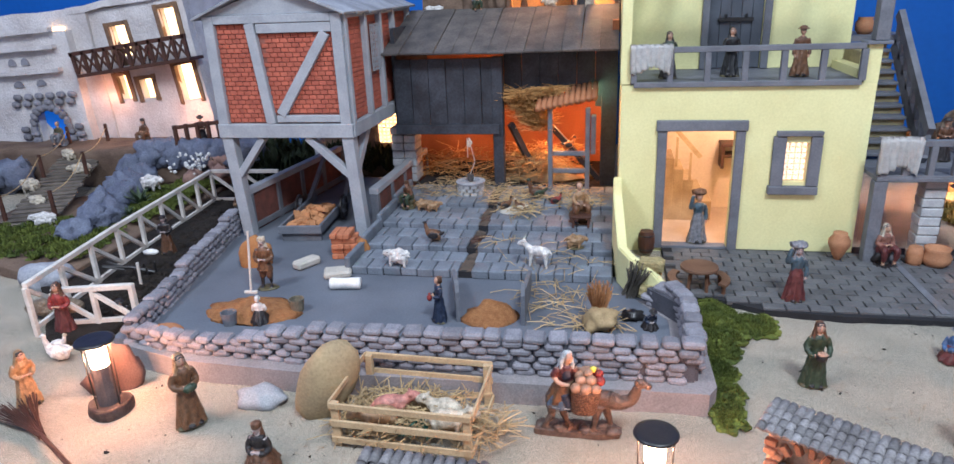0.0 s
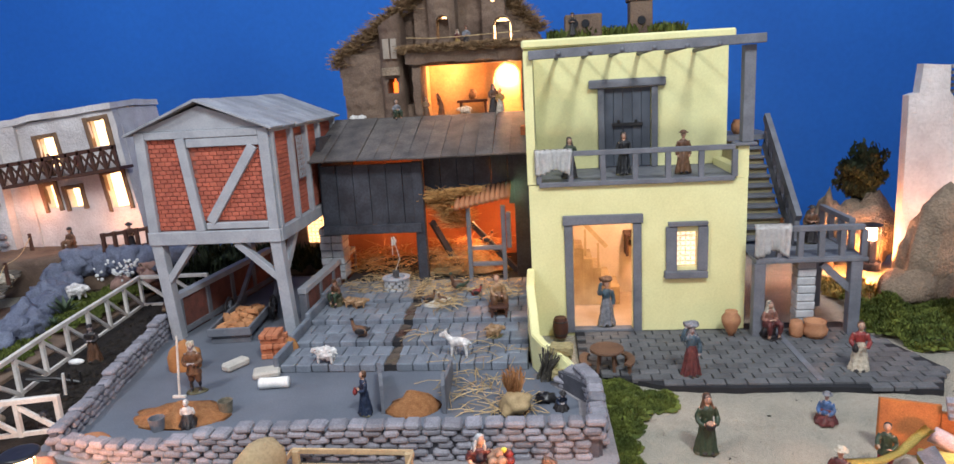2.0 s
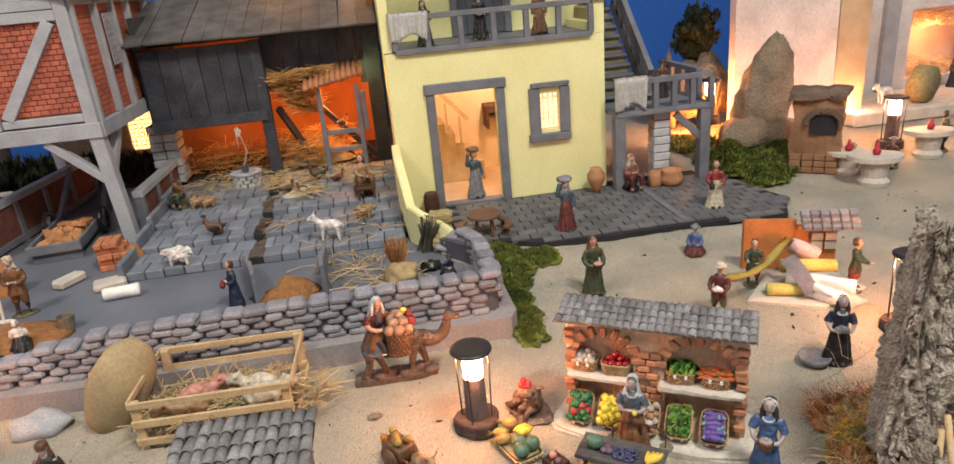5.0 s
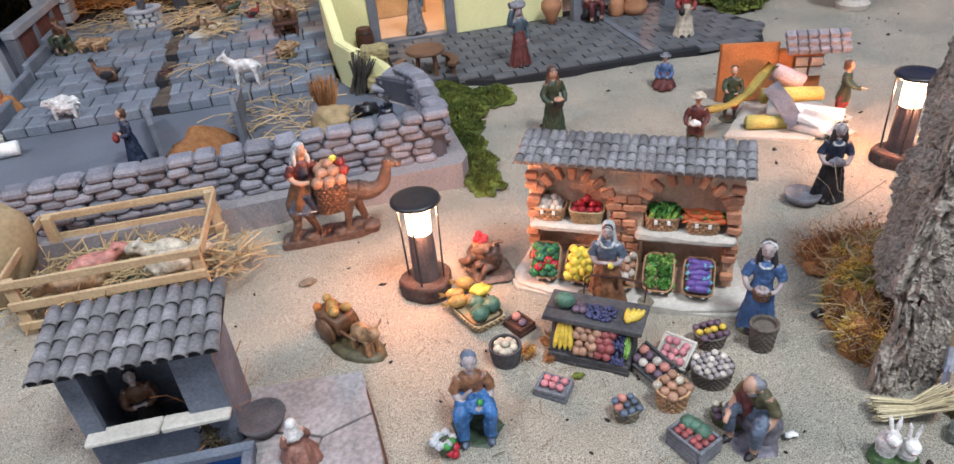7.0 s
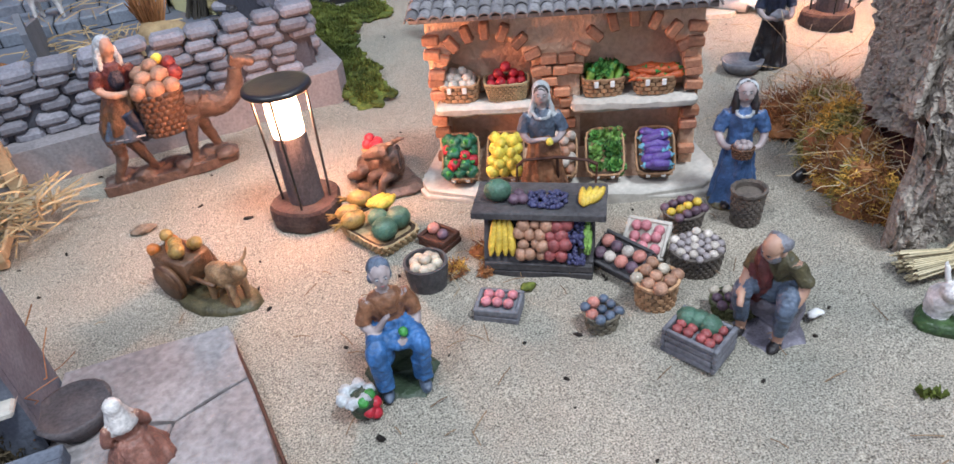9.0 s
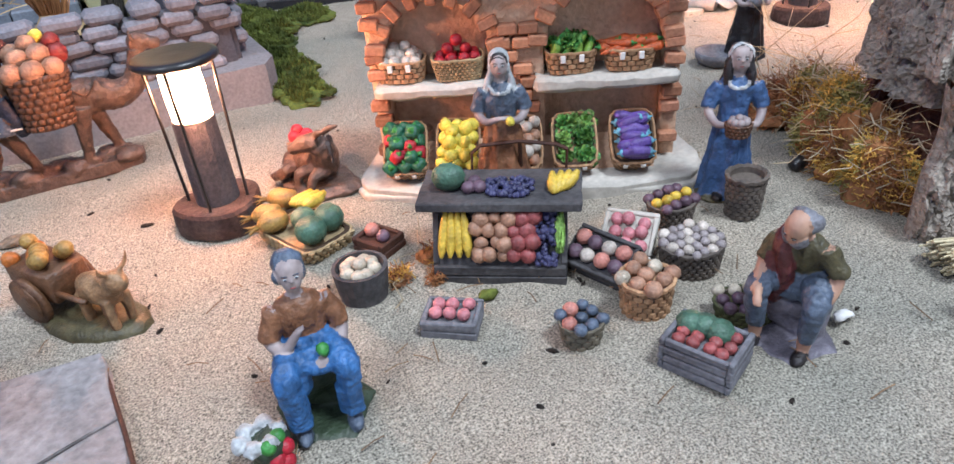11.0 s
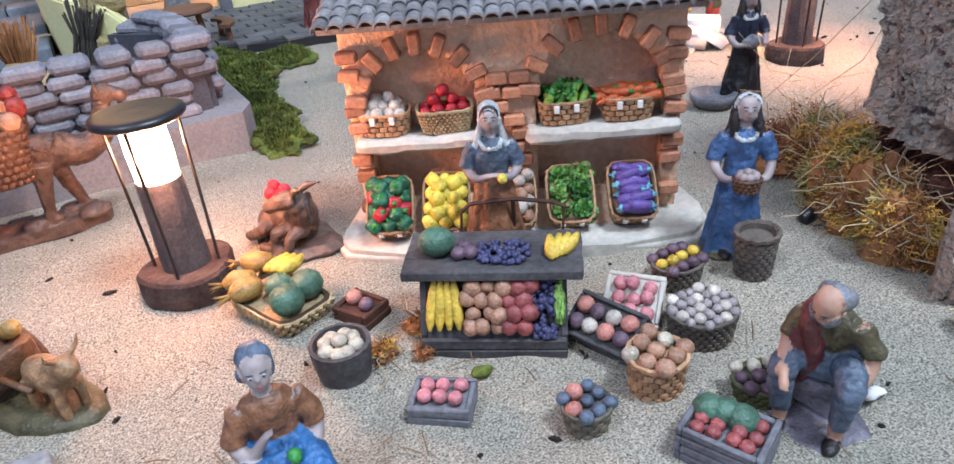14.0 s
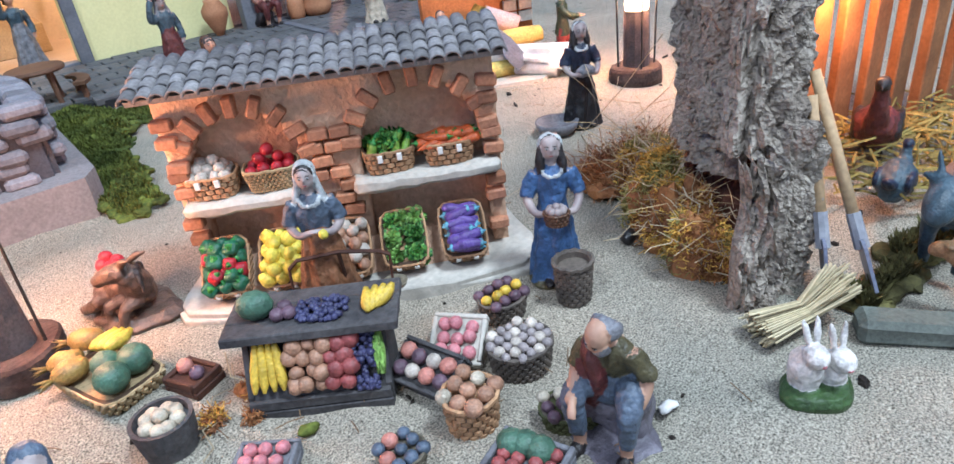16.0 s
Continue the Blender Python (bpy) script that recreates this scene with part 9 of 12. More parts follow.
for nm, x, y, rz, dims, lab, mm in (("stone_slab", -0.257, 1.375, 20, (0.050, 0.036, 0.014), "pale bevelled stone slab on the courtyard floor", PALESTONE), ("stone_slab", -0.336, 1.414, 62, (0.052, 0.026, 0.016), "pale stone block beside the granary leg", PALESTONE)):
    bm = bmesh.new()
    box(bm, -dims[0] / 2, dims[0] / 2, -dims[1] / 2, dims[1] / 2, 0, dims[2], 0.004)
    rough_up(bm, 0.0015, 60)
    solid(nm, bm, mm, T(x, y, 0.0297) @ rot(0, 0, rz), lab, "stone slab")
bm = bmesh.new()
lathe(bm, [(0.0095, -0.027), (0.0105, -0.024), (0.0098, 0.0), (0.0105, 0.024), (0.0095, 0.027)], 14, 0, rot(0, 90, 8))
solid("white_log", bm, WHITE, T(-0.221, 1.322, 0.0400), "short white painted log on the courtyard floor", "log", smooth=True)
rock("ochre_stone", -0.436, 1.412, 0.045, (0.030, 0.022, 0.042), "rust-orange upright stone by the granary", mat("ochre_rock", (0.38, 0.17, 0.06), 0.9, (0.29, 0.12, 0.045), 40, 0.7), 20, 0.3)
rock("ochre_stone", -0.241, 1.470, 0.042, (0.012, 0.012, 0.028), "rust-orange small stone by the brick stack", bpy.data.materials["ochre_rock"], 20, 0.3)
SAWDUST = mat("orange_chips", (0.40, 0.18, 0.07), 0.95, (0.30, 0.12, 0.045), 120, 1.0, 900, 0.5, dist=0.003)
heap("chaff_mound", -0.344, 1.221, 0.030, 0.088, 0.055, 0.020, "low heap of orange chaff on the floor", "heap", SAWDUST)
heap("chaff_mound", 0.050, 1.240, 0.030, 0.048, 0.040, 0.030, "heap of orange chaff between two dark panels", "heap", SAWDUST)
for x, y in ((-0.270, 1.230), (-0.358, 1.171)):
    bm = bmesh.new()
    lathe(bm, [(0.010, 0), (0.013, 0.022), (0.0115, 0.022), (0.0095, 0.008)], 14)
    solid("bucket", bm, GREYWOOD if y < 1.2 else WICKERG, T(x, y, 0.0296), "small dark bucket on the courtyard floor" if y < 1.2 else "small wicker pail beside the chaff heap", "bucket", smooth=False)
rk = thing("rake", T(-0.384, 1.287, 0.03), "pale wooden rake held upright", "rake")
bm = bmesh.new()
cyl(bm, (0, 0, 0), (0.006, 0.01, 0.112), 0.0022, 0.002, 7)
part("handle", bm, TIMBERW, rk)
bm = bmesh.new()
box(bm, -0.012, 0.012, -0.003, 0.003, -0.001, 0.004, 0.0006)
part("head", bm, TIMBERW, rk)
for x0, y0, x1, y1 in ((-0.033, 1.353, 0.004, 1.219), (0.099, 1.361, 0.105, 1.218)):
    bm = bmesh.new()
    L = math.hypot(x1 - x0, y1 - y0)
    prism(bm, [(0, 0), (L, 0), (L, 0.050), (L * 0.93, 0.068), (L * 0.86, 0.052), (0, 0.032)], -0.003, 0.003, 0, UPRIGHT)
    solid("divider_panel", bm, GREYWOOD, T(x0, y0, 0.0297) @ rot(0, 0, math.degrees(math.atan2(y1 - y0, x1 - x0))), "dark slate divider panel with a pointed end", "panel", "divider panels")
strewn("straw", [(0.170, 1.276, 0.031, 0.07), (0.140, 1.325, 0.031, 0.06), (0.210, 1.237, 0.031, 0.04)], 130, "loose straw stalks on the courtyard floor", L=0.045, r=0.0007, lift=0.004, steep=0.08)
sheaf = bmesh.new()
rn = random.Random(12)
for k in range(150):
    a, d = rn.uniform(0, 6.28), rn.random() ** 0.5
    tube(sheaf, [(0.026 * d * math.cos(a), 0.026 * d * math.sin(a), 0), (0.010 * d * math.cos(a), 0.010 * d * math.sin(a), 0.030), (0.020 * d * math.cos(a + 0.4), 0.020 * d * math.sin(a + 0.4), 0.050 + rn.uniform(0, 0.022))], 0.0007, 3)
solid("straw_sheaf", sheaf, mat("rust_straw", (0.42, 0.20, 0.08), 0.8, (0.28, 0.12, 0.045), 50, 0.2, 400, 0.2, spread=0.35), T(0.218, 1.229, 0.029), "tied sheaf of rust-brown straw on the floor", "sheaf")
ball_b = bmesh.new()
ball(ball_b, (0, 0, 0.018), (0.026, 0.022, 0.018), 0, sub=3, lump=0.5, freq=70)
solid("straw_knot", ball_b, STRAW, T(0.222, 1.219, 0.0285), "round bundle of pale orange straw", "straw bundle", smooth=True)
for k in range(3):
    bm = bmesh.new()
    box(bm, -0.020, 0.020, -0.013, 0.013, 0, 0.019, 0.003)
    bmesh.ops.subdivide_edges(bm, edges=bm.edges, cuts=3, use_grid_fill=True)
    rough_up(bm, 0.003, 110)
    solid("hay_bale", bm, mat("hay", (0.33, 0.27, 0.13), 0.95, (0.22, 0.18, 0.085), 120, 1.0, 800, 0.5) if k == 0 else bpy.data.materials["hay"], T(0.297 + 0.002 * k, 1.345 - 0.016 * k + 0.016, 0.058 - 0.0005 - 0.020 * (k == 2) + (0.0195 if k == 1 else 0) - (0.0195 if k == 2 else 0) * 0) @ rot(0, 0, -12 + 4 * k), "small rough hay bale stacked by the garden wall", "hay bale", "hay bales")
fag = bmesh.new()
for k in range(70):
    a, d = rn.uniform(0, 6.28), rn.random() ** 0.5
    tube(fag, [(0.014 * d * math.cos(a), 0.014 * d * math.sin(a), 0), (0.011 * d * math.cos(a), 0.011 * d * math.sin(a), 0.03), (0.020 * d * math.cos(a), 0.020 * d * math.sin(a), 0.058 + rn.uniform(-0.01, 0.01))], 0.0010, 4)
solid("faggot", fag, mat("grey_twig", (0.12, 0.105, 0.085), 0.9, None, 80), T(0.266, 1.345, 0.029) @ rot(12, 14, 0), "bundle of grey-brown twigs leaning on the garden wall", "faggot")
rock("coal", 0.270, 1.259, 0.036, (0.016, 0.012, 0.010), "heap of black coal by the curved wall", BLACK, 0, 0.6, 2.5, "coal")

# ---- plaza and stable things ----
well = thing("draw_well", T(-0.085, 1.775, 0.072), "small round grey stone well with a bucket", "well")
bkw = flat_brick(0.013, 0.008, 0.008, "stone", bpy.data.materials["grey_white_brick"], 0.12)
for r in range(3):
    for k in range(11):
        a = 2 * math.pi * (k + 0.5 * (r % 2)) / 11
        part("stone", bkw, None, well, m=T(0.027 * math.cos(a), 0.027 * math.sin(a), 0.004 + 0.0085 * r) @ rot(0, 0, math.degrees(a) + 90))
bm = bmesh.new()
lathe(bm, [(0.033, 0.026), (0.034, 0.030), (0.022, 0.031), (0.020, 0.027)], 20)
part("rim", bm, ROCKGREY, well, smooth=False)
bm = bmesh.new()
lathe(bm, [(0.007, 0.031), (0.0085, 0.046), (0.007, 0.046)], 12)
part("bucket", bm, BLACKWOOD, well)
bm = bmesh.new()
tube(bm, [(0, 0, 0.046), (0.012, 0, 0.075), (0.004, 0.004, 0.105), (-0.002, 0.006, 0.128)], 0.0010, 5)
tube(bm, [(-0.004, 0, 0.085), (-0.005, 0.003, 0.128)], 0.0010, 5)
part("rope", bm, PALESTONE, well, "pale rope")
ball2 = bmesh.new()
for k in range(5):
    ball(ball2, (-0.004 + 0.004 * (k % 3), 0.004, 0.112 + 0.006 * (k // 2)), (0.003, 0.003, 0.006), 0, sub=1)
part("knot", ball2, PALESTONE, well)
bench = bmesh.new()
box(bench, -0.020, 0.020, -0.014, 0.014, 0.018, 0.023, 0.001)
for sx in (-1, 1):
    for sy in (-1, 1):
        box(bench, sx * 0.015 - 0.002, sx * 0.015 + 0.002, sy * 0.010 - 0.002, sy * 0.010 + 0.002, -0.001, 0.0178)
solid("small_bench", bench, BROWNWOOD, T(0.175, 1.585, 0.066), "small dark brown bench before a seated figurine", "bench")
strewn("stable_straw", [(-0.14, 1.80, 0.073, 0.08), (-0.05, 1.84, 0.073, 0.08), (0.02, 1.74, 0.073, 0.06)], 420, "loose hay on the stable floor", L=0.040, r=0.0006, lift=0.012, steep=0.15)
strewn("stable_straw", [(0.10, 1.77, 0.073, 0.07), (0.16, 1.72, 0.073, 0.06), (0.05, 1.66, 0.068, 0.04)], 240, "loose hay round the hen shed", L=0.045, r=0.0007, lift=0.010, steep=0.12)
# oranger copy of the straw: the stable lamp's light is put into its colour
LITSTRAW = mat("amber_straw", (0.50, 0.27, 0.095), 0.7, (0.34, 0.16, 0.05), 50, 0.2, 400, 0.2, spread=0.35)
strewn("shed_straw", [(0.020 + 0.008 * k, 1.845 + 0.004 * (k % 3), 0.262 - 0.010 * k, 0.018) for k in range(7)], 1500, "amber straw hanging from the stable loft", m=LITSTRAW, L=0.042, r=0.0007, lift=0.03, steep=0.5)
strewn("shed_straw", [(0.006 + 0.016 * k, 1.850, 0.268 + 0.003 * k, 0.016) for k in range(7)], 1300, "amber straw under the loft boards", m=LITSTRAW, L=0.036, r=0.0007, lift=0.014, steep=0.25)
# emits nothing; the glow of this straw is only its orange colour
strewn("shed_straw", [(0.02, 1.92, 0.10, 0.05), (0.10, 1.93, 0.10, 0.06), (0.05, 1.88, 0.085, 0.05), (-0.12, 1.93, 0.075, 0.09), (-0.2, 1.95, 0.075, 0.06)], 900, "glowing golden straw inside the stable", m=LITSTRAW, L=0.05, r=0.0007, lift=0.05, steep=0.4)
strewn("plaza_straw", [(0.109, 1.425, 0.047, 0.05), (0.177, 1.436, 0.047, 0.05), (0.028, 1.495, 0.056, 0.03), (0.157, 1.476, 0.057, 0.04)], 46, "few straw stalks on the plaza steps", L=0.05, r=0.0006, lift=0.003, steep=0.03)
heap("straw_mound", 0.026, 1.668, 0.066, 0.030, 0.022, 0.010, "small heap of pale straw under the hens", "straw heap", PALESTONE)
heap("straw_mound", 0.07, 1.95, 0.07, 0.12, 0.08, 0.05, "deep heap of golden straw in the stable", "straw heap", STRAW, 0.5, 50)

# ---- street things ----
jar = bmesh.new()
lathe(jar, [(0.004, 0.0), (0.010, 0.012), (0.019, 0.032), (0.019, 0.042), (0.012, 0.052), (0.0125, 0.056), (0.009, 0.055)], 20)
solid("clay_jar", jar, CLAY, T(0.652, 1.585, 0.009), "tall pointed terracotta jar by the house corner", "jar", smooth=True)
for x, y, s, lab in ((0.777, 1.572, 0.85, "slim terracotta pot under the deck"),):
    bm = bmesh.new()
    lathe(bm, [(0.012, 0.0), (0.016, 0.012), (0.016, 0.030), (0.013, 0.044), (0.010, 0.044)], 18)
    solid("clay_pot", bm, CLAY, T(x, y, 0.009) @ Matrix.Scale(s, 4), lab, "pot", smooth=True)
bm = bmesh.new()
lathe(bm, [(0.014, 0.0), (0.023, 0.010), (0.025, 0.020), (0.019, 0.030), (0.022, 0.037), (0.017, 0.036), (0.014, 0.028)], 20)
solid("clay_pot", bm, CLAY, T(0.812, 1.570, 0.009), "wide terracotta pot under the deck", "pot", smooth=True)
bar = thing("barrel", T(0.303, 1.600, 0.009), "small brown wooden barrel by the house", "barrel")
bm = bmesh.new()
lathe(bm, [(0.0125, 0.0), (0.0155, 0.010), (0.0165, 0.022), (0.0155, 0.034), (0.0125, 0.044)], 18)
part("staves", bm, BROWNWOOD, bar, smooth=False)
for z, r in ((0.008, 0.0154), (0.036, 0.0154)):
    bm = bmesh.new()
    lathe(bm, [(r, z - 0.0015), (r + 0.0006, z), (r, z + 0.0015)], 18)
    part("hoop", bm, BLACK, bar)
bm = bmesh.new()
lathe(bm, [(0.010, 0.0), (0.015, 0.006), (0.016, 0.010), (0.011, 0.010), (0.008, 0.004)], 18)
solid("clay_bowl", bm, TERRA, T(0.296, 1.516, 0.0), "orange clay bowl beside the garden wall", "bowl", smooth=True)
tb = thing("round_table", T(0.384, 1.426, 0.009), "round brown wooden table with curved benches", "table")
bm = bmesh.new()
lathe(bm, [(0.031, 0.040), (0.032, 0.042), (0.031, 0.045)], 24)
part("tabletop", bm, mat("brown_table", (0.14, 0.075, 0.045), 0.6, (0.10, 0.05, 0.03), 40, 0.3), tb)
for k in range(4):
    a = k * math.pi / 2 + 0.6
    bm = bmesh.new()
    cyl(bm, (0.022 * math.cos(a), 0.022 * math.sin(a), -0.001), (0.018 * math.cos(a), 0.018 * math.sin(a), 0.0398), 0.003, seg=8)
    part("leg", bm, bpy.data.materials["brown_table"], tb)
for s in (-1, 1):
    cb = thing("curved_bench", T(0.384, 1.426, 0.009), "curved brown bench beside the round table", "bench", "curved benches")
    bm = bmesh.new()
    arc = [math.radians(-40 + 10 * k) + (0 if s > 0 else math.pi) for k in range(9)]
    prism(bm, [(0.052 * math.cos(a), 0.052 * math.sin(a)) for a in arc] + [(0.038 * math.cos(a), 0.038 * math.sin(a)) for a in arc[::-1]], 0.020, 0.024)
    part("seat", bm, bpy.data.materials["brown_table"], cb)
    for k in (1, 7):
        bm = bmesh.new()
        a = arc[k]
        cyl(bm, (0.045 * math.cos(a), 0.045 * math.sin(a), -0.001), (0.045 * math.cos(a), 0.045 * math.sin(a), 0.0198), 0.0035, seg=8)
        part("leg", bm, bpy.data.materials["brown_table"], cb)


def hung_cloth(x0, x1, y, z, drop, label):
    """A cloth over a rail with a ragged, wavy lower edge."""
    bm = bmesh.new()
    n, r = 22, 12
    grid = []
    for i in range(n + 1):
        col = []
        f = i / n
        for j in range(r + 1):
            g = j / r
            d = drop * (0.9 + 0.12 * math.sin(7 * f + 1)) * g
            yy = y - 0.010 - 0.004 * math.sin(i * 1.9) * (0.3 + g) + 0.010 * (g < 0.01)
            col.append(bm.verts.new((x0 + (x1 - x0) * f + 0.004 * g * math.sin(5 * f), yy, z - d + 0.002 * math.sin(i * 2.3) * (g == 1))))
        grid.append(col)
    for i in range(n):
        for j in range(r):
            bm.faces.new((grid[i][j], grid[i][j + 1], grid[i + 1][j + 1], grid[i + 1][j]))
    bmesh.ops.solidify(bm, geom=bm.faces, thickness=0.0022)
    rough_up(bm, 0.0008, 300)
    solid("hung_cloth", bm, CLOTHW, Matrix(), label, "cloth", "hung cloths", smooth=True)


hung_cloth(0.260, 0.338, FY - 0.002, 0.408, 0.052, "white knitted cloth hung over the balcony rail")
hung_cloth(0.690, 0.762, DY0 - 0.004, 0.246, 0.066, "white woven cloth hung over the deck rail")
bm = bmesh.new()
lathe(bm, [(0.012, 0.0), (0.019, 0.010), (0.019, 0.024), (0.014, 0.032), (0.016, 0.035)], 16)
solid("flower_pot", bm, CLAY, T(0.758, 1.95, 0.3915), "terracotta pot on the stair landing", "pot", smooth=True)
bm = bmesh.new()
lathe(bm, [(0.012, 0.0), (0.016, 0.012), (0.012, 0.026), (0.006, 0.030)], 16)
solid("orange_jug", bm, P["orange"], T(0.525, 1.875, 0.1705), "glossy orange jug on the wall shelf", "jug", smooth=True)
# ---- white timber fence round the field ----
fence = thing("field_fence", T(0, 0, 0), "white painted timber fence with zigzag braces round the field", "fence")


def fence_run(pts, z1):
    for (x0, y0), (x1, y1) in zip(pts, pts[1:]):
        bm = bmesh.new()
        beam(bm, (x0, y0, z1), (x1, y1, z1), 0.009, 0.009, 0, 0.0008)
        part("rail", bm, TIMBERW, fence)
        L = math.hypot(x1 - x0, y1 - y0)
        n = max(1, round(L / 0.085))
        for k in range(n):
            a = (x0 + (x1 - x0) * k / n, y0 + (y1 - y0) * k / n)
            b = (x0 + (x1 - x0) * (k + 1) / n, y0 + (y1 - y0) * (k + 1) / n)
            bm = bmesh.new()
            beam(bm, (*a, -0.002), (*a, z1 - 0.004), 0.008, 0.008, 0, 0.0008)
            part("post", bm, TIMBERW, fence)
            bm = bmesh.new()
            beam(bm, (b[0], b[1], 0.014), (a[0], a[1], z1 - 0.008), 0.006, 0.007)
            part("brace", bm, TIMBERW, fence)
        bm = bmesh.new()
        beam(bm, (x0, y0, 0.016), (x1, y1, 0.016), 0.006, 0.007)
        part("rail", bm, TIMBERW, fence)
    x, y = pts[-1]
    bm = bmesh.new()
    beam(bm, (x, y, -0.002), (x, y, z1 + 0.004), 0.009, 0.009, 0, 0.0008)
    part("post", bm, TIMBERW, fence)


fence_run([(-0.700, 1.147), (-0.750, 1.432), (-0.803, 1.87), (-0.62, 1.88)], 0.092)
fence_run([(-0.672, 1.168), (-0.548, 1.200)], 0.075)
# plough and tools in the field
pl = thing("plough", T(-0.681, 1.367, 0.012) @ rot(0, 0, 25), "dark metal plough standing in the field", "plough")
bm = bmesh.new()
tube(bm, [(-0.05, 0, 0.03), (0, 0, 0.022), (0.04, 0, 0.006)], 0.003, 6)
part("beam", bm, BLACK, pl)
bm = bmesh.new()
for s in (-1, 1):
    tube(bm, [(-0.01, 0.006 * s, 0.02), (-0.045, 0.014 * s, 0.034)], 0.002, 5)
part("handle", bm, BLACK, pl)
bm = bmesh.new()
for k in range(5):
    cyl(bm, (0.0 + 0.01 * k, 0.014 * (-1) ** k, 0.022), (0.0 + 0.01 * k, 0.014 * (-1) ** k, -0.002), 0.002, seg=6)
part("tine", bm, BLACK, pl)
bm = bmesh.new()
cyl(bm, (-0.634, 1.327, 0.008), (-0.630, 1.325, 0.062), 0.003, 0.0028, 7)
solid("stake", bm, TIMBERW, Matrix(), "pale wooden stake in the dark soil", "stake")
rock("field_stone", -0.723, 1.483, 0.018, (0.016, 0.008, 0.007), "long white stone on the soil", WHITE, 10, 0.2)
rn = random.Random(21)
bm = bmesh.new()
for k in range(220):
    y = rn.uniform(1.2, 2.0)
    x = rn.uniform(-0.60 - (y - 1.15) * 0.2 - 0.05, -0.60)
    ball(bm, (x, y, 0.012), (rn.uniform(0.003, 0.010),) * 3, 0, sub=1, lump=0.4, freq=90)
solid("soil_clods", bm, SOIL, Matrix(), "scattered dark clods of soil in the field", "clods", kind="stuff", smooth=True)


def moss_patch(name, poly, count, lo, hi, label, mats, seed, base=0.0, mound=0.012, cushion=True, width=0.0013):
    """Moss over an outline: lumpy cushions under thousands of short blades."""
    rn = random.Random(seed)
    xs, ys = [p[0] for p in poly], [p[1] for p in poly]

    def inside(x, y):
        c = False
        for (x0, y0), (x1, y1) in zip(poly, poly[1:] + poly[:1]):
            if (y0 > y) != (y1 > y) and x < (x1 - x0) * (y - y0) / (y1 - y0) + x0:
                c = not c
        return c

    def hgt(x, y):
        d = min(((x - (x0 + x1) / 2) ** 2 + (y - (y0 + y1) / 2) ** 2) ** 0.5 for (x0, y0), (x1, y1) in zip(poly, poly[1:] + poly[:1]))
        return base + min(1, d / 0.04) * mound * (0.6 + 0.9 * noise.noise(Vector((x, y, seed)) * 22))

    def pick():
        while True:
            x, y = rn.uniform(min(xs), max(xs)), rn.uniform(min(ys), max(ys))
            if inside(x + 0.022 * noise.noise(Vector((x * 40, y * 40, 1))), y + 0.022 * noise.noise(Vector((x * 40, y * 40, 7)))) and noise.noise(Vector((x * 55, y * 55, seed))) < 0.30:
                return x, y, hgt(x, y)

    bm = bmesh.new()
    if cushion:
        for _ in range(max(20, count // 22)):
            x, y, z = pick()
            s = rn.uniform(0.003, 0.007)
            ball(bm, (x, y, z - s * 0.45), (s * 1.3, s * 1.3, s * 0.6), 0, sub=2, lump=0.7, freq=160)
    tufts(bm, pick, count, lo, hi, 0, width=width, rnd=rn)
    return solid(name, bm, mats, Matrix(), label, "moss", kind="stuff")


moss_patch("moss", [(0.350, 1.400), (0.404, 1.386), (0.487, 1.332), (0.490, 1.292), (0.434, 1.252), (0.405, 1.192), (0.410, 1.084), (0.392, 1.028), (0.353, 1.050), (0.366, 1.123), (0.358, 1.251)], 24000, 0.002, 0.006, "bright green moss between wall and sandy path", MOSS, 3, mound=0.014, width=0.00045)
# far-left landscape: moss bank, rocks, plank road, plants
bm = bmesh.new()
prism(bm, [(-0.812, 1.330), (-1.30, 1.45), (-1.30, 1.75), (-1.0, 2.05), (-0.83, 2.05)], -0.002, 0.02)
bmesh.ops.triangulate(bm, faces=bm.faces)
bmesh.ops.subdivide_edges(bm, edges=bm.edges, cuts=6, use_grid_fill=True)
rough_up(bm, 0.008, 9)
tagged(new("moss_bank", finish(bm, "moss_bank", CLIFF, True)), "brown earth bank under the moss", "bank", kind="structure")
moss_patch("moss", [(-0.825, 1.401), (-1.10, 1.42), (-1.28, 1.55), (-1.05, 1.66), (-0.96, 1.62), (-0.86, 1.60)], 9000, 0.004, 0.010, "green and yellow moss beside the fence", MOSS, 5, base=0.022, mound=0.012, width=0.0010)
moss_patch("moss", [(-0.83, 1.62), (-0.95, 1.66), (-1.0, 1.85), (-0.95, 2.0), (-0.83, 1.98)], 8000, 0.004, 0.010, "green moss among the plants", MOSS, 6, base=0.03, mound=0.015, width=0.0010)
rn = random.Random(31)
for k in range(16):
    f = k / 15
    x, y = -0.93 - 0.20 * f + rn.uniform(-0.03, 0.03), 1.56 + 0.50 * f + rn.uniform(-0.02, 0.02)
    rock("rock", x, y, 0.035 + 0.03 * f, (rn.uniform(0.03, 0.05), rn.uniform(0.03, 0.045), rn.uniform(0.025, 0.045)), "blue-grey lumpy rock along the plank road", ROCKBLUE, rn.uniform(0, 360), 0.55, 2.0, group="rocks along the road")
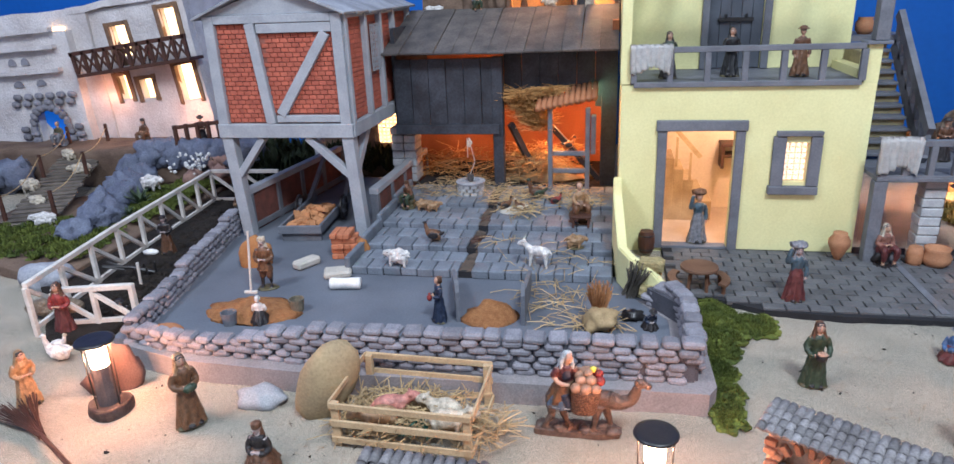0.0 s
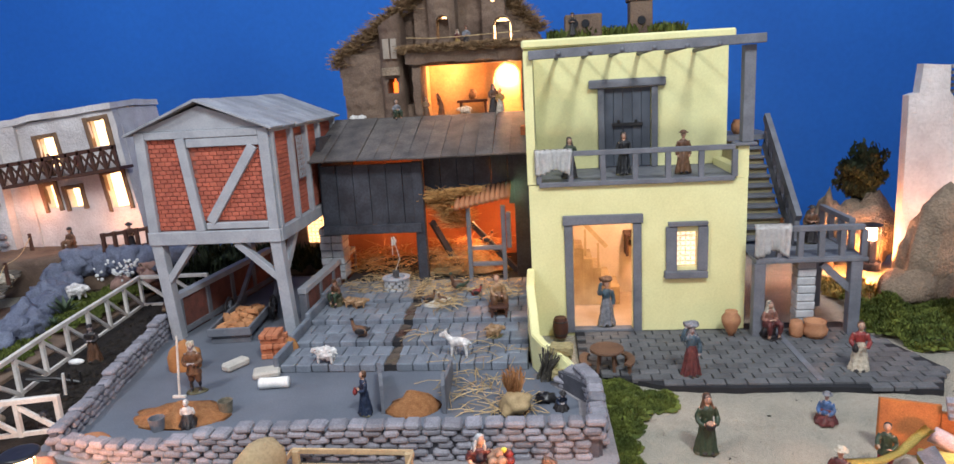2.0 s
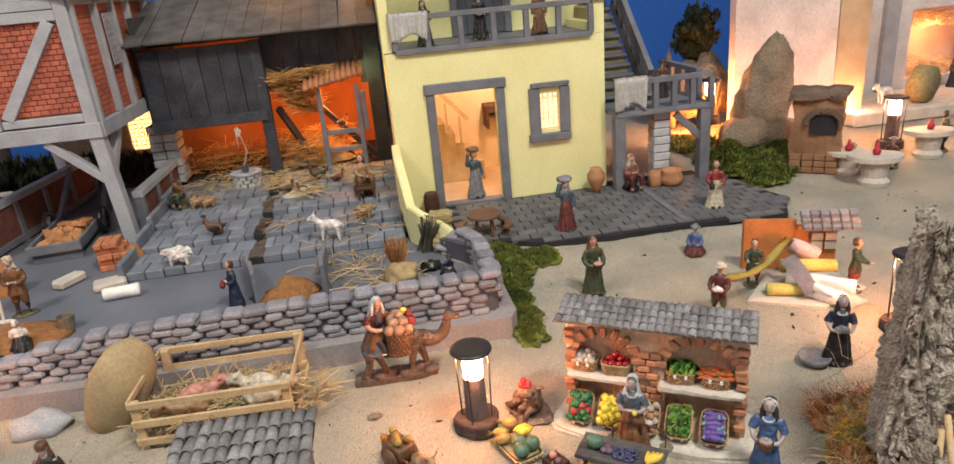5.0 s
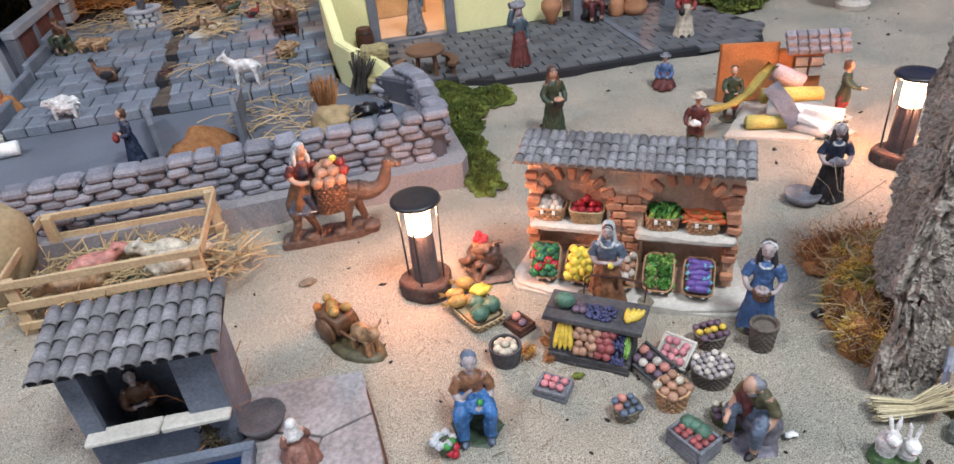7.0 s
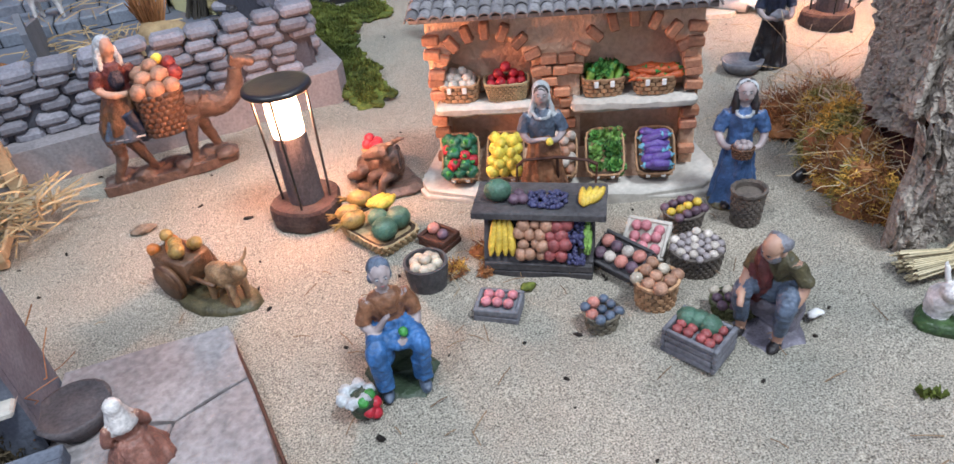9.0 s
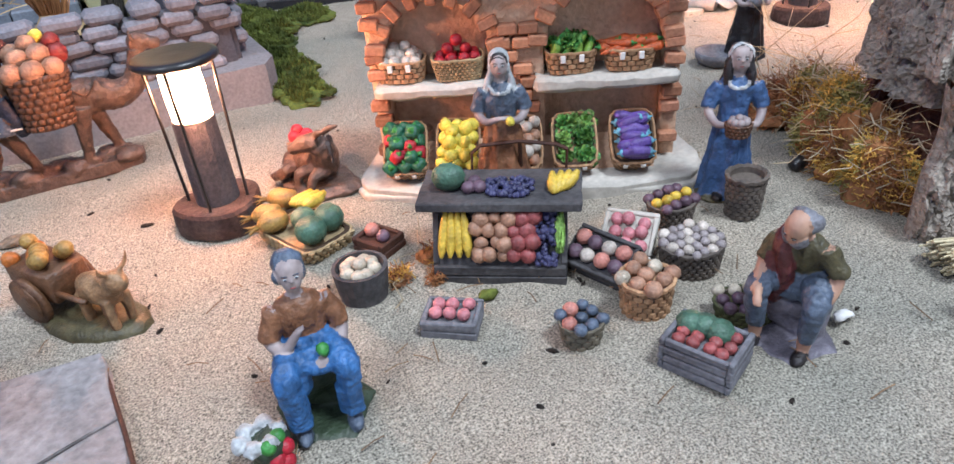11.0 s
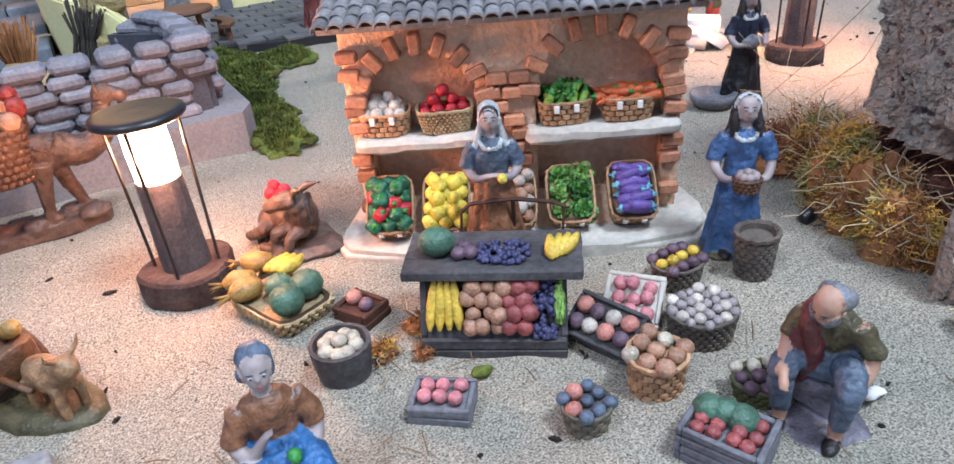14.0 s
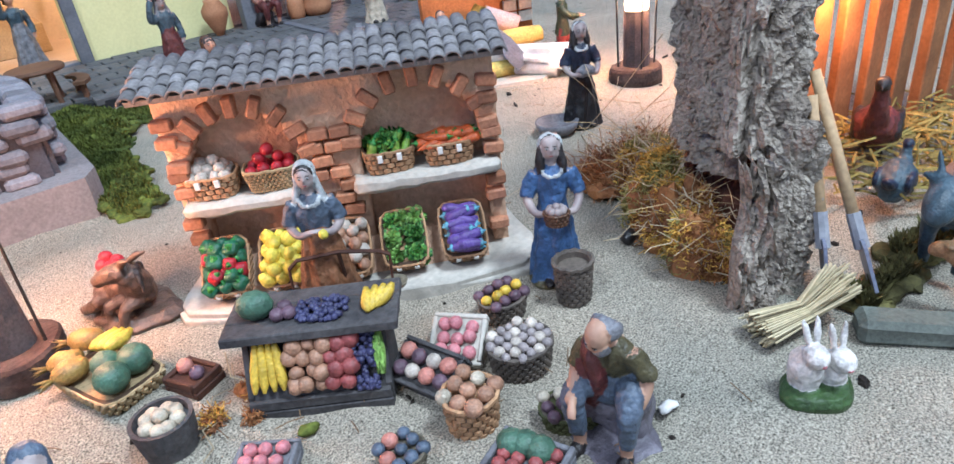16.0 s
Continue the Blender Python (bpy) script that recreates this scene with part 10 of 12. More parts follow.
for k in range(8):
    rock("rock", -1.05 + 0.05 * k * 0.9 - 0.04, 2.03 + 0.015 * math.sin(k), 0.10, (0.05, 0.04, 0.045), "blue-grey lumpy rock below the village", ROCKBLUE, 40 * k, 0.55, 2.0, group="rocks below the village")
for k in range(5):
    rock("rock", -1.50 - 0.06 * k, 1.95 - 0.06 * k, 0.05, (0.06, 0.05, 0.05), "blue-grey rock beside the plank road", ROCKBLUE, 40 * k, 0.5, 2.0, group="rocks along the road")
road = thing("plank_road", T(-1.14, 1.60, 0.024) @ rot(0, 0, 114), "grey-brown plank road climbing to the village", "road")
for k in range(26):
    bm = bmesh.new()
    box(bm, k * 0.026, k * 0.026 + 0.023, -0.06 + rn.uniform(-0.006, 0.006), 0.06 + rn.uniform(-0.006, 0.006), k * 0.0032, k * 0.0032 + 0.005, 0.0008, wob=0.001)
    part("plank", bm, mat("old_plank", (0.15, 0.125, 0.10), 0.85, (0.09, 0.075, 0.06), 40, 0.6, spread=0.2) if k == 0 else bpy.data.materials["old_plank"], road)
rr = thing("rope_railing", T(-1.14, 1.60, 0.024) @ rot(0, 0, 114), "thin rope railing on posts along the plank road", "railing")
for s in (-1, 1):
    for k in (1, 12, 22):
        bm = bmesh.new()
        x = 0.026 * k + 0.012
        cyl(bm, (x, 0.055 * s, 0.005 + 0.0032 * k), (x, 0.055 * s, 0.07 + 0.0032 * k), 0.006, 0.005, 8)
        part("post", bm, BROWNWOOD, rr)
    bm = bmesh.new()
    tube(bm, [(0.026 * k + 0.012, 0.055 * s, 0.064 + 0.0032 * k - 0.02 * math.sin(math.pi * ((k - 1) % 11) / 11)) for k in range(1, 23)], 0.0012, 5)
    part("rope", bm, STRAW, rr)


def rosette(x, y, z, r, label, n=18):
    bm = bmesh.new()
    rn = random.Random(int(r * 1e4))
    for k in range(n):
        a = k * 2.4
        e = 0.25 + 0.9 * (k / n)
        d = Vector((math.cos(a) * math.cos(e), math.sin(a) * math.cos(e), math.sin(e)))
        s = Vector((-math.sin(a), math.cos(a), 0)) * r * 0.10
        pts = [Vector((0, 0, 0)), d * r * 0.5 + Vector((0, 0, r * 0.06)), d * r]
        w = [0.7, 1.0, 0.02]
        rows = [[bm.verts.new(p - s * q), bm.verts.new(p + Vector((0, 0, -r * 0.05 * q))), bm.verts.new(p + s * q)] for p, q in zip(pts, w)]
        for A, B in zip(rows, rows[1:]):
            bm.faces.new((A[0], A[1], B[1], B[0]))
            bm.faces.new((A[1], A[2], B[2], B[1]))
    bmesh.ops.solidify(bm, geom=bm.faces, thickness=r * 0.02)
    solid("agave", bm, mat("agave_leaf", (0.14, 0.19, 0.11), 0.6, (0.09, 0.13, 0.075), 60), T(x, y, z), label, "plant")


rosette(-0.925, 1.735, 0.045, 0.048, "pale green agave rosette among the rocks")
rosette(-0.90, 1.66, 0.04, 0.024, "small pale green agave rosette in the moss")
# brown railing and rubble by the village door
vr = thing("village_railing", T(0, 0, 0), "dark brown wooden railing beside the village steps", "railing")
for k in range(6):
    bm = bmesh.new()
    x, y = -0.99 + 0.022 * k, 2.02 + 0.02 * k
    box(bm, x - 0.005, x + 0.005, y - 0.005, y + 0.005, 0.10, 0.185, 0.001)
    part("post", bm, BROWNWOOD, vr)
for z in (0.13, 0.178):
    bm = bmesh.new()
    beam(bm, (-0.995, 2.015, z), (-0.875, 2.125, z), 0.008, 0.010)
    part("rail", bm, BROWNWOOD, vr)
rn = random.Random(77)
for k in range(14):
    rock("rubble", -0.90 + rn.uniform(-0.04, 0.10), 1.98 + rn.uniform(-0.05, 0.08), 0.04 + rn.uniform(0, 0.06), (0.022, 0.022, 0.024), "pinkish rubble stone below the village", mat("pink_rubble", (0.36, 0.22, 0.18), 0.9, (0.24, 0.14, 0.11), 40, 0.7) if k == 0 else bpy.data.materials["pink_rubble"], 50 * k, 0.5, 2.0, "rubble", 2, group="rubble by the steps")
bm = bmesh.new()
for k in range(60):
    ball(bm, (-0.90 + rn.uniform(-0.05, 0.05), 1.95 + rn.uniform(-0.05, 0.05), 0.075 + rn.uniform(0, 0.045)), rn.uniform(0.003, 0.006), 0, sub=1)
solid("white_blossom", bm, WHITE, Matrix(), "cluster of tiny white blossoms on the rubble", "blossom", kind="stuff")
moss_patch("dark_shrubs", [(-0.62, 1.98), (-0.86, 1.98), (-0.86, 2.25), (-0.30, 2.25), (-0.30, 2.10), (-0.58, 2.08)], 3600, 0.02, 0.06, "dark olive shrubs behind the granary", BUSH, 9, base=0.03, mound=0.04, width=0.004)
# lit lattice window behind the granary
lw = thing("lit_window", T(0, 0, 0), "back-lit pierced lattice window behind the granary", "window", kind="structure")
bm = bmesh.new()
box(bm, -0.433, -0.373, 2.165, 2.170, 0.105, 0.205)
part("pane", bm, WINGLOW, lw, "glowing warm pane")
bm = bmesh.new()
lattice(bm, -0.433, -0.373, 0.105, 0.205, 2.158, 5, 9, 0.0018)
part("lattice", bm, ROOM, lw)
bm = bmesh.new()
hole_wall(bm, -0.62, -0.268, 0.0, 0.26, 2.171, 2.19, [])
part("wall", bm, CLIFF, lw)

# ---- grey hut with tiled roof, paving and washerwoman ----
hut = thing("grey_hut", T(0.0655, 0.7425, 0) @ rot(0, 0, -3), "small blue-grey plaster hut with a dark tiled roof", "hut")
HUTM = mat("hut_plaster", (0.145, 0.16, 0.195), 0.85, (0.09, 0.098, 0.12), 40, 0.5)
bm = bmesh.new()
hole_wall(bm, -0.050, 0.050, -0.002, 0.0975, 0.0, 0.005, [(-0.036, 0.022, 0.036, 0.094)])
part("front_wall", bm, HUTM, hut)
for x in (-0.050, 0.045):
    bm = bmesh.new()
    box(bm, x, x + 0.005, 0.0055, 0.050, -0.002, 0.0985)
    part("side_wall", bm, HUTM, hut)
bm = bmesh.new()
box(bm, -0.0448, 0.0448, 0.046, 0.050, -0.002, 0.1025)
part("back_wall", bm, HUTM, hut)
for x0, x1 in ((-0.048, 0.002), (0.0025, 0.050)):
    bm = bmesh.new()
    box(bm, x0, x1, -0.010, 0.004, 0.0365, 0.041, 0.001, wob=0.001)
    part("sill", bm, PALESTONE, hut, "pale stone sill")
rm = T(0, -0.010, 0.0985) @ rot(9, 0, 0)
bm = bmesh.new()
box(bm, -0.060, 0.060, 0, 0.066, 0, 0.004, 0.001, rm)
hr = part("roof", bm, GROOVE, hut, "dark grey rounded tile roof")
ht = barrel(0.0052, 0.019, "roof_tile", SLATETILE)
for r in range(4):
    for k in range(12):
        part("roof_tile", ht, None, hr, m=rm @ T(-0.055 + k * 0.010 + random.uniform(-0.0008, 0.0008), -0.003 + r * 0.0165, 0.0045) @ rot(-4, 0, random.uniform(-5, 5)))
figurine(0.0495, 0.7690, 0, 10, 0.070, "dark figurine inside the grey hut", "dark", "brown", "hair", "dark", SKIND)
SLAB = mat("pale_slab", (0.31, 0.28, 0.27), 0.8, (0.21, 0.19, 0.185), 22, 0.8, 260, 0.3, third=(0.14, 0.12, 0.12), dist=0.002)
for poly in ([(0.1205, 0.7925), (0.2075, 0.7840), (0.2110, 0.7375), (0.1720, 0.7255), (0.1170, 0.7505)], [(0.1720, 0.7240), (0.2110, 0.7360), (0.2140, 0.6720), (0.2120, 0.6335), (0.1570, 0.6445), (0.1620, 0.7000)], [(0.1165, 0.7485), (0.1705, 0.7240), (0.1605, 0.7000), (0.1560, 0.6445), (0.1020, 0.6510), (0.1060, 0.7085)], [(0.1020, 0.6495), (0.1570, 0.6425), (0.2120, 0.6325), (0.2090, 0.5775), (0.06, 0.56)]):
    bm = bmesh.new()
    prism(bm, poly, -0.003, 0.0035 + random.uniform(0, 0.0012))
    bmesh.ops.bevel(bm, geom=list(bm.edges), offset=0.0006, segments=1, affect="EDGES")
    bmesh.ops.subdivide_edges(bm, edges=bm.edges, cuts=4)
    rough_up(bm, 0.0016, 60)
    solid("paving_slab", bm, SLAB, Matrix(), "pale worn stone paving slab beside the hut", "paving", "slabs by the hut")
bm = bmesh.new()
tube(bm, [(0.2065, 0.7840, 0.003), (0.2120, 0.7300, 0.0045), (0.2160, 0.6720, 0.0035), (0.2110, 0.5775, 0.003)], 0.0010, 6)
solid("twig", bm, BROWNWOOD, Matrix(), "thin brown twig along the paving edge", "twig")
bm = bmesh.new()
lathe(bm, [(0.010, 0.0), (0.0155, 0.008), (0.0185, 0.015), (0.0165, 0.0155), (0.0155, 0.0145), (0.008, 0.0150)], 20)
solid("stone_bowl", bm, POSTGREY, T(0.1305, 0.7465, 0.003), "dark grey stone bowl filled with ash", "bowl", smooth=True)
trough = thing("wash_trough", T(0.0635, 0.6985, 0) @ rot(0, 0, -3), "dark trough of blue water in front of the hut", "trough")
bm = bmesh.new()
for q in ((-0.06, 0.06, 0.026, 0.034), (-0.06, 0.06, -0.034, -0.026), (-0.06, -0.052, -0.0255, 0.0255), (0.052, 0.06, -0.0255, 0.0255)):
    box(bm, q[0], q[1], q[2], q[3], -0.002, 0.014, 0.001)
part("rim", bm, HUTM, trough)
wt = bpy.data.materials.new("blue_water")
wt.use_nodes = True
wt.node_tree.nodes["Principled BSDF"].inputs["Base Color"].default_value = (0.004, 0.02, 0.07, 1)
wt.node_tree.nodes["Principled BSDF"].inputs["Roughness"].default_value = 0.08
bm = bmesh.new()
box(bm, -0.0518, 0.0518, -0.0258, 0.0258, -0.002, 0.008)
part("water", bm, wt, trough, "dark blue still water")
figurine(0.1565, 0.7095, 0.004, 200, 0.060, "figurine with white bonnet and pink shawl", "pinkclay", "pinkclay", "veil", "white", SKIN, "kneel")
# ---- cork bark hut on the right ----
barkhut = thing("bark_hut", T(0, 0, 0), "rough grey-brown cork bark hut lit orange inside", "hut")


def bark_slab(pts, thick, z0, z1, seed, slope=0.0, cols=48, rows=110):
    """An upright slab of cork following points in plan, split into rough plates by crossing cracks."""
    run = spline([(x, y, 0) for x, y in pts], 8)

    def at(f):
        s = f * (len(run) - 1)
        i = min(len(run) - 2, int(s))
        d = (run[i + 1] - run[i]).normalized()
        return run[i].lerp(run[i + 1], s - i), Vector((d.y, -d.x, 0))

    bm = bmesh.new()
    grids = []
    for side in (1, -1):
        grid = []
        for i in range(cols + 1):
            p, n = at(i / cols)
            edge = min(1.0, 6 * min(i, cols - i) / cols)
            top = z1 - 0.02 * abs(noise.noise(Vector((i * 0.3, seed, 2)))) * 2
            col = []
            for j in range(rows + 1):
                z = z0 + (top - z0) * j / rows
                u = i / cols * len(pts) * 0.8
                q = Vector((u * 1.4 + seed, z * 62 + 0.9 * noise.noise(Vector((u * 3, z * 20, seed))), seed))
                crack = max(0.0, 1 - 6 * abs(noise.noise(q)))
                deep = max(0.0, 1 - 8 * abs(noise.noise(Vector((u * 4 + seed, z * 7, 5)))))
                f = 0.75 * noise.noise(Vector((u * 2.2, z * 24, seed * 3))) + 0.45 * noise.noise(Vector((u * 9, z * 120, seed))) + 0.2 * noise.noise(Vector((u * 30, z * 260, seed)))
                k = thick * ((0.75 + 0.62 * f - 0.55 * crack - 0.45 * deep) * edge + 0.12)
                wob = 0.006 * noise.noise(Vector((z * 30, seed, i // (cols // 2))))
                col.append(bm.verts.new(p + n * side * (k if side > 0 else thick * 0.3) + Vector((slope * z + wob, slope * 0.5 * z, z))))
            grid.append(col)
        for i in range(cols):
            for j in range(rows):
                bm.faces.new((grid[i][j], grid[i + 1][j], grid[i + 1][j + 1], grid[i][j + 1]))
        grids.append(grid)
    front, back = grids
    for j in range(rows):
        for e in (0, cols):
            bm.faces.new((front[e][j], front[e][j + 1], back[e][j + 1], back[e][j]))
    for i in range(cols):
        for j in (0, rows):
            bm.faces.new((front[i][j], front[i + 1][j], back[i + 1][j], back[i][j]))
    return bm


REDBARK = mat("inner_bark", (0.16, 0.065, 0.04), 0.95, (0.09, 0.04, 0.028), 60, 0.9, 300, 0.35, dist=0.004)
part("bark_slab", bark_slab([(0.6440, 0.7380), (0.6220, 0.7100), (0.6030, 0.6860), (0.5900, 0.6640)], 0.014, 0.052, 0.24, 1, 0.20), BARK, barkhut)
part("bark_slab", bark_slab([(0.5800, 0.6680), (0.5880, 0.6550), (0.6060, 0.6550), (0.6240, 0.6660)], 0.013, 0.070, 0.26, 5, 0.18, 40), BARK, barkhut)
part("bark_slab", bark_slab([(0.6180, 0.6680), (0.6420, 0.6720), (0.6560, 0.6900)], 0.013, 0.03, 0.28, 9, 0.18, 30), BARK, barkhut)
part("bark_slab", bark_slab([(0.5690, 0.6500), (0.5770, 0.6420), (0.5890, 0.6410)], 0.011, -0.003, 0.074, 14, 0.15, 24, 46), BARK, barkhut)
part("bark_slab", bark_slab([(0.5930, 0.6410), (0.6060, 0.6420), (0.6180, 0.6500)], 0.012, -0.003, 0.085, 21, 0.15, 24, 54), BARK, barkhut)
part("inner_bark", bark_slab([(0.6640, 0.7450), (0.6400, 0.7170), (0.6180, 0.6960), (0.6060, 0.6760), (0.6250, 0.6740), (0.6500, 0.6800)], 0.006, -0.003, 0.20, 31, 0.20, 40, 40), REDBARK, barkhut, "dark red-brown inner bark")
ORB = mat("warm_board", (0.30, 0.14, 0.06), 0.8, (0.18, 0.08, 0.035), 35, 0.4, 380, 0.2, spread=0.15)
for k in range(9):
    bm = bmesh.new()
    box(bm, 0.712 + 0.024 * k, 0.7358 + 0.024 * k, 0.737 - 0.009 * k, 0.744 - 0.009 * k, -0.001, 0.24, 0.001, wob=0.001)
    part("back_board", bm, ORB, barkhut, "board lit orange")
for k in range(2):
    bm = bmesh.new()
    box(bm, 0.700 + 0.032 * k, 0.712 + 0.032 * k, 0.718, 0.725, 0.0, 0.22, 0.002, wob=0.003)
    part("post", bm, ORB, barkhut)
lamp("bark_hut_lamp", "POINT", T(0.7650, 0.6917, 0.11), 0.65, (1.0, 0.36, 0.10), 0.008)
strewn("bark_straw", [(0.7687, 0.6657, 0.004, 0.07), (0.8297, 0.6427, 0.004, 0.06)], 420, "orange straw litter in the bark hut", m=DRYMOSS, L=0.03, r=0.0008, lift=0.014, steep=0.3)
# a mound of tangled dry moss: strands of four tints over a low core
GOLD = mat("golden_moss", (0.62, 0.37, 0.075), 0.9, (0.45, 0.25, 0.05), 40, 0.2, 400, 0.3, spread=0.3)
OLIVEM = mat("olive_moss", (0.33, 0.28, 0.09), 0.9, (0.20, 0.18, 0.06), 40, 0.2, 400, 0.3, spread=0.3)
BRICKM = mat("red_brown_moss", (0.34, 0.15, 0.055), 0.9, (0.20, 0.085, 0.04), 40, 0.2, 400, 0.3, spread=0.3)
DEADM = mat("dead_stalk", (0.46, 0.37, 0.24), 0.85, (0.34, 0.26, 0.16), 40, 0.2, 400, 0.2, spread=0.25)


def tangle(name, ridge, count, label, mats, pick, seed, wid=0.021, hgt=0.046, L=0.0058, r=0.00030):
    """Curly strands over a mound along a ridge of (x, y, height factor, width factor)."""
    rn = random.Random(seed)
    bm = bmesh.new()
    line = spline([(x, y, k) for x, y, k, _ in ridge], 6)
    wide = spline([(w, 0, 0) for *_, w in ridge], 6)
    pts, ws = [], []
    for p, w in zip(line, wide):
        for _ in range(2):
            s = rn.uniform(0.35, 0.8) * w.x
            pts.append(Vector((p.x + rn.uniform(-1, 1) * wid * w.x * 0.6, p.y + rn.uniform(-1, 1) * wid * w.x * 0.6, p.z * rn.uniform(0.35, 1.0))))
            ws.append(Vector((s, 0, 0)))
    for p, w in zip(pts, ws):
        ball(bm, (p.x, p.y, hgt * p.z * 0.15), (wid * w.x * 0.85, wid * w.x * 0.85, hgt * p.z * 0.62), 2, sub=2, lump=0.5, freq=90)
    for _ in range(count):
        i = rn.randrange(len(pts))
        p, w = pts[i], ws[i].x * wid
        a, d = rn.uniform(0, 6.283), math.sqrt(rn.random())
        lump = 0.75 + 0.6 * noise.noise(Vector((p.x + d * w * math.cos(a), p.y + d * w * math.sin(a), seed)) * 45)
        z = hgt * p.z * math.sqrt(max(0.0, 1 - d * d)) * lump * (0.85 + 0.2 * rn.random())
        o = Vector((p.x + d * w * math.cos(a), p.y + d * w * math.sin(a), max(0.0006, z)))
        v = Vector((rn.uniform(-1, 1), rn.uniform(-1, 1), rn.uniform(-0.5, 0.9))).normalized()
        g = v.cross(Vector((rn.uniform(-1, 1), rn.uniform(-1, 1), rn.uniform(-1, 1)))).normalized()
        ln = L * rn.uniform(0.4, 1.3)
        k = pick(o, rn)
        c = [o, o + v * ln * 0.4 + g * ln * 0.18, o + v * ln * 0.7 - g * ln * 0.05, o + v * ln + g * ln * rn.uniform(-0.3, 0.3)]
        if k == 3:
            c = [o + (q - o) * 5.0 for q in c]
        s = g * r * rn.uniform(0.7, 1.6)
        u = v.cross(g) * r
        rings = [[bm.verts.new(q + e) for e in (s, u, -s)] for q in c]
        for A, B in zip(rings, rings[1:]):
            for m in range(3):
                bm.faces.new((A[m], A[(m + 1) % 3], B[(m + 1) % 3], B[m])).material_index = k
    return solid(name, bm, mats, Matrix(), label, "moss", kind="stuff")


def moss_tint(o, rn):
    n = noise.noise(Vector((o.x * 38, o.y * 38, o.z * 30)))
    x = rn.random()
    if x < 0.012:
        return 3
    if n > 0.16:
        return 2 if x < 0.8 else 0
    return 0 if n > -0.10 and x < 0.85 else 1


tangle("dry_moss", [(0.6950, 0.7930, 0.4, 0.75), (0.6540, 0.7690, 0.85, 0.9), (0.6210, 0.7350, 1.25, 0.95), (0.5990, 0.7000, 1.30, 0.85), (0.5830, 0.6690, 0.95, 0.62)], 30000, "ochre and red-brown dry moss heaped against the bark hut", [GOLD, OLIVEM, BRICKM, DEADM], moss_tint, 14)
tangle("dry_moss", [(0.7020, 0.8020, 0.3, 0.8), (0.6680, 0.7960, 0.45, 0.9), (0.6307, 0.7940, 0.25, 0.7)], 1500, "thin red-brown dry grass behind the moss heap", [BRICKM, BRICKM, BRICKM, DEADM], moss_tint, 15, 0.028, 0.03, 0.018)
strewn("dry_twigs", [(0.6060, 0.7233, 0.03, 0.030), (0.5900, 0.6850, 0.02, 0.020), (0.6300, 0.7600, 0.02, 0.03)], 60, "dry grass stalks sticking out of the moss", L=0.03, r=0.0002, lift=0.03, steep=0.5)
moss_patch("dry_moss", [(0.6030, 0.6127), (0.6560, 0.6117), (0.6987, 0.6197), (0.6927, 0.5977), (0.6223, 0.5960)], 4000, 0.003, 0.010, "olive moss at the bark hut's foot", mat("olive_moss", (0.11, 0.10, 0.035), 0.9, (0.06, 0.055, 0.02), 30, 0.3, spread=0.4), 15, mound=0.02, width=0.0007)
bm = bmesh.new()
box(bm, 0, 0.16, -0.008, 0.010, -0.003, 0.010, 0.003)
bmesh.ops.subdivide_edges(bm, edges=bm.edges, cuts=4, use_grid_fill=True)
rough_up(bm, 0.002, 60)
solid("stone_kerb", bm, mat("green_grey_stone", (0.15, 0.165, 0.14), 0.85, (0.10, 0.11, 0.095), 40, 0.6), T(0.5893, 0.5967, 0) @ rot(0, 0, -52), "grey-green stone kerb before the bark hut", "kerb")


def shovel(foot, top, label):
    a, b = Vector(foot), Vector(top)
    d = (b - a).normalized()
    t = thing("shovel", Matrix(), label, "shovel", "shovels")
    bm = bmesh.new()
    cyl(bm, a + d * 0.030, b, 0.0030, 0.0027, 8)
    part("handle", bm, PINE, t, smooth=True)
    bm = bmesh.new()
    cyl(bm, a + d * 0.022, a + d * 0.040, 0.0036, 0.0034, 8)
    part("socket", bm, ROCKGREY, t)
    bm = bmesh.new()
    x = d.cross(Vector((0.5, -0.85, 0.0))).normalized()
    n = x.cross(d)
    m = Matrix((x, d, n)).transposed().to_4x4()
    m.translation = a
    prism(bm, [(-0.0125, 0.002), (-0.006, -0.001), (0.006, -0.001), (0.0125, 0.002), (0.0135, 0.024), (0.010, 0.027), (-0.010, 0.027), (-0.0135, 0.024)], -0.0008, 0.0008, 0, m)
    part("blade", bm, mat("steel_paint", (0.24, 0.26, 0.34), 0.45, (0.17, 0.18, 0.24), 60, 0.2, metal=0.3), t)


shovel((0.6050, 0.6190, 0.004), (0.6277, 0.6500, 0.0925), "small shovel with pale handle leaning on the bark")
shovel((0.6200, 0.6030, 0.004), (0.6344, 0.6535, 0.1025), "small shovel with grey-blue blade leaning on the bark")
bm = bmesh.new()
rn = random.Random(15)
for k in range(120):
    a, d = rn.uniform(0, 6.28), rn.random() ** 0.5
    o = Vector((0, d * math.cos(a) * 0.010, 0.010 + d * math.sin(a) * 0.007))
    tube(bm, [o * 1.25 + Vector((-0.026 + rn.uniform(0, 0.008), 0, 0)), o * 0.75 + Vector((0.006, 0, 0.002)), o * 1.2 + Vector((0.030 + rn.uniform(-0.010, 0.008), rn.uniform(-0.003, 0.003), 0.006))], 0.0006, 5)
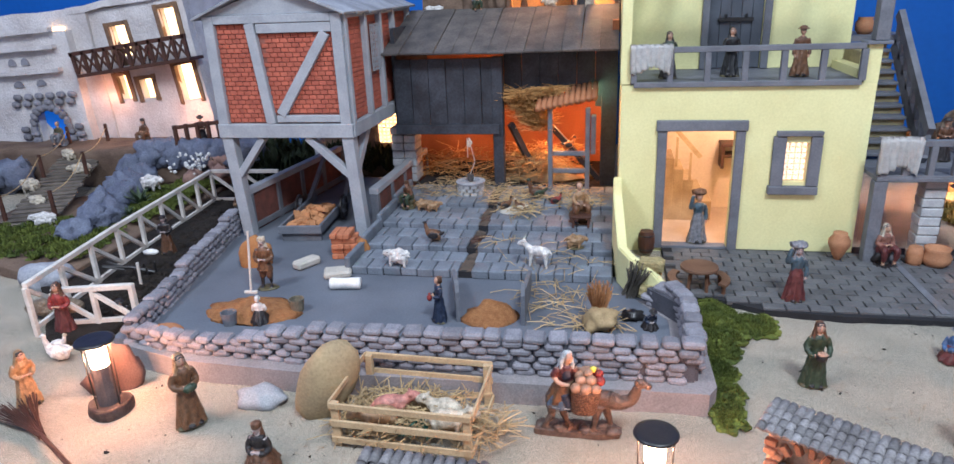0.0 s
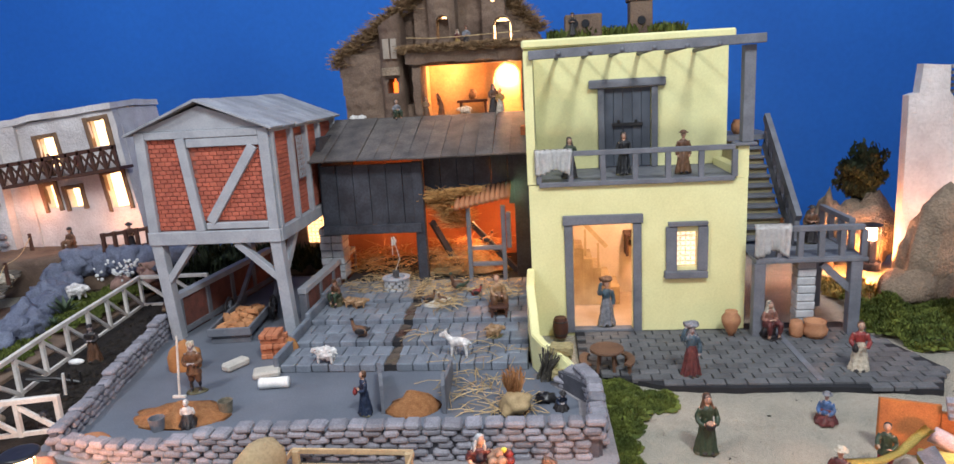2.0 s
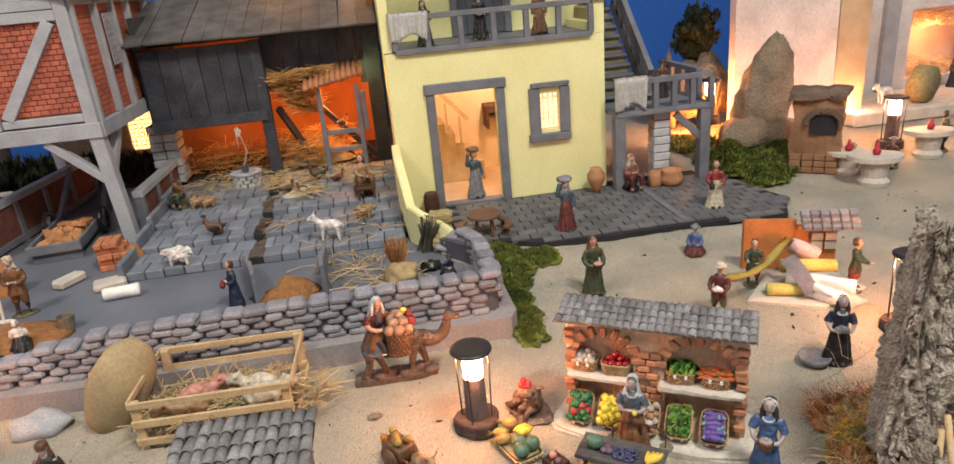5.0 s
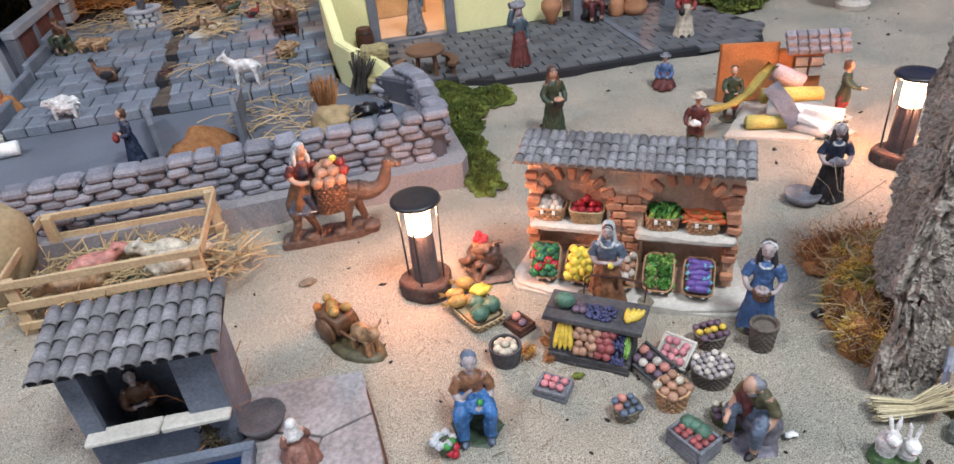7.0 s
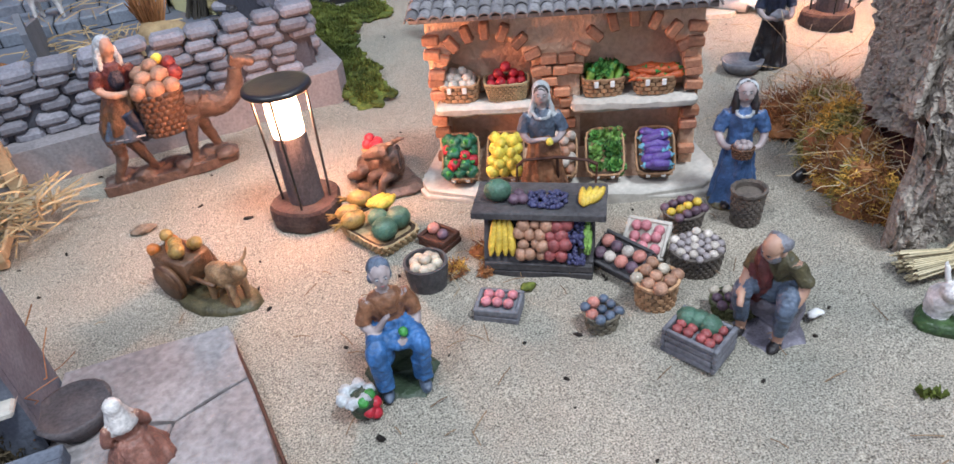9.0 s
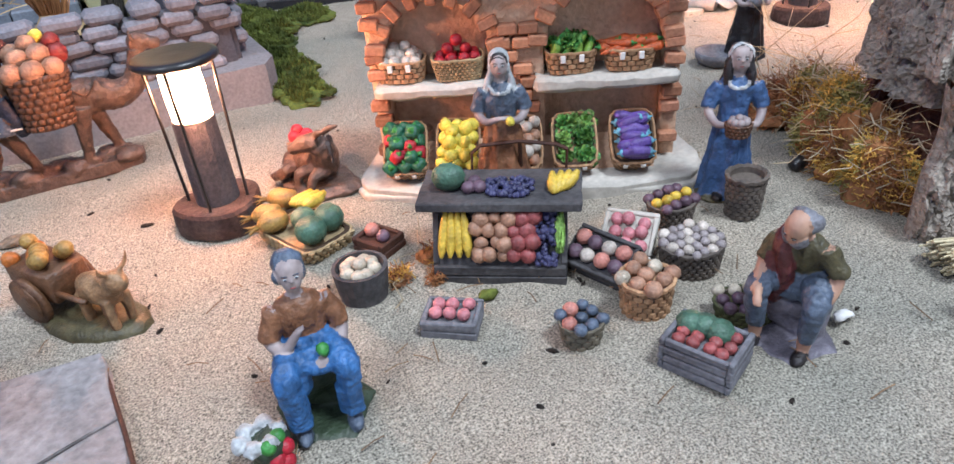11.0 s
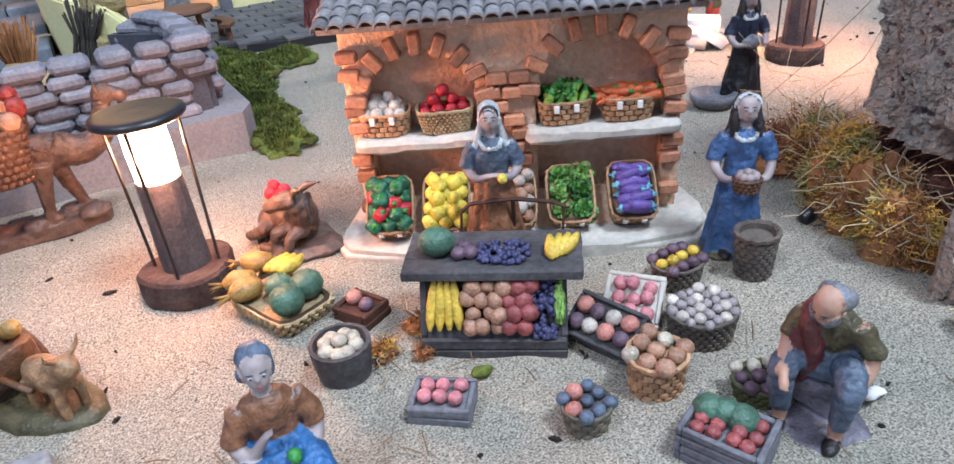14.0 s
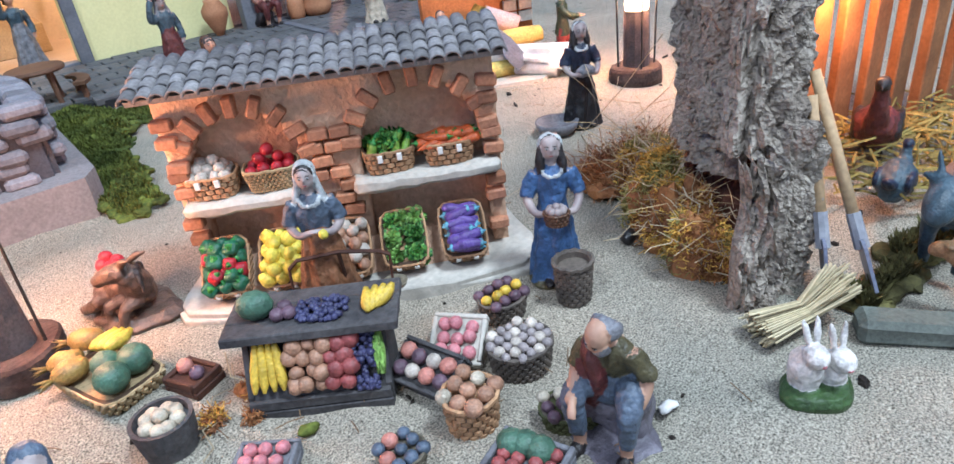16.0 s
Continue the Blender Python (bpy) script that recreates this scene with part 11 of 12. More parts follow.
solid("reed_sheaf", bm, mat("pale_reed", (0.54, 0.47, 0.31), 0.75, (0.42, 0.35, 0.21), 50, 0.2, 400, 0.2, spread=0.3), T(0.5735, 0.6165, 0.0) @ rot(0, -13, -23) @ Matrix.Scale(0.86, 4), "tied bundle of pale reeds on the sand", "reeds")
moss_patch("moss", [(0.4847, 0.5567), (0.4993, 0.5607), (0.5023, 0.5700), (0.4907, 0.5727)], 60, 0.002, 0.005, "tiny tuft of green moss on the sand", MOSS, 19, mound=0.001, cushion=False, width=0.0008)
for x, y, k in ((0.4903, 0.6263, WHITE), (0.372, 0.726, MOSS)):
    rock("crumb", x, y, 0.001, (0.005, 0.003, 0.0025), "small white chip on the sand" if k is WHITE else "small dark green moss crumb on the sand", k, 0, 0.6, 2.0, "crumb", 2)

# ---- cloth stall ----
cs = thing("cloth_stall", T(0, 0, 0), "orange timber cloth stall with a grey shingled panel", "stall")
ORW = mat("orange_board", (0.44, 0.16, 0.05), 0.75, (0.33, 0.115, 0.04), 30, 0.3)
bm = bmesh.new()
prism(bm, [(0.746, 1.160), (0.816, 1.136), (0.816, 1.141), (0.746, 1.166)], -0.001, 0.080)
part("panel", bm, ORW, cs)
bm = bmesh.new()
prism(bm, [(0.817, 1.136), (0.871, 1.116), (0.871, 1.121), (0.817, 1.141)], -0.001, 0.070)
part("panel", bm, ORW, cs)
for r in range(3):
    for k in range(6):
        bm = bmesh.new()
        u = k / 6
        x, y = 0.815 + 0.075 * u, 1.128 - 0.027 * u
        box(bm, 0, 0.0118, -0.008, 0.004, 0, 0.008, 0.0008, T(x, y - 0.004 * (2 - r), 0.072 + 0.0085 * r) @ rot(20, 0, -20))
        part("shingle", bm, STONE, cs)
for k in range(4):
    bm = bmesh.new()
    box(bm, -0.008, 0.008, -0.002, 0.002, -0.006, 0.006, 0.0005, T(0.842 + 0.018 * (k % 2), 1.1215 - 0.0065 * (k % 2), 0.040 + 0.014 * (k // 2)) @ rot(0, 0, -20))
    part("panel_tile", bm, PALESTONE, cs)
bm = bmesh.new()
prism(bm, [(0.694, 1.053), (0.780, 1.005), (0.867, 1.039), (0.859, 1.099), (0.773, 1.133)], -0.002, 0.003)
part("floor_board", bm, PALESTONE, cs)
FAB = {"yellow": mat("yellow_cloth", (0.60, 0.47, 0.14), 0.85, (0.46, 0.34, 0.09), 60, 0.4), "white": CLOTHW, "pink": mat("pink_cloth", (0.56, 0.40, 0.38), 0.85, (0.46, 0.32, 0.31), 60, 0.4)}
for (x0, y0, z0), (x1, y1, z1), r, c, lab in (((0.728, 1.062, 0.012), (0.780, 1.043, 0.010), 0.009, "yellow", "roll of yellow cloth on the stall floor"), ((0.766, 1.091, 0.030), (0.837, 1.067, 0.030), 0.010, "yellow", "roll of yellow cloth laid across the stall"), ((0.763, 1.072, 0.020), (0.837, 1.024, 0.014), 0.011, "white", "roll of white cloth on the stall"), ((0.780, 1.043, 0.012), (0.803, 1.004, 0.010), 0.012, "white", "roll of white cloth hanging to the sand"), ((0.789, 1.104, 0.055), (0.819, 1.086, 0.040), 0.012, "pink", "roll of pink cloth standing in the stall")):
    bm = bmesh.new()
    cyl(bm, (x0, y0, z0), (x1, y1, z1), r, r * 0.9, 14)
    bmesh.ops.subdivide_edges(bm, edges=bm.edges, cuts=2)
    rough_up(bm, 0.002, 80)
    solid("cloth_roll", bm, FAB[c], Matrix(), lab, "cloth roll", "cloth rolls", smooth=True)


def ribbon(pts, w, m, label, name="cloth_strip"):
    bm = bmesh.new()
    pts = [Vector(p) for p in pts]
    rows = []
    for i, p in enumerate(pts):
        d = (pts[min(i + 1, len(pts) - 1)] - pts[max(0, i - 1)]).normalized()
        s = Vector((-d.y, d.x, 0.1)).normalized() * w / 2
        rows.append([bm.verts.new(p + s * k + Vector((0, 0, 0.002 * math.sin(i + k * 2)))) for k in (-1, -0.33, 0.33, 1)])
    for A, B in zip(rows, rows[1:]):
        for k in range(3):
            bm.faces.new((A[k], A[k + 1], B[k + 1], B[k]))
    bmesh.ops.solidify(bm, geom=bm.faces, thickness=0.0015)
    solid(name, bm, m, Matrix(), label, "cloth", smooth=True)


ribbon([(0.649, 1.040, 0.050), (0.674, 1.050, 0.046), (0.703, 1.061, 0.042), (0.731, 1.070, 0.048), (0.755, 1.079, 0.064), (0.779, 1.093, 0.070)], 0.015, FAB["yellow"], "long strip of yellow cloth stretched between figurines")
ribbon([(0.789, 1.038, 0.024), (0.803, 1.020, 0.020), (0.818, 1.008, 0.008), (0.823, 0.995, 0.003)], 0.040, CLOTHW, "white cloth spread down to the sand")
ribbon([(0.765, 1.075, 0.050), (0.77, 1.05, 0.036), (0.775, 1.025, 0.014)], 0.026, mat("grey_cloth", (0.30, 0.31, 0.36), 0.85, None, 60, 0.4), "folded grey cloth hanging from the stall")

# ---- rocks, moss, oven and tables on the far right ----
bm = bmesh.new()
v = bmesh.ops.create_icosphere(bm, subdivisions=4, radius=1)["verts"]
for q in v:
    z = q.co.z
    k = 0.55 + 0.45 * max(0, -z) + 0.18 * (1 - abs(z))
    n = 1 + 0.30 * noise.noise(q.co * 1.6 + Vector((4, 2, 0))) + 0.12 * noise.noise(q.co * 5)
    q.co = Vector((q.co.x * 0.095 * k * n + 0.02 * z, q.co.y * 0.07 * k * n, (z * 0.5 + 0.5) * 0.285 * (1 + 0.05 * noise.noise(q.co * 4))))
solid("tall_rock", bm, ROCKTAN, T(1.155, 1.80, -0.01), "tall tan pointed rock standing in the moss", "rock", smooth=True)
rock("rock", 1.10, 1.775, 0.045, (0.075, 0.055, 0.045), "rounded tan rock at the tall rock's foot", ROCKTAN, 20, 0.4)
rock("rock", 1.175, 1.77, 0.03, (0.07, 0.05, 0.05), "dark tan rock at the tall rock's foot", ROCKTAN, 80, 0.4)
rock("globe_rock", 1.135, 2.10, 0.10, (0.085, 0.07, 0.085), "large rounded rock lit orange by a lamp", ROCKTAN, 0, 0.62, 2.6)
rock("globe_rock", 1.045, 2.12, 0.10, (0.045, 0.05, 0.09), "upright rounded rock lit orange by a lamp", ROCKTAN, 40, 0.6, 2.6)
# bare point added beside the garden lamp to tint the globe rocks orange
lamp("rock_lamp", "POINT", T(1.09, 1.99, 0.05), 4.0, (1.0, 0.36, 0.09), 0.01)
rn = random.Random(50)
bm = bmesh.new()


def bush_area():
    a, b = rn.uniform(0, 6.28), rn.uniform(-1, 1)
    r = (rn.random() ** 0.33) * (0.85 + 0.9 * noise.noise(Vector((math.cos(a) * 1.6, math.sin(a) * 1.6, b * 2.2))))
    w = math.sqrt(max(0.05, 1 - b * b))
    return 1.145 + 0.062 * r * w * math.cos(a), 2.14 + 0.05 * r * w * math.sin(a), 0.245 + 0.072 * r * b


tufts(bm, bush_area, 6000, 0.006, 0.016, 0, width=0.003, rnd=rn)
solid("shrub", bm, BUSH, Matrix(), "dark dense shrub above the rocks", "shrub", kind="stuff")
moss_patch("moss", [(0.93, 1.66), (0.955, 1.56), (0.996, 1.500), (1.08, 1.53), (1.13, 1.62), (1.20, 1.68), (1.20, 1.76), (1.05, 1.78), (0.96, 1.80)], 16000, 0.004, 0.012, "green moss bed with small leaves round the rocks", MOSS, 23, mound=0.035, width=0.0014)
moss_patch("moss", [(0.95, 1.80), (1.06, 1.80), (1.06, 1.95), (0.94, 1.95)], 1200, 0.008, 0.02, "yellow-green moss lit by the lamp", DRYMOSS, 24, mound=0.02, width=0.002)
oven = thing("bread_oven", T(1.150, 1.585, 0) @ rot(0, 0, -38), "brown clay bread oven with a dark mouth and ragged top", "oven")
bm = lumpy_box(-0.048, 0.048, -0.03, 0.06, -0.002, 0.162, 7, 0.009, 25)
part("body", bm, mat("brown_clay", (0.25, 0.135, 0.075), 0.9, (0.19, 0.10, 0.055), 25, 0.4), oven)
bm = lumpy_box(-0.055, 0.055, -0.038, 0.066, 0.158, 0.172, 7, 0.010, 40)
part("thatch", bm, CLIFF, oven)
# no hole here: a near-black plate paints the shade of the opening
bm = bmesh.new()
box(bm, -0.012, 0.040, -0.036, -0.0335, 0.085, 0.125)
part("mouth", bm, GROOVE, oven, "dark flat plate in place of the shaded oven mouth")
for r in range(3):
    for k in range(4):
        bm = bmesh.new()
        box(bm, -0.046 + 0.0235 * k, -0.024 + 0.0235 * k, -0.043, -0.034, 0.002 + 0.014 * r, 0.0145 + 0.014 * r, 0.001, wob=0.001)
        part("brick", bm, bpy.data.materials["brown_clay"], oven)
for k in range(12):
    a = math.pi * k / 11
    bm = bmesh.new()
    box(bm, -0.006, 0.006, -0.006, 0.002, -0.004, 0.006, 0.001, T(0.014 - 0.034 * math.cos(a), -0.038, 0.112 + 0.024 * math.sin(a)) @ rot(0, 90 - math.degrees(a), 0))
    part("arch_stone", bm, CLIFF, oven)
for x, y, s in ((1.188, 1.445, 1.0), (1.415, 1.57, 1.0), (1.19, 1.53, 0.8)):
    t = thing("stone_table", T(x, y, 0) @ rot(0, 0, -15) @ Matrix.Scale(s, 4), "pale stone table on a round foot", "table", "stone tables")
    bm = bmesh.new()
    lathe(bm, [(0.028, -0.001), (0.030, 0.008), (0.022, 0.016), (0.026, 0.034), (0.024, 0.0495)], 16)
    part("foot", bm, PALESTONE, t)
    bm = bmesh.new()
    prism(bm, [(0.052 * math.cos(a) * (1 + 0.06 * math.sin(3 * a)), 0.036 * math.sin(a)) for a in [k * math.pi / 9 for k in range(18)]], 0.050, 0.060)
    part("tabletop", bm, PALESTONE, t)
    bm = bmesh.new()
    lathe(bm, [(0.006, 0.0), (0.008, 0.008), (0.004, 0.014), (0.003, 0.024)], 10)
    solid("red_jug", bm, P["apple"], T(x, y, 0.0605 * s), "small red jug on the stone table", "jug", smooth=True)
for k, (x, z) in enumerate(((1.56, 0.036), (1.585, 0.036), (1.57, 0.076), (1.575, 0.116))):
    bm = bmesh.new()
    lathe(bm, [(0.015, 0), (0.021, 0.010), (0.021, 0.028), (0.014, 0.038)], 14)
    solid("clay_pot", bm, CLAY, T(x, 2.06, z), "stacked terracotta pot beside the grey building", "pot", "stacked pots", smooth=True)
bm = bmesh.new()
cyl(bm, (1.68, 1.93, 0.085), (1.69, 1.90, 0.085), 0.050, seg=20)
bmesh.ops.subdivide_edges(bm, edges=bm.edges, cuts=2)
rough_up(bm, 0.004, 40)
solid("round_hay_bale", bm, bpy.data.materials["hay"], Matrix(), "round hay bale standing on the platform", "hay bale", smooth=True)
strewn("niche_straw", [(1.90, 2.16, 0.065, 0.08), (1.90, 2.18, 0.20, 0.06)], 250, "golden straw in the lit niche", L=0.05, r=0.0012, lift=0.04, steep=0.3)

bm = bmesh.new()
lathe(bm, [(0.007, 0), (0.013, 0.010), (0.012, 0.020), (0.006, 0.026), (0.008, 0.030)], 14)
solid("clay_jar", bm, P["tan"], T(0.085, HY + 0.118, 0.5022), "ochre clay jar on the cave table", "jar", smooth=True)
# ---- dry grass on the cave hill ----
GREYGRASS = mat("grey_grass", (0.27, 0.165, 0.080), 0.9, (0.13, 0.075, 0.038), 60, 0.3, spread=0.35)
strewn("hill_grass", [(-0.06 + 0.032 * k, HY - 0.030, 0.630, 0.026) for k in range(10)], 3000, "dry grass fringe hanging over the cave room", m=GREYGRASS, L=0.030, r=0.0007, lift=0.020, steep=0.3)
strewn("hill_grass", [(along(LEFT, 0.60 + 0.016 * k) + 0.006, HY + 0.02, 0.60 + 0.016 * k, 0.024) for k in range(14)], 4600, "dry grass along the hill's slope", m=GREYGRASS, L=0.028, r=0.0008, lift=0.022, steep=0.5)
strewn("hill_grass", [(along(RIGHT, 0.67 + 0.015 * k) - 0.004, HY + 0.03, 0.67 + 0.015 * k, 0.02) for k in range(7)], 1700, "dry grass on the hill's far shoulder", m=GREYGRASS, L=0.028, r=0.0008, lift=0.022, steep=0.5)
moss_patch("moss", [(0.30, 2.16), (0.68, 2.16), (0.68, 2.30), (0.30, 2.30)], 1600, 0.01, 0.03, "green shrubs on the hill behind the roof", MOSS, 28, base=0.65, mound=0.01, width=0.0025)
bm = bmesh.new()
box(bm, 0.04, 0.13, HY + 0.10, HY + 0.14, 0.495, 0.502, 0.001)
for x in (0.05, 0.12):
    box(bm, x - 0.003, x + 0.003, HY + 0.11, HY + 0.13, 0.462, 0.4948)
solid("cave_table", bm, BROWNWOOD, Matrix(), "low brown table inside the cave room", "table")

DARKM = mat("dark_moss", (0.075, 0.055, 0.03), 0.95, (0.035, 0.028, 0.016), 40, 0.2, 400, 0.3, spread=0.4)
tangle("dark_moss", [(0.098, 0.745, 1.0, 0.8), (0.097, 0.765, 1.5, 0.9), (0.096, 0.785, 1.1, 0.8)], 2600, "dark brown moss growing up the hut's side", [DARKM, DARKM, DARKM, BRICKM], moss_tint, 41, 0.011, 0.045, 0.007, 0.0004)

# ---- litter on the sand ----
rn = random.Random(77)
bm = bmesh.new()
for _ in range(520):
    x, y = rn.uniform(-0.45, 1.25), 0.50 + 0.95 * rn.random() ** 1.3
    if -0.42 < x < 0.34 and y > 1.05:
        continue
    s = rn.choice((0.0007, 0.0009, 0.0012, 0.0012, 0.0018, 0.0026))
    ball(bm, (x, y, gz(x, y) + s * 0.3), (s * 1.5, s, s * 0.6), 0, rot(rn.uniform(0, 60), rn.uniform(0, 60), rn.uniform(0, 360)), sub=1, lump=0.6, freq=700)
solid("litter", bm, SOIL, Matrix(), "dark crumbs scattered over the sand", "litter", kind="stuff")
bm = bmesh.new()
straw(bm, [(-0.15, 0.80, 0.0008, 0.18), (0.22, 0.75, 0.0008, 0.14), (0.40, 0.66, 0.0006, 0.16), (0.617, 0.893, 0.0006, 0.13), (0.713, 0.990, 0.0006, 0.16), (0.938, 1.158, 0.0006, 0.18), (0.599, 1.126, 0.0006, 0.12)], 260, L=0.012, r=0.00030, lift=0.0012, rn=rn, steep=0.05)
solid("litter", bm, mat("brown_stalk", (0.16, 0.09, 0.05), 0.9, (0.30, 0.20, 0.11), 60, 0.2, spread=0.3), Matrix(), "short brown stalks scattered over the sand", "litter", kind="stuff")
for x, y, s in ((0.341, 0.762, 0.008), (0.364, 0.772, 0.010), (0.358, 0.752, 0.008)):
    tangle("moss_crumb", [(x, y, 1, 1), (x + s * 0.4, y + s * 0.3, 0.8, 0.9)], 200, "small orange crumb of dry moss on the sand", [GOLD, BRICKM, BRICKM, DEADM], moss_tint, int(x * 1000), s * 0.6, s * 0.5, 0.005, 0.0003)
bpy.data.scenes.remove(cast_bench)
# ---- stones, pavers and bricks, piece by piece ----
cw = tagged(new("courtyard_wall"), "low dry-stone wall of grey rounded stones round the courtyard", "wall", kind="structure")
bm = bmesh.new()
prism(bm, [(-0.486, 1.087), (-0.371, 1.056), (-0.195, 1.047), (0.076, 1.055), (0.358, 1.060), (0.369, 1.079), (0.366, 1.261), (0.316, 1.325), (0.277, 1.324), (0.322, 1.260), (0.320, 1.121), (-0.196, 1.107), (-0.374, 1.114), (-0.462, 1.128)], -0.003, 0.031)
part("footing", bm, STONEBASE, cw, "smooth grey plaster footing")
bm = bmesh.new()
core = [(-0.467, 1.104, 0.056), (-0.369, 1.089, 0.056), (-0.197, 1.080, 0.070), (-0.076, 1.081, 0.075), (0.078, 1.086, 0.074), (0.342, 1.091, 0.074), (0.344, 1.246, 0.068), (0.296, 1.313, 0.062)]
for (x0, y0, h0), (x1, y1, h1) in zip(core, core[1:]):
    beam(bm, (x0, y0, h0 / 2), (x1, y1, h1 / 2), 0.010, min(h0, h1) - 0.004)
part("core", bm, STONEJ, cw)
stones = [cobble(0.0285 * s, 0.0275, 0.0112, 60 + k, "stone", STONE) for k, s in enumerate((1.0, 0.9, 1.08, 0.95, 0.85, 1.0))]


def run_of_stones(parent, pts, top, z0, pitch, rowh, meshes, seed, limit=400):
    """Courses of stones along a plan line; top(f) gives the wall's height."""
    rn = random.Random(seed)
    seg = []
    tot = 0
    for a, b in zip(pts, pts[1:]):
        L = math.hypot(b[0] - a[0], b[1] - a[1])
        seg.append((tot, L, a, b))
        tot += L
    r, z, n = 0, z0 + rowh / 2, 0
    while True:
        s = pitch * (0.25 if r % 2 else 0.75)
        any_ = False
        while s < tot - pitch * 0.2:
            f = s / tot
            if z + rowh * 0.5 <= top(f) + rowh * 0.35 and n < limit:
                for t0, L, a, b in seg:
                    if t0 <= s <= t0 + L:
                        g = (s - t0) / L
                        x, y = a[0] + (b[0] - a[0]) * g, a[1] + (b[1] - a[1]) * g
                        ang = math.degrees(math.atan2(b[1] - a[1], b[0] - a[0]))
                part("stone", rn.choice(meshes), None, parent, m=T(x + rn.uniform(-0.0012, 0.0012), y + rn.uniform(-0.0016, 0.0016), z + rn.uniform(-0.0008, 0.0008)) @ rot(rn.uniform(-4, 4), rn.uniform(-3, 3), ang + rn.uniform(-4, 4)))
                n += 1
                any_ = True
            s += pitch * rn.uniform(0.93, 1.07)
        z += rowh
        r += 1
        if not any_ or z > 0.2:
            break


TOPF = lambda f: 0.062 if f < 0.20 else (0.062 + (f - 0.20) / 0.18 * 0.024 if f < 0.38 else 0.086)
run_of_stones(cw, [(-0.472, 1.103), (-0.373, 1.086), (-0.200, 1.079), (0.077, 1.087), (0.347, 1.092)], TOPF, 0.0295, 0.0278, 0.0098, stones, 1, 300)
run_of_stones(cw, [(0.345, 1.108), (0.347, 1.250), (0.328, 1.295), (0.291, 1.321)], lambda f: 0.086 - 0.014 * f, 0.0295, 0.0278, 0.0098, stones, 2)
small = [cobble(0.0235 * s, 0.026, 0.0116, 80 + k, "stone", STONE) for k, s in enumerate((1.0, 0.85, 1.1, 0.95))]
lwall = tagged(new("field_wall"), "low grey stone wall between courtyard and field", "wall", kind="structure")
bm = bmesh.new()
beam(bm, (-0.484, 1.102, 0.030), (-0.575, 1.58, 0.040), 0.010, 0.062)
part("core", bm, STONEJ, lwall)
run_of_stones(lwall, [(-0.484, 1.099), (-0.524, 1.305), (-0.577, 1.59)], lambda f: 0.062 + 0.026 * f, 0.012, 0.0235, 0.0108, small, 3)

pv = [flat_brick(0.0295, 0.0435, 0.016, "paver", PAVER, 0.10, 90 + k, 0.03) for k in range(3)]
rn = random.Random(11)
rows = []
for (y, z), n in zip(PLAZA, (2, 2, 3, 3)):
    d = (0.090, 0.100, 0.115, 0.150)[[p[0] for p in PLAZA].index(y)]
    for j in range(n):
        rows.append((y + d * (j + 0.5) / n, z, d / n / 0.0445))
for j, (y, z, s) in enumerate(rows):
    for a, b in ((-0.2345, -0.033 + 0.003 * math.sin(j * 2.1)), (-0.012 + 0.003 * math.sin(j * 2.1 + 1), 0.2375)):
        edges = [a]
        while edges[-1] < b - 0.012:
            edges.append(edges[-1] + (0.0155 if len(edges) == 1 and j % 2 else 0.0306 * rn.uniform(0.9, 1.1)))
        edges[-1] = b
        for x0, x1 in zip(edges, edges[1:]):
            part("paver", rn.choice(pv), None, plaza, m=T((x0 + x1) / 2, y, z - 0.0082 + rn.uniform(-0.0006, 0.0006)) @ rot(rn.uniform(-0.8, 0.8), rn.uniform(-0.8, 0.8), rn.uniform(-1, 1)) @ Matrix.Diagonal(((x1 - x0) / 0.0306, s, 1, 1)))
for (y, z), y2 in zip(PLAZA, [1.475, 1.575, 1.69, 1.82]):
    bm = bmesh.new()
    box(bm, -0.246, -0.2355, y - 0.002, y2 - 0.003, -0.001, z + 0.018, 0.002)
    part("kerb", bm, PAVER, plaza)
bm = bmesh.new()
for (y, z), y2 in zip(PLAZA, [1.475, 1.575, 1.69, 1.82]):
    box(bm, -0.036, -0.008, y + 0.004, y2 + 0.002, 0.03, z - 0.0035)
bmesh.ops.subdivide_edges(bm, edges=bm.edges, cuts=5, use_grid_fill=True)
rough_up(bm, 0.003, 90)
part("drain", bm, mat("drain_earth", (0.115, 0.085, 0.065), 0.95, (0.06, 0.046, 0.036), 70, 0.8), plaza, "dark earth drain channel")


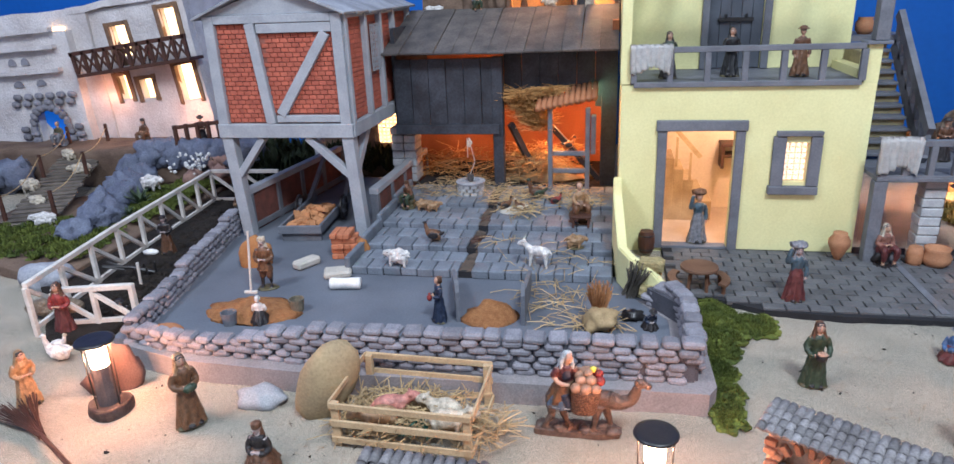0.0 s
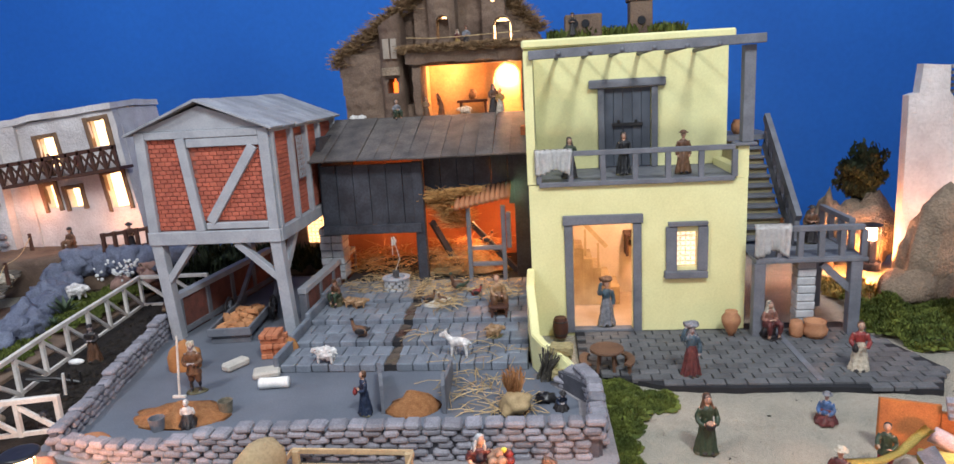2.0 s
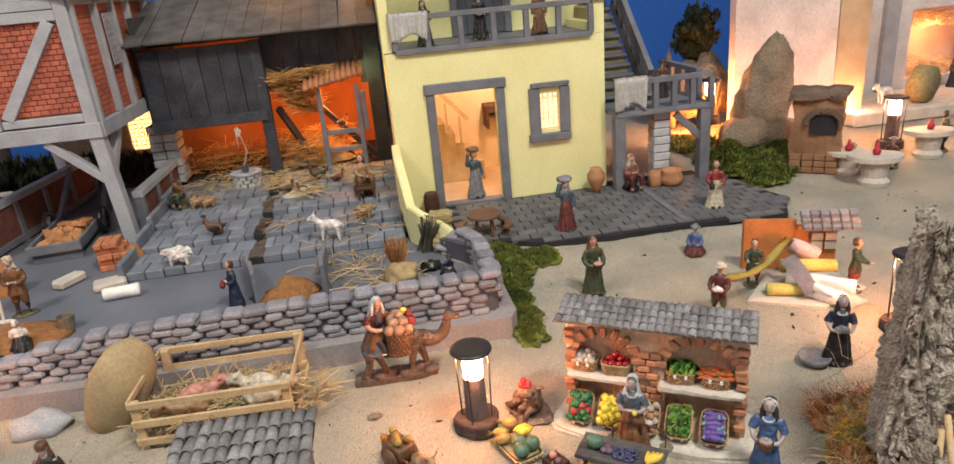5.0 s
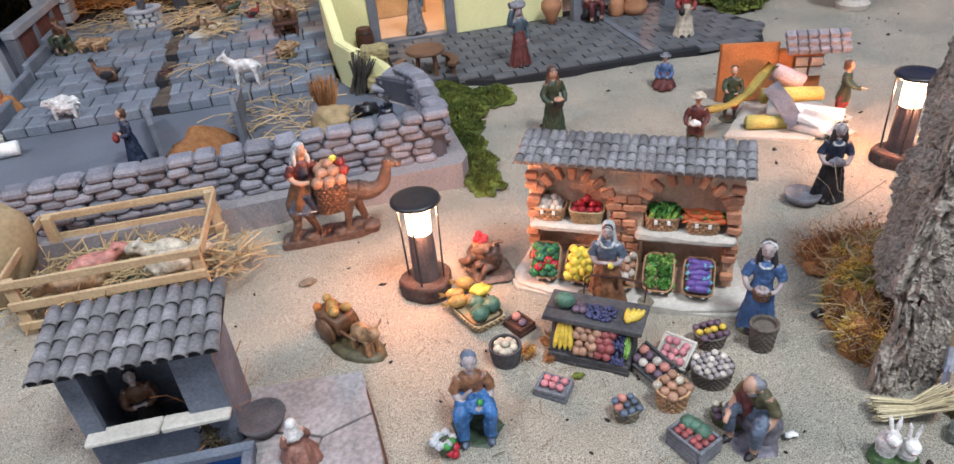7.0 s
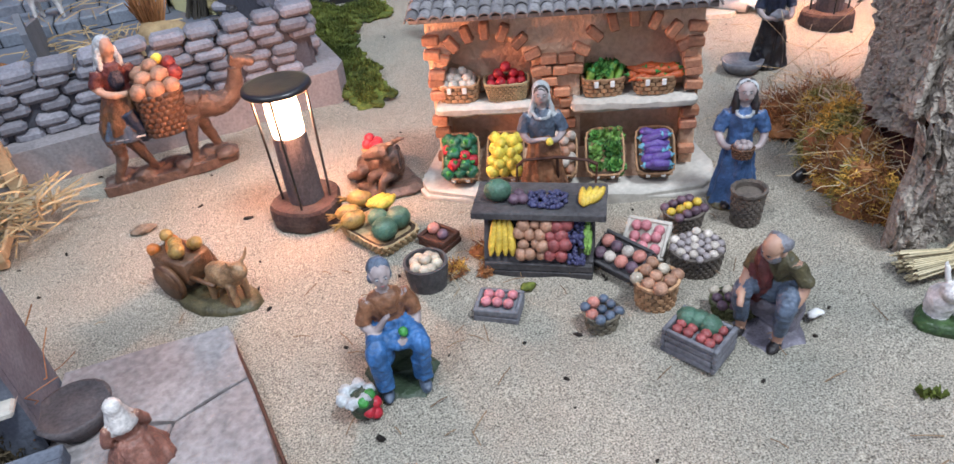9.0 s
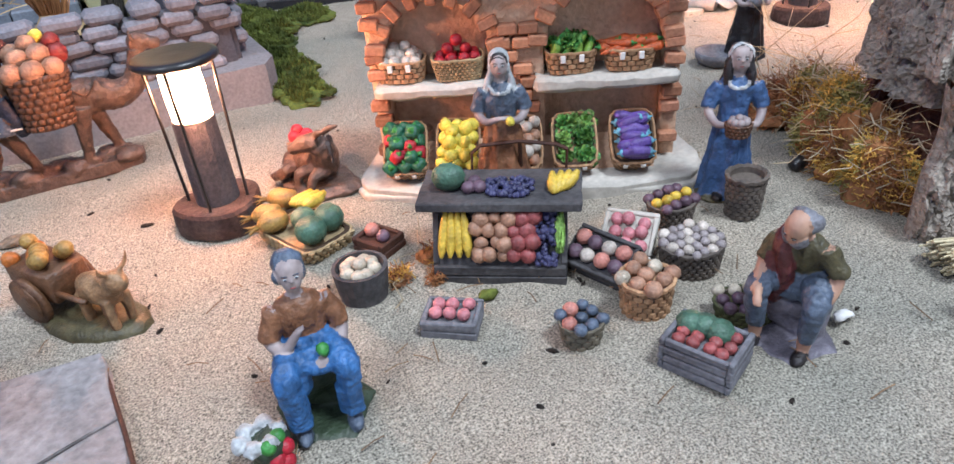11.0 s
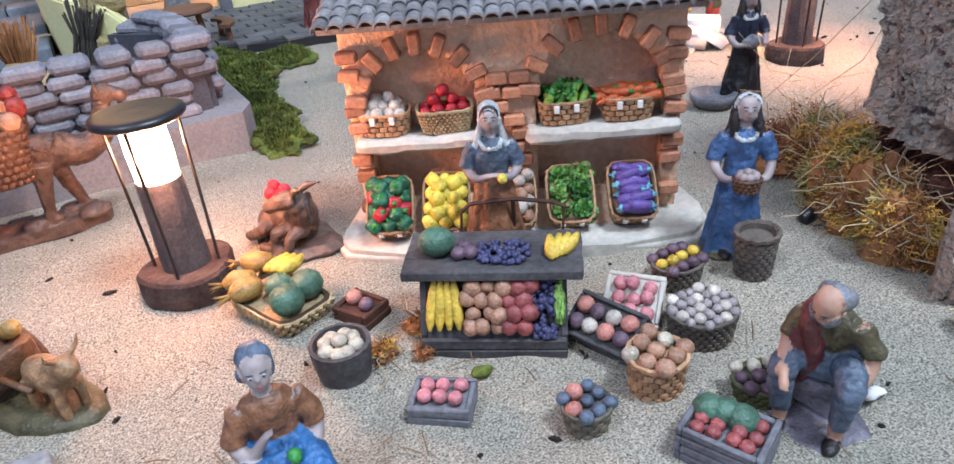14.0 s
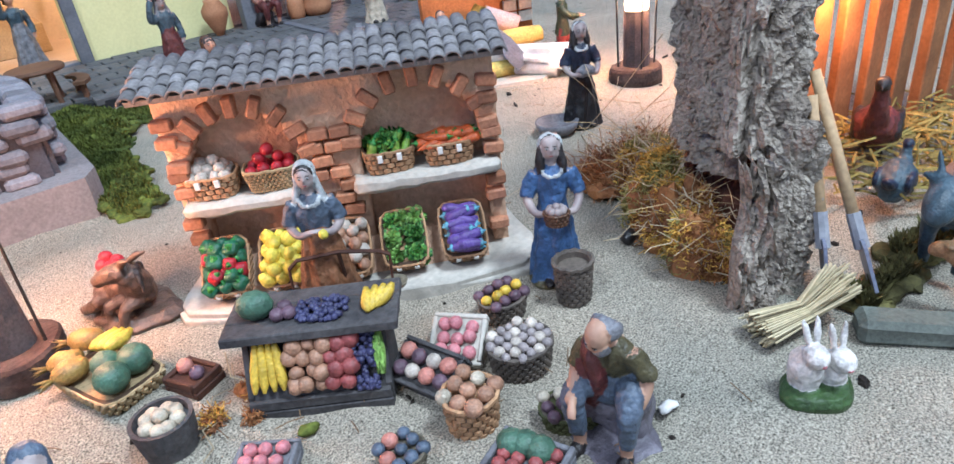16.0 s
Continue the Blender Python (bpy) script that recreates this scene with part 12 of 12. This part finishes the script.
def in_poly(poly, x, y):
    c = False
    for (x0, y0), (x1, y1) in zip(poly, poly[1:] + poly[:1]):
        if (y0 > y) != (y1 > y) and x < (x1 - x0) * (y - y0) / (y1 - y0) + x0:
            c = not c
    return c


sp = [flat_brick(0.0345, 0.0205, 0.008, "paver", PAVE2, 0.10, 120 + k, 0.05) for k in range(3)]
for j in range(15):
    for k in range(19):
        x, y = 0.335 + 0.0358 * k + (0.0179 if j % 2 else 0), 1.345 + 0.0218 * j
        if in_poly(STREET, x, y) and in_poly(STREET, x - 0.012, y) and in_poly(STREET, x + 0.012, y) and y < 1.622 and in_poly(STREET, x, y - 0.006):
            part("paver", rn.choice(sp), None, street, m=T(x, y, 0.0085 + rn.uniform(-0.0006, 0.0006)) @ rot(rn.uniform(-1, 1), rn.uniform(-1, 1), rn.uniform(-1, 1)))
bm = bmesh.new()
for k in range(3):
    box(bm, 0.74 + 0.0 * k, 0.752, 1.36, 1.62, 0.012, 0.0145) if k == 0 else None
part("joint_strip", bm, GREYWOOD, street)

tb_ = flat_brick(0.0150, 0.004, 0.0080, "brick", BRICK, 0.14, 140)
front = T(0, TY0 + 0.0075, 0)
bx0, bz0, bz1 = TX0 + 0.022, TZ0 + 0.028, TZ1 - 0.016
brick_panel(tower_core, bx0, TX0 + 0.100, bz0, bz1, front, tb_, 0.0160, 0.0092)
brick_panel(tower_core, TX0 + 0.122, TX1 - 0.024, TZ0 + 0.046, TZ1 - 0.038, front, tb_, 0.0160, 0.0092)
bm = bmesh.new()
for xs_, flip in ((TX1 - 0.0075, 1), (TX0 + 0.0075, -1)):
    z, r = TZ0 + 0.032, 0
    while z < TZ1 - 0.010:
        y = TY0 + 0.028 + (0.008 if r % 2 else 0)
        while y < TY1 - 0.02:
            if not (flip > 0 and TY0 + 0.138 < y < TY0 + 0.20 and 0.35 < z < 0.462):
                box(bm, xs_ - 0.002, xs_ + 0.002, y - 0.0074, y + 0.0074, z - 0.0040, z + 0.0040)
            y += 0.0160
        z += 0.0092
        r += 1
sb = part("side_bricks", bm, BRICK, tower, "rows of small red bricks")
sb["kind"] = "stuff"
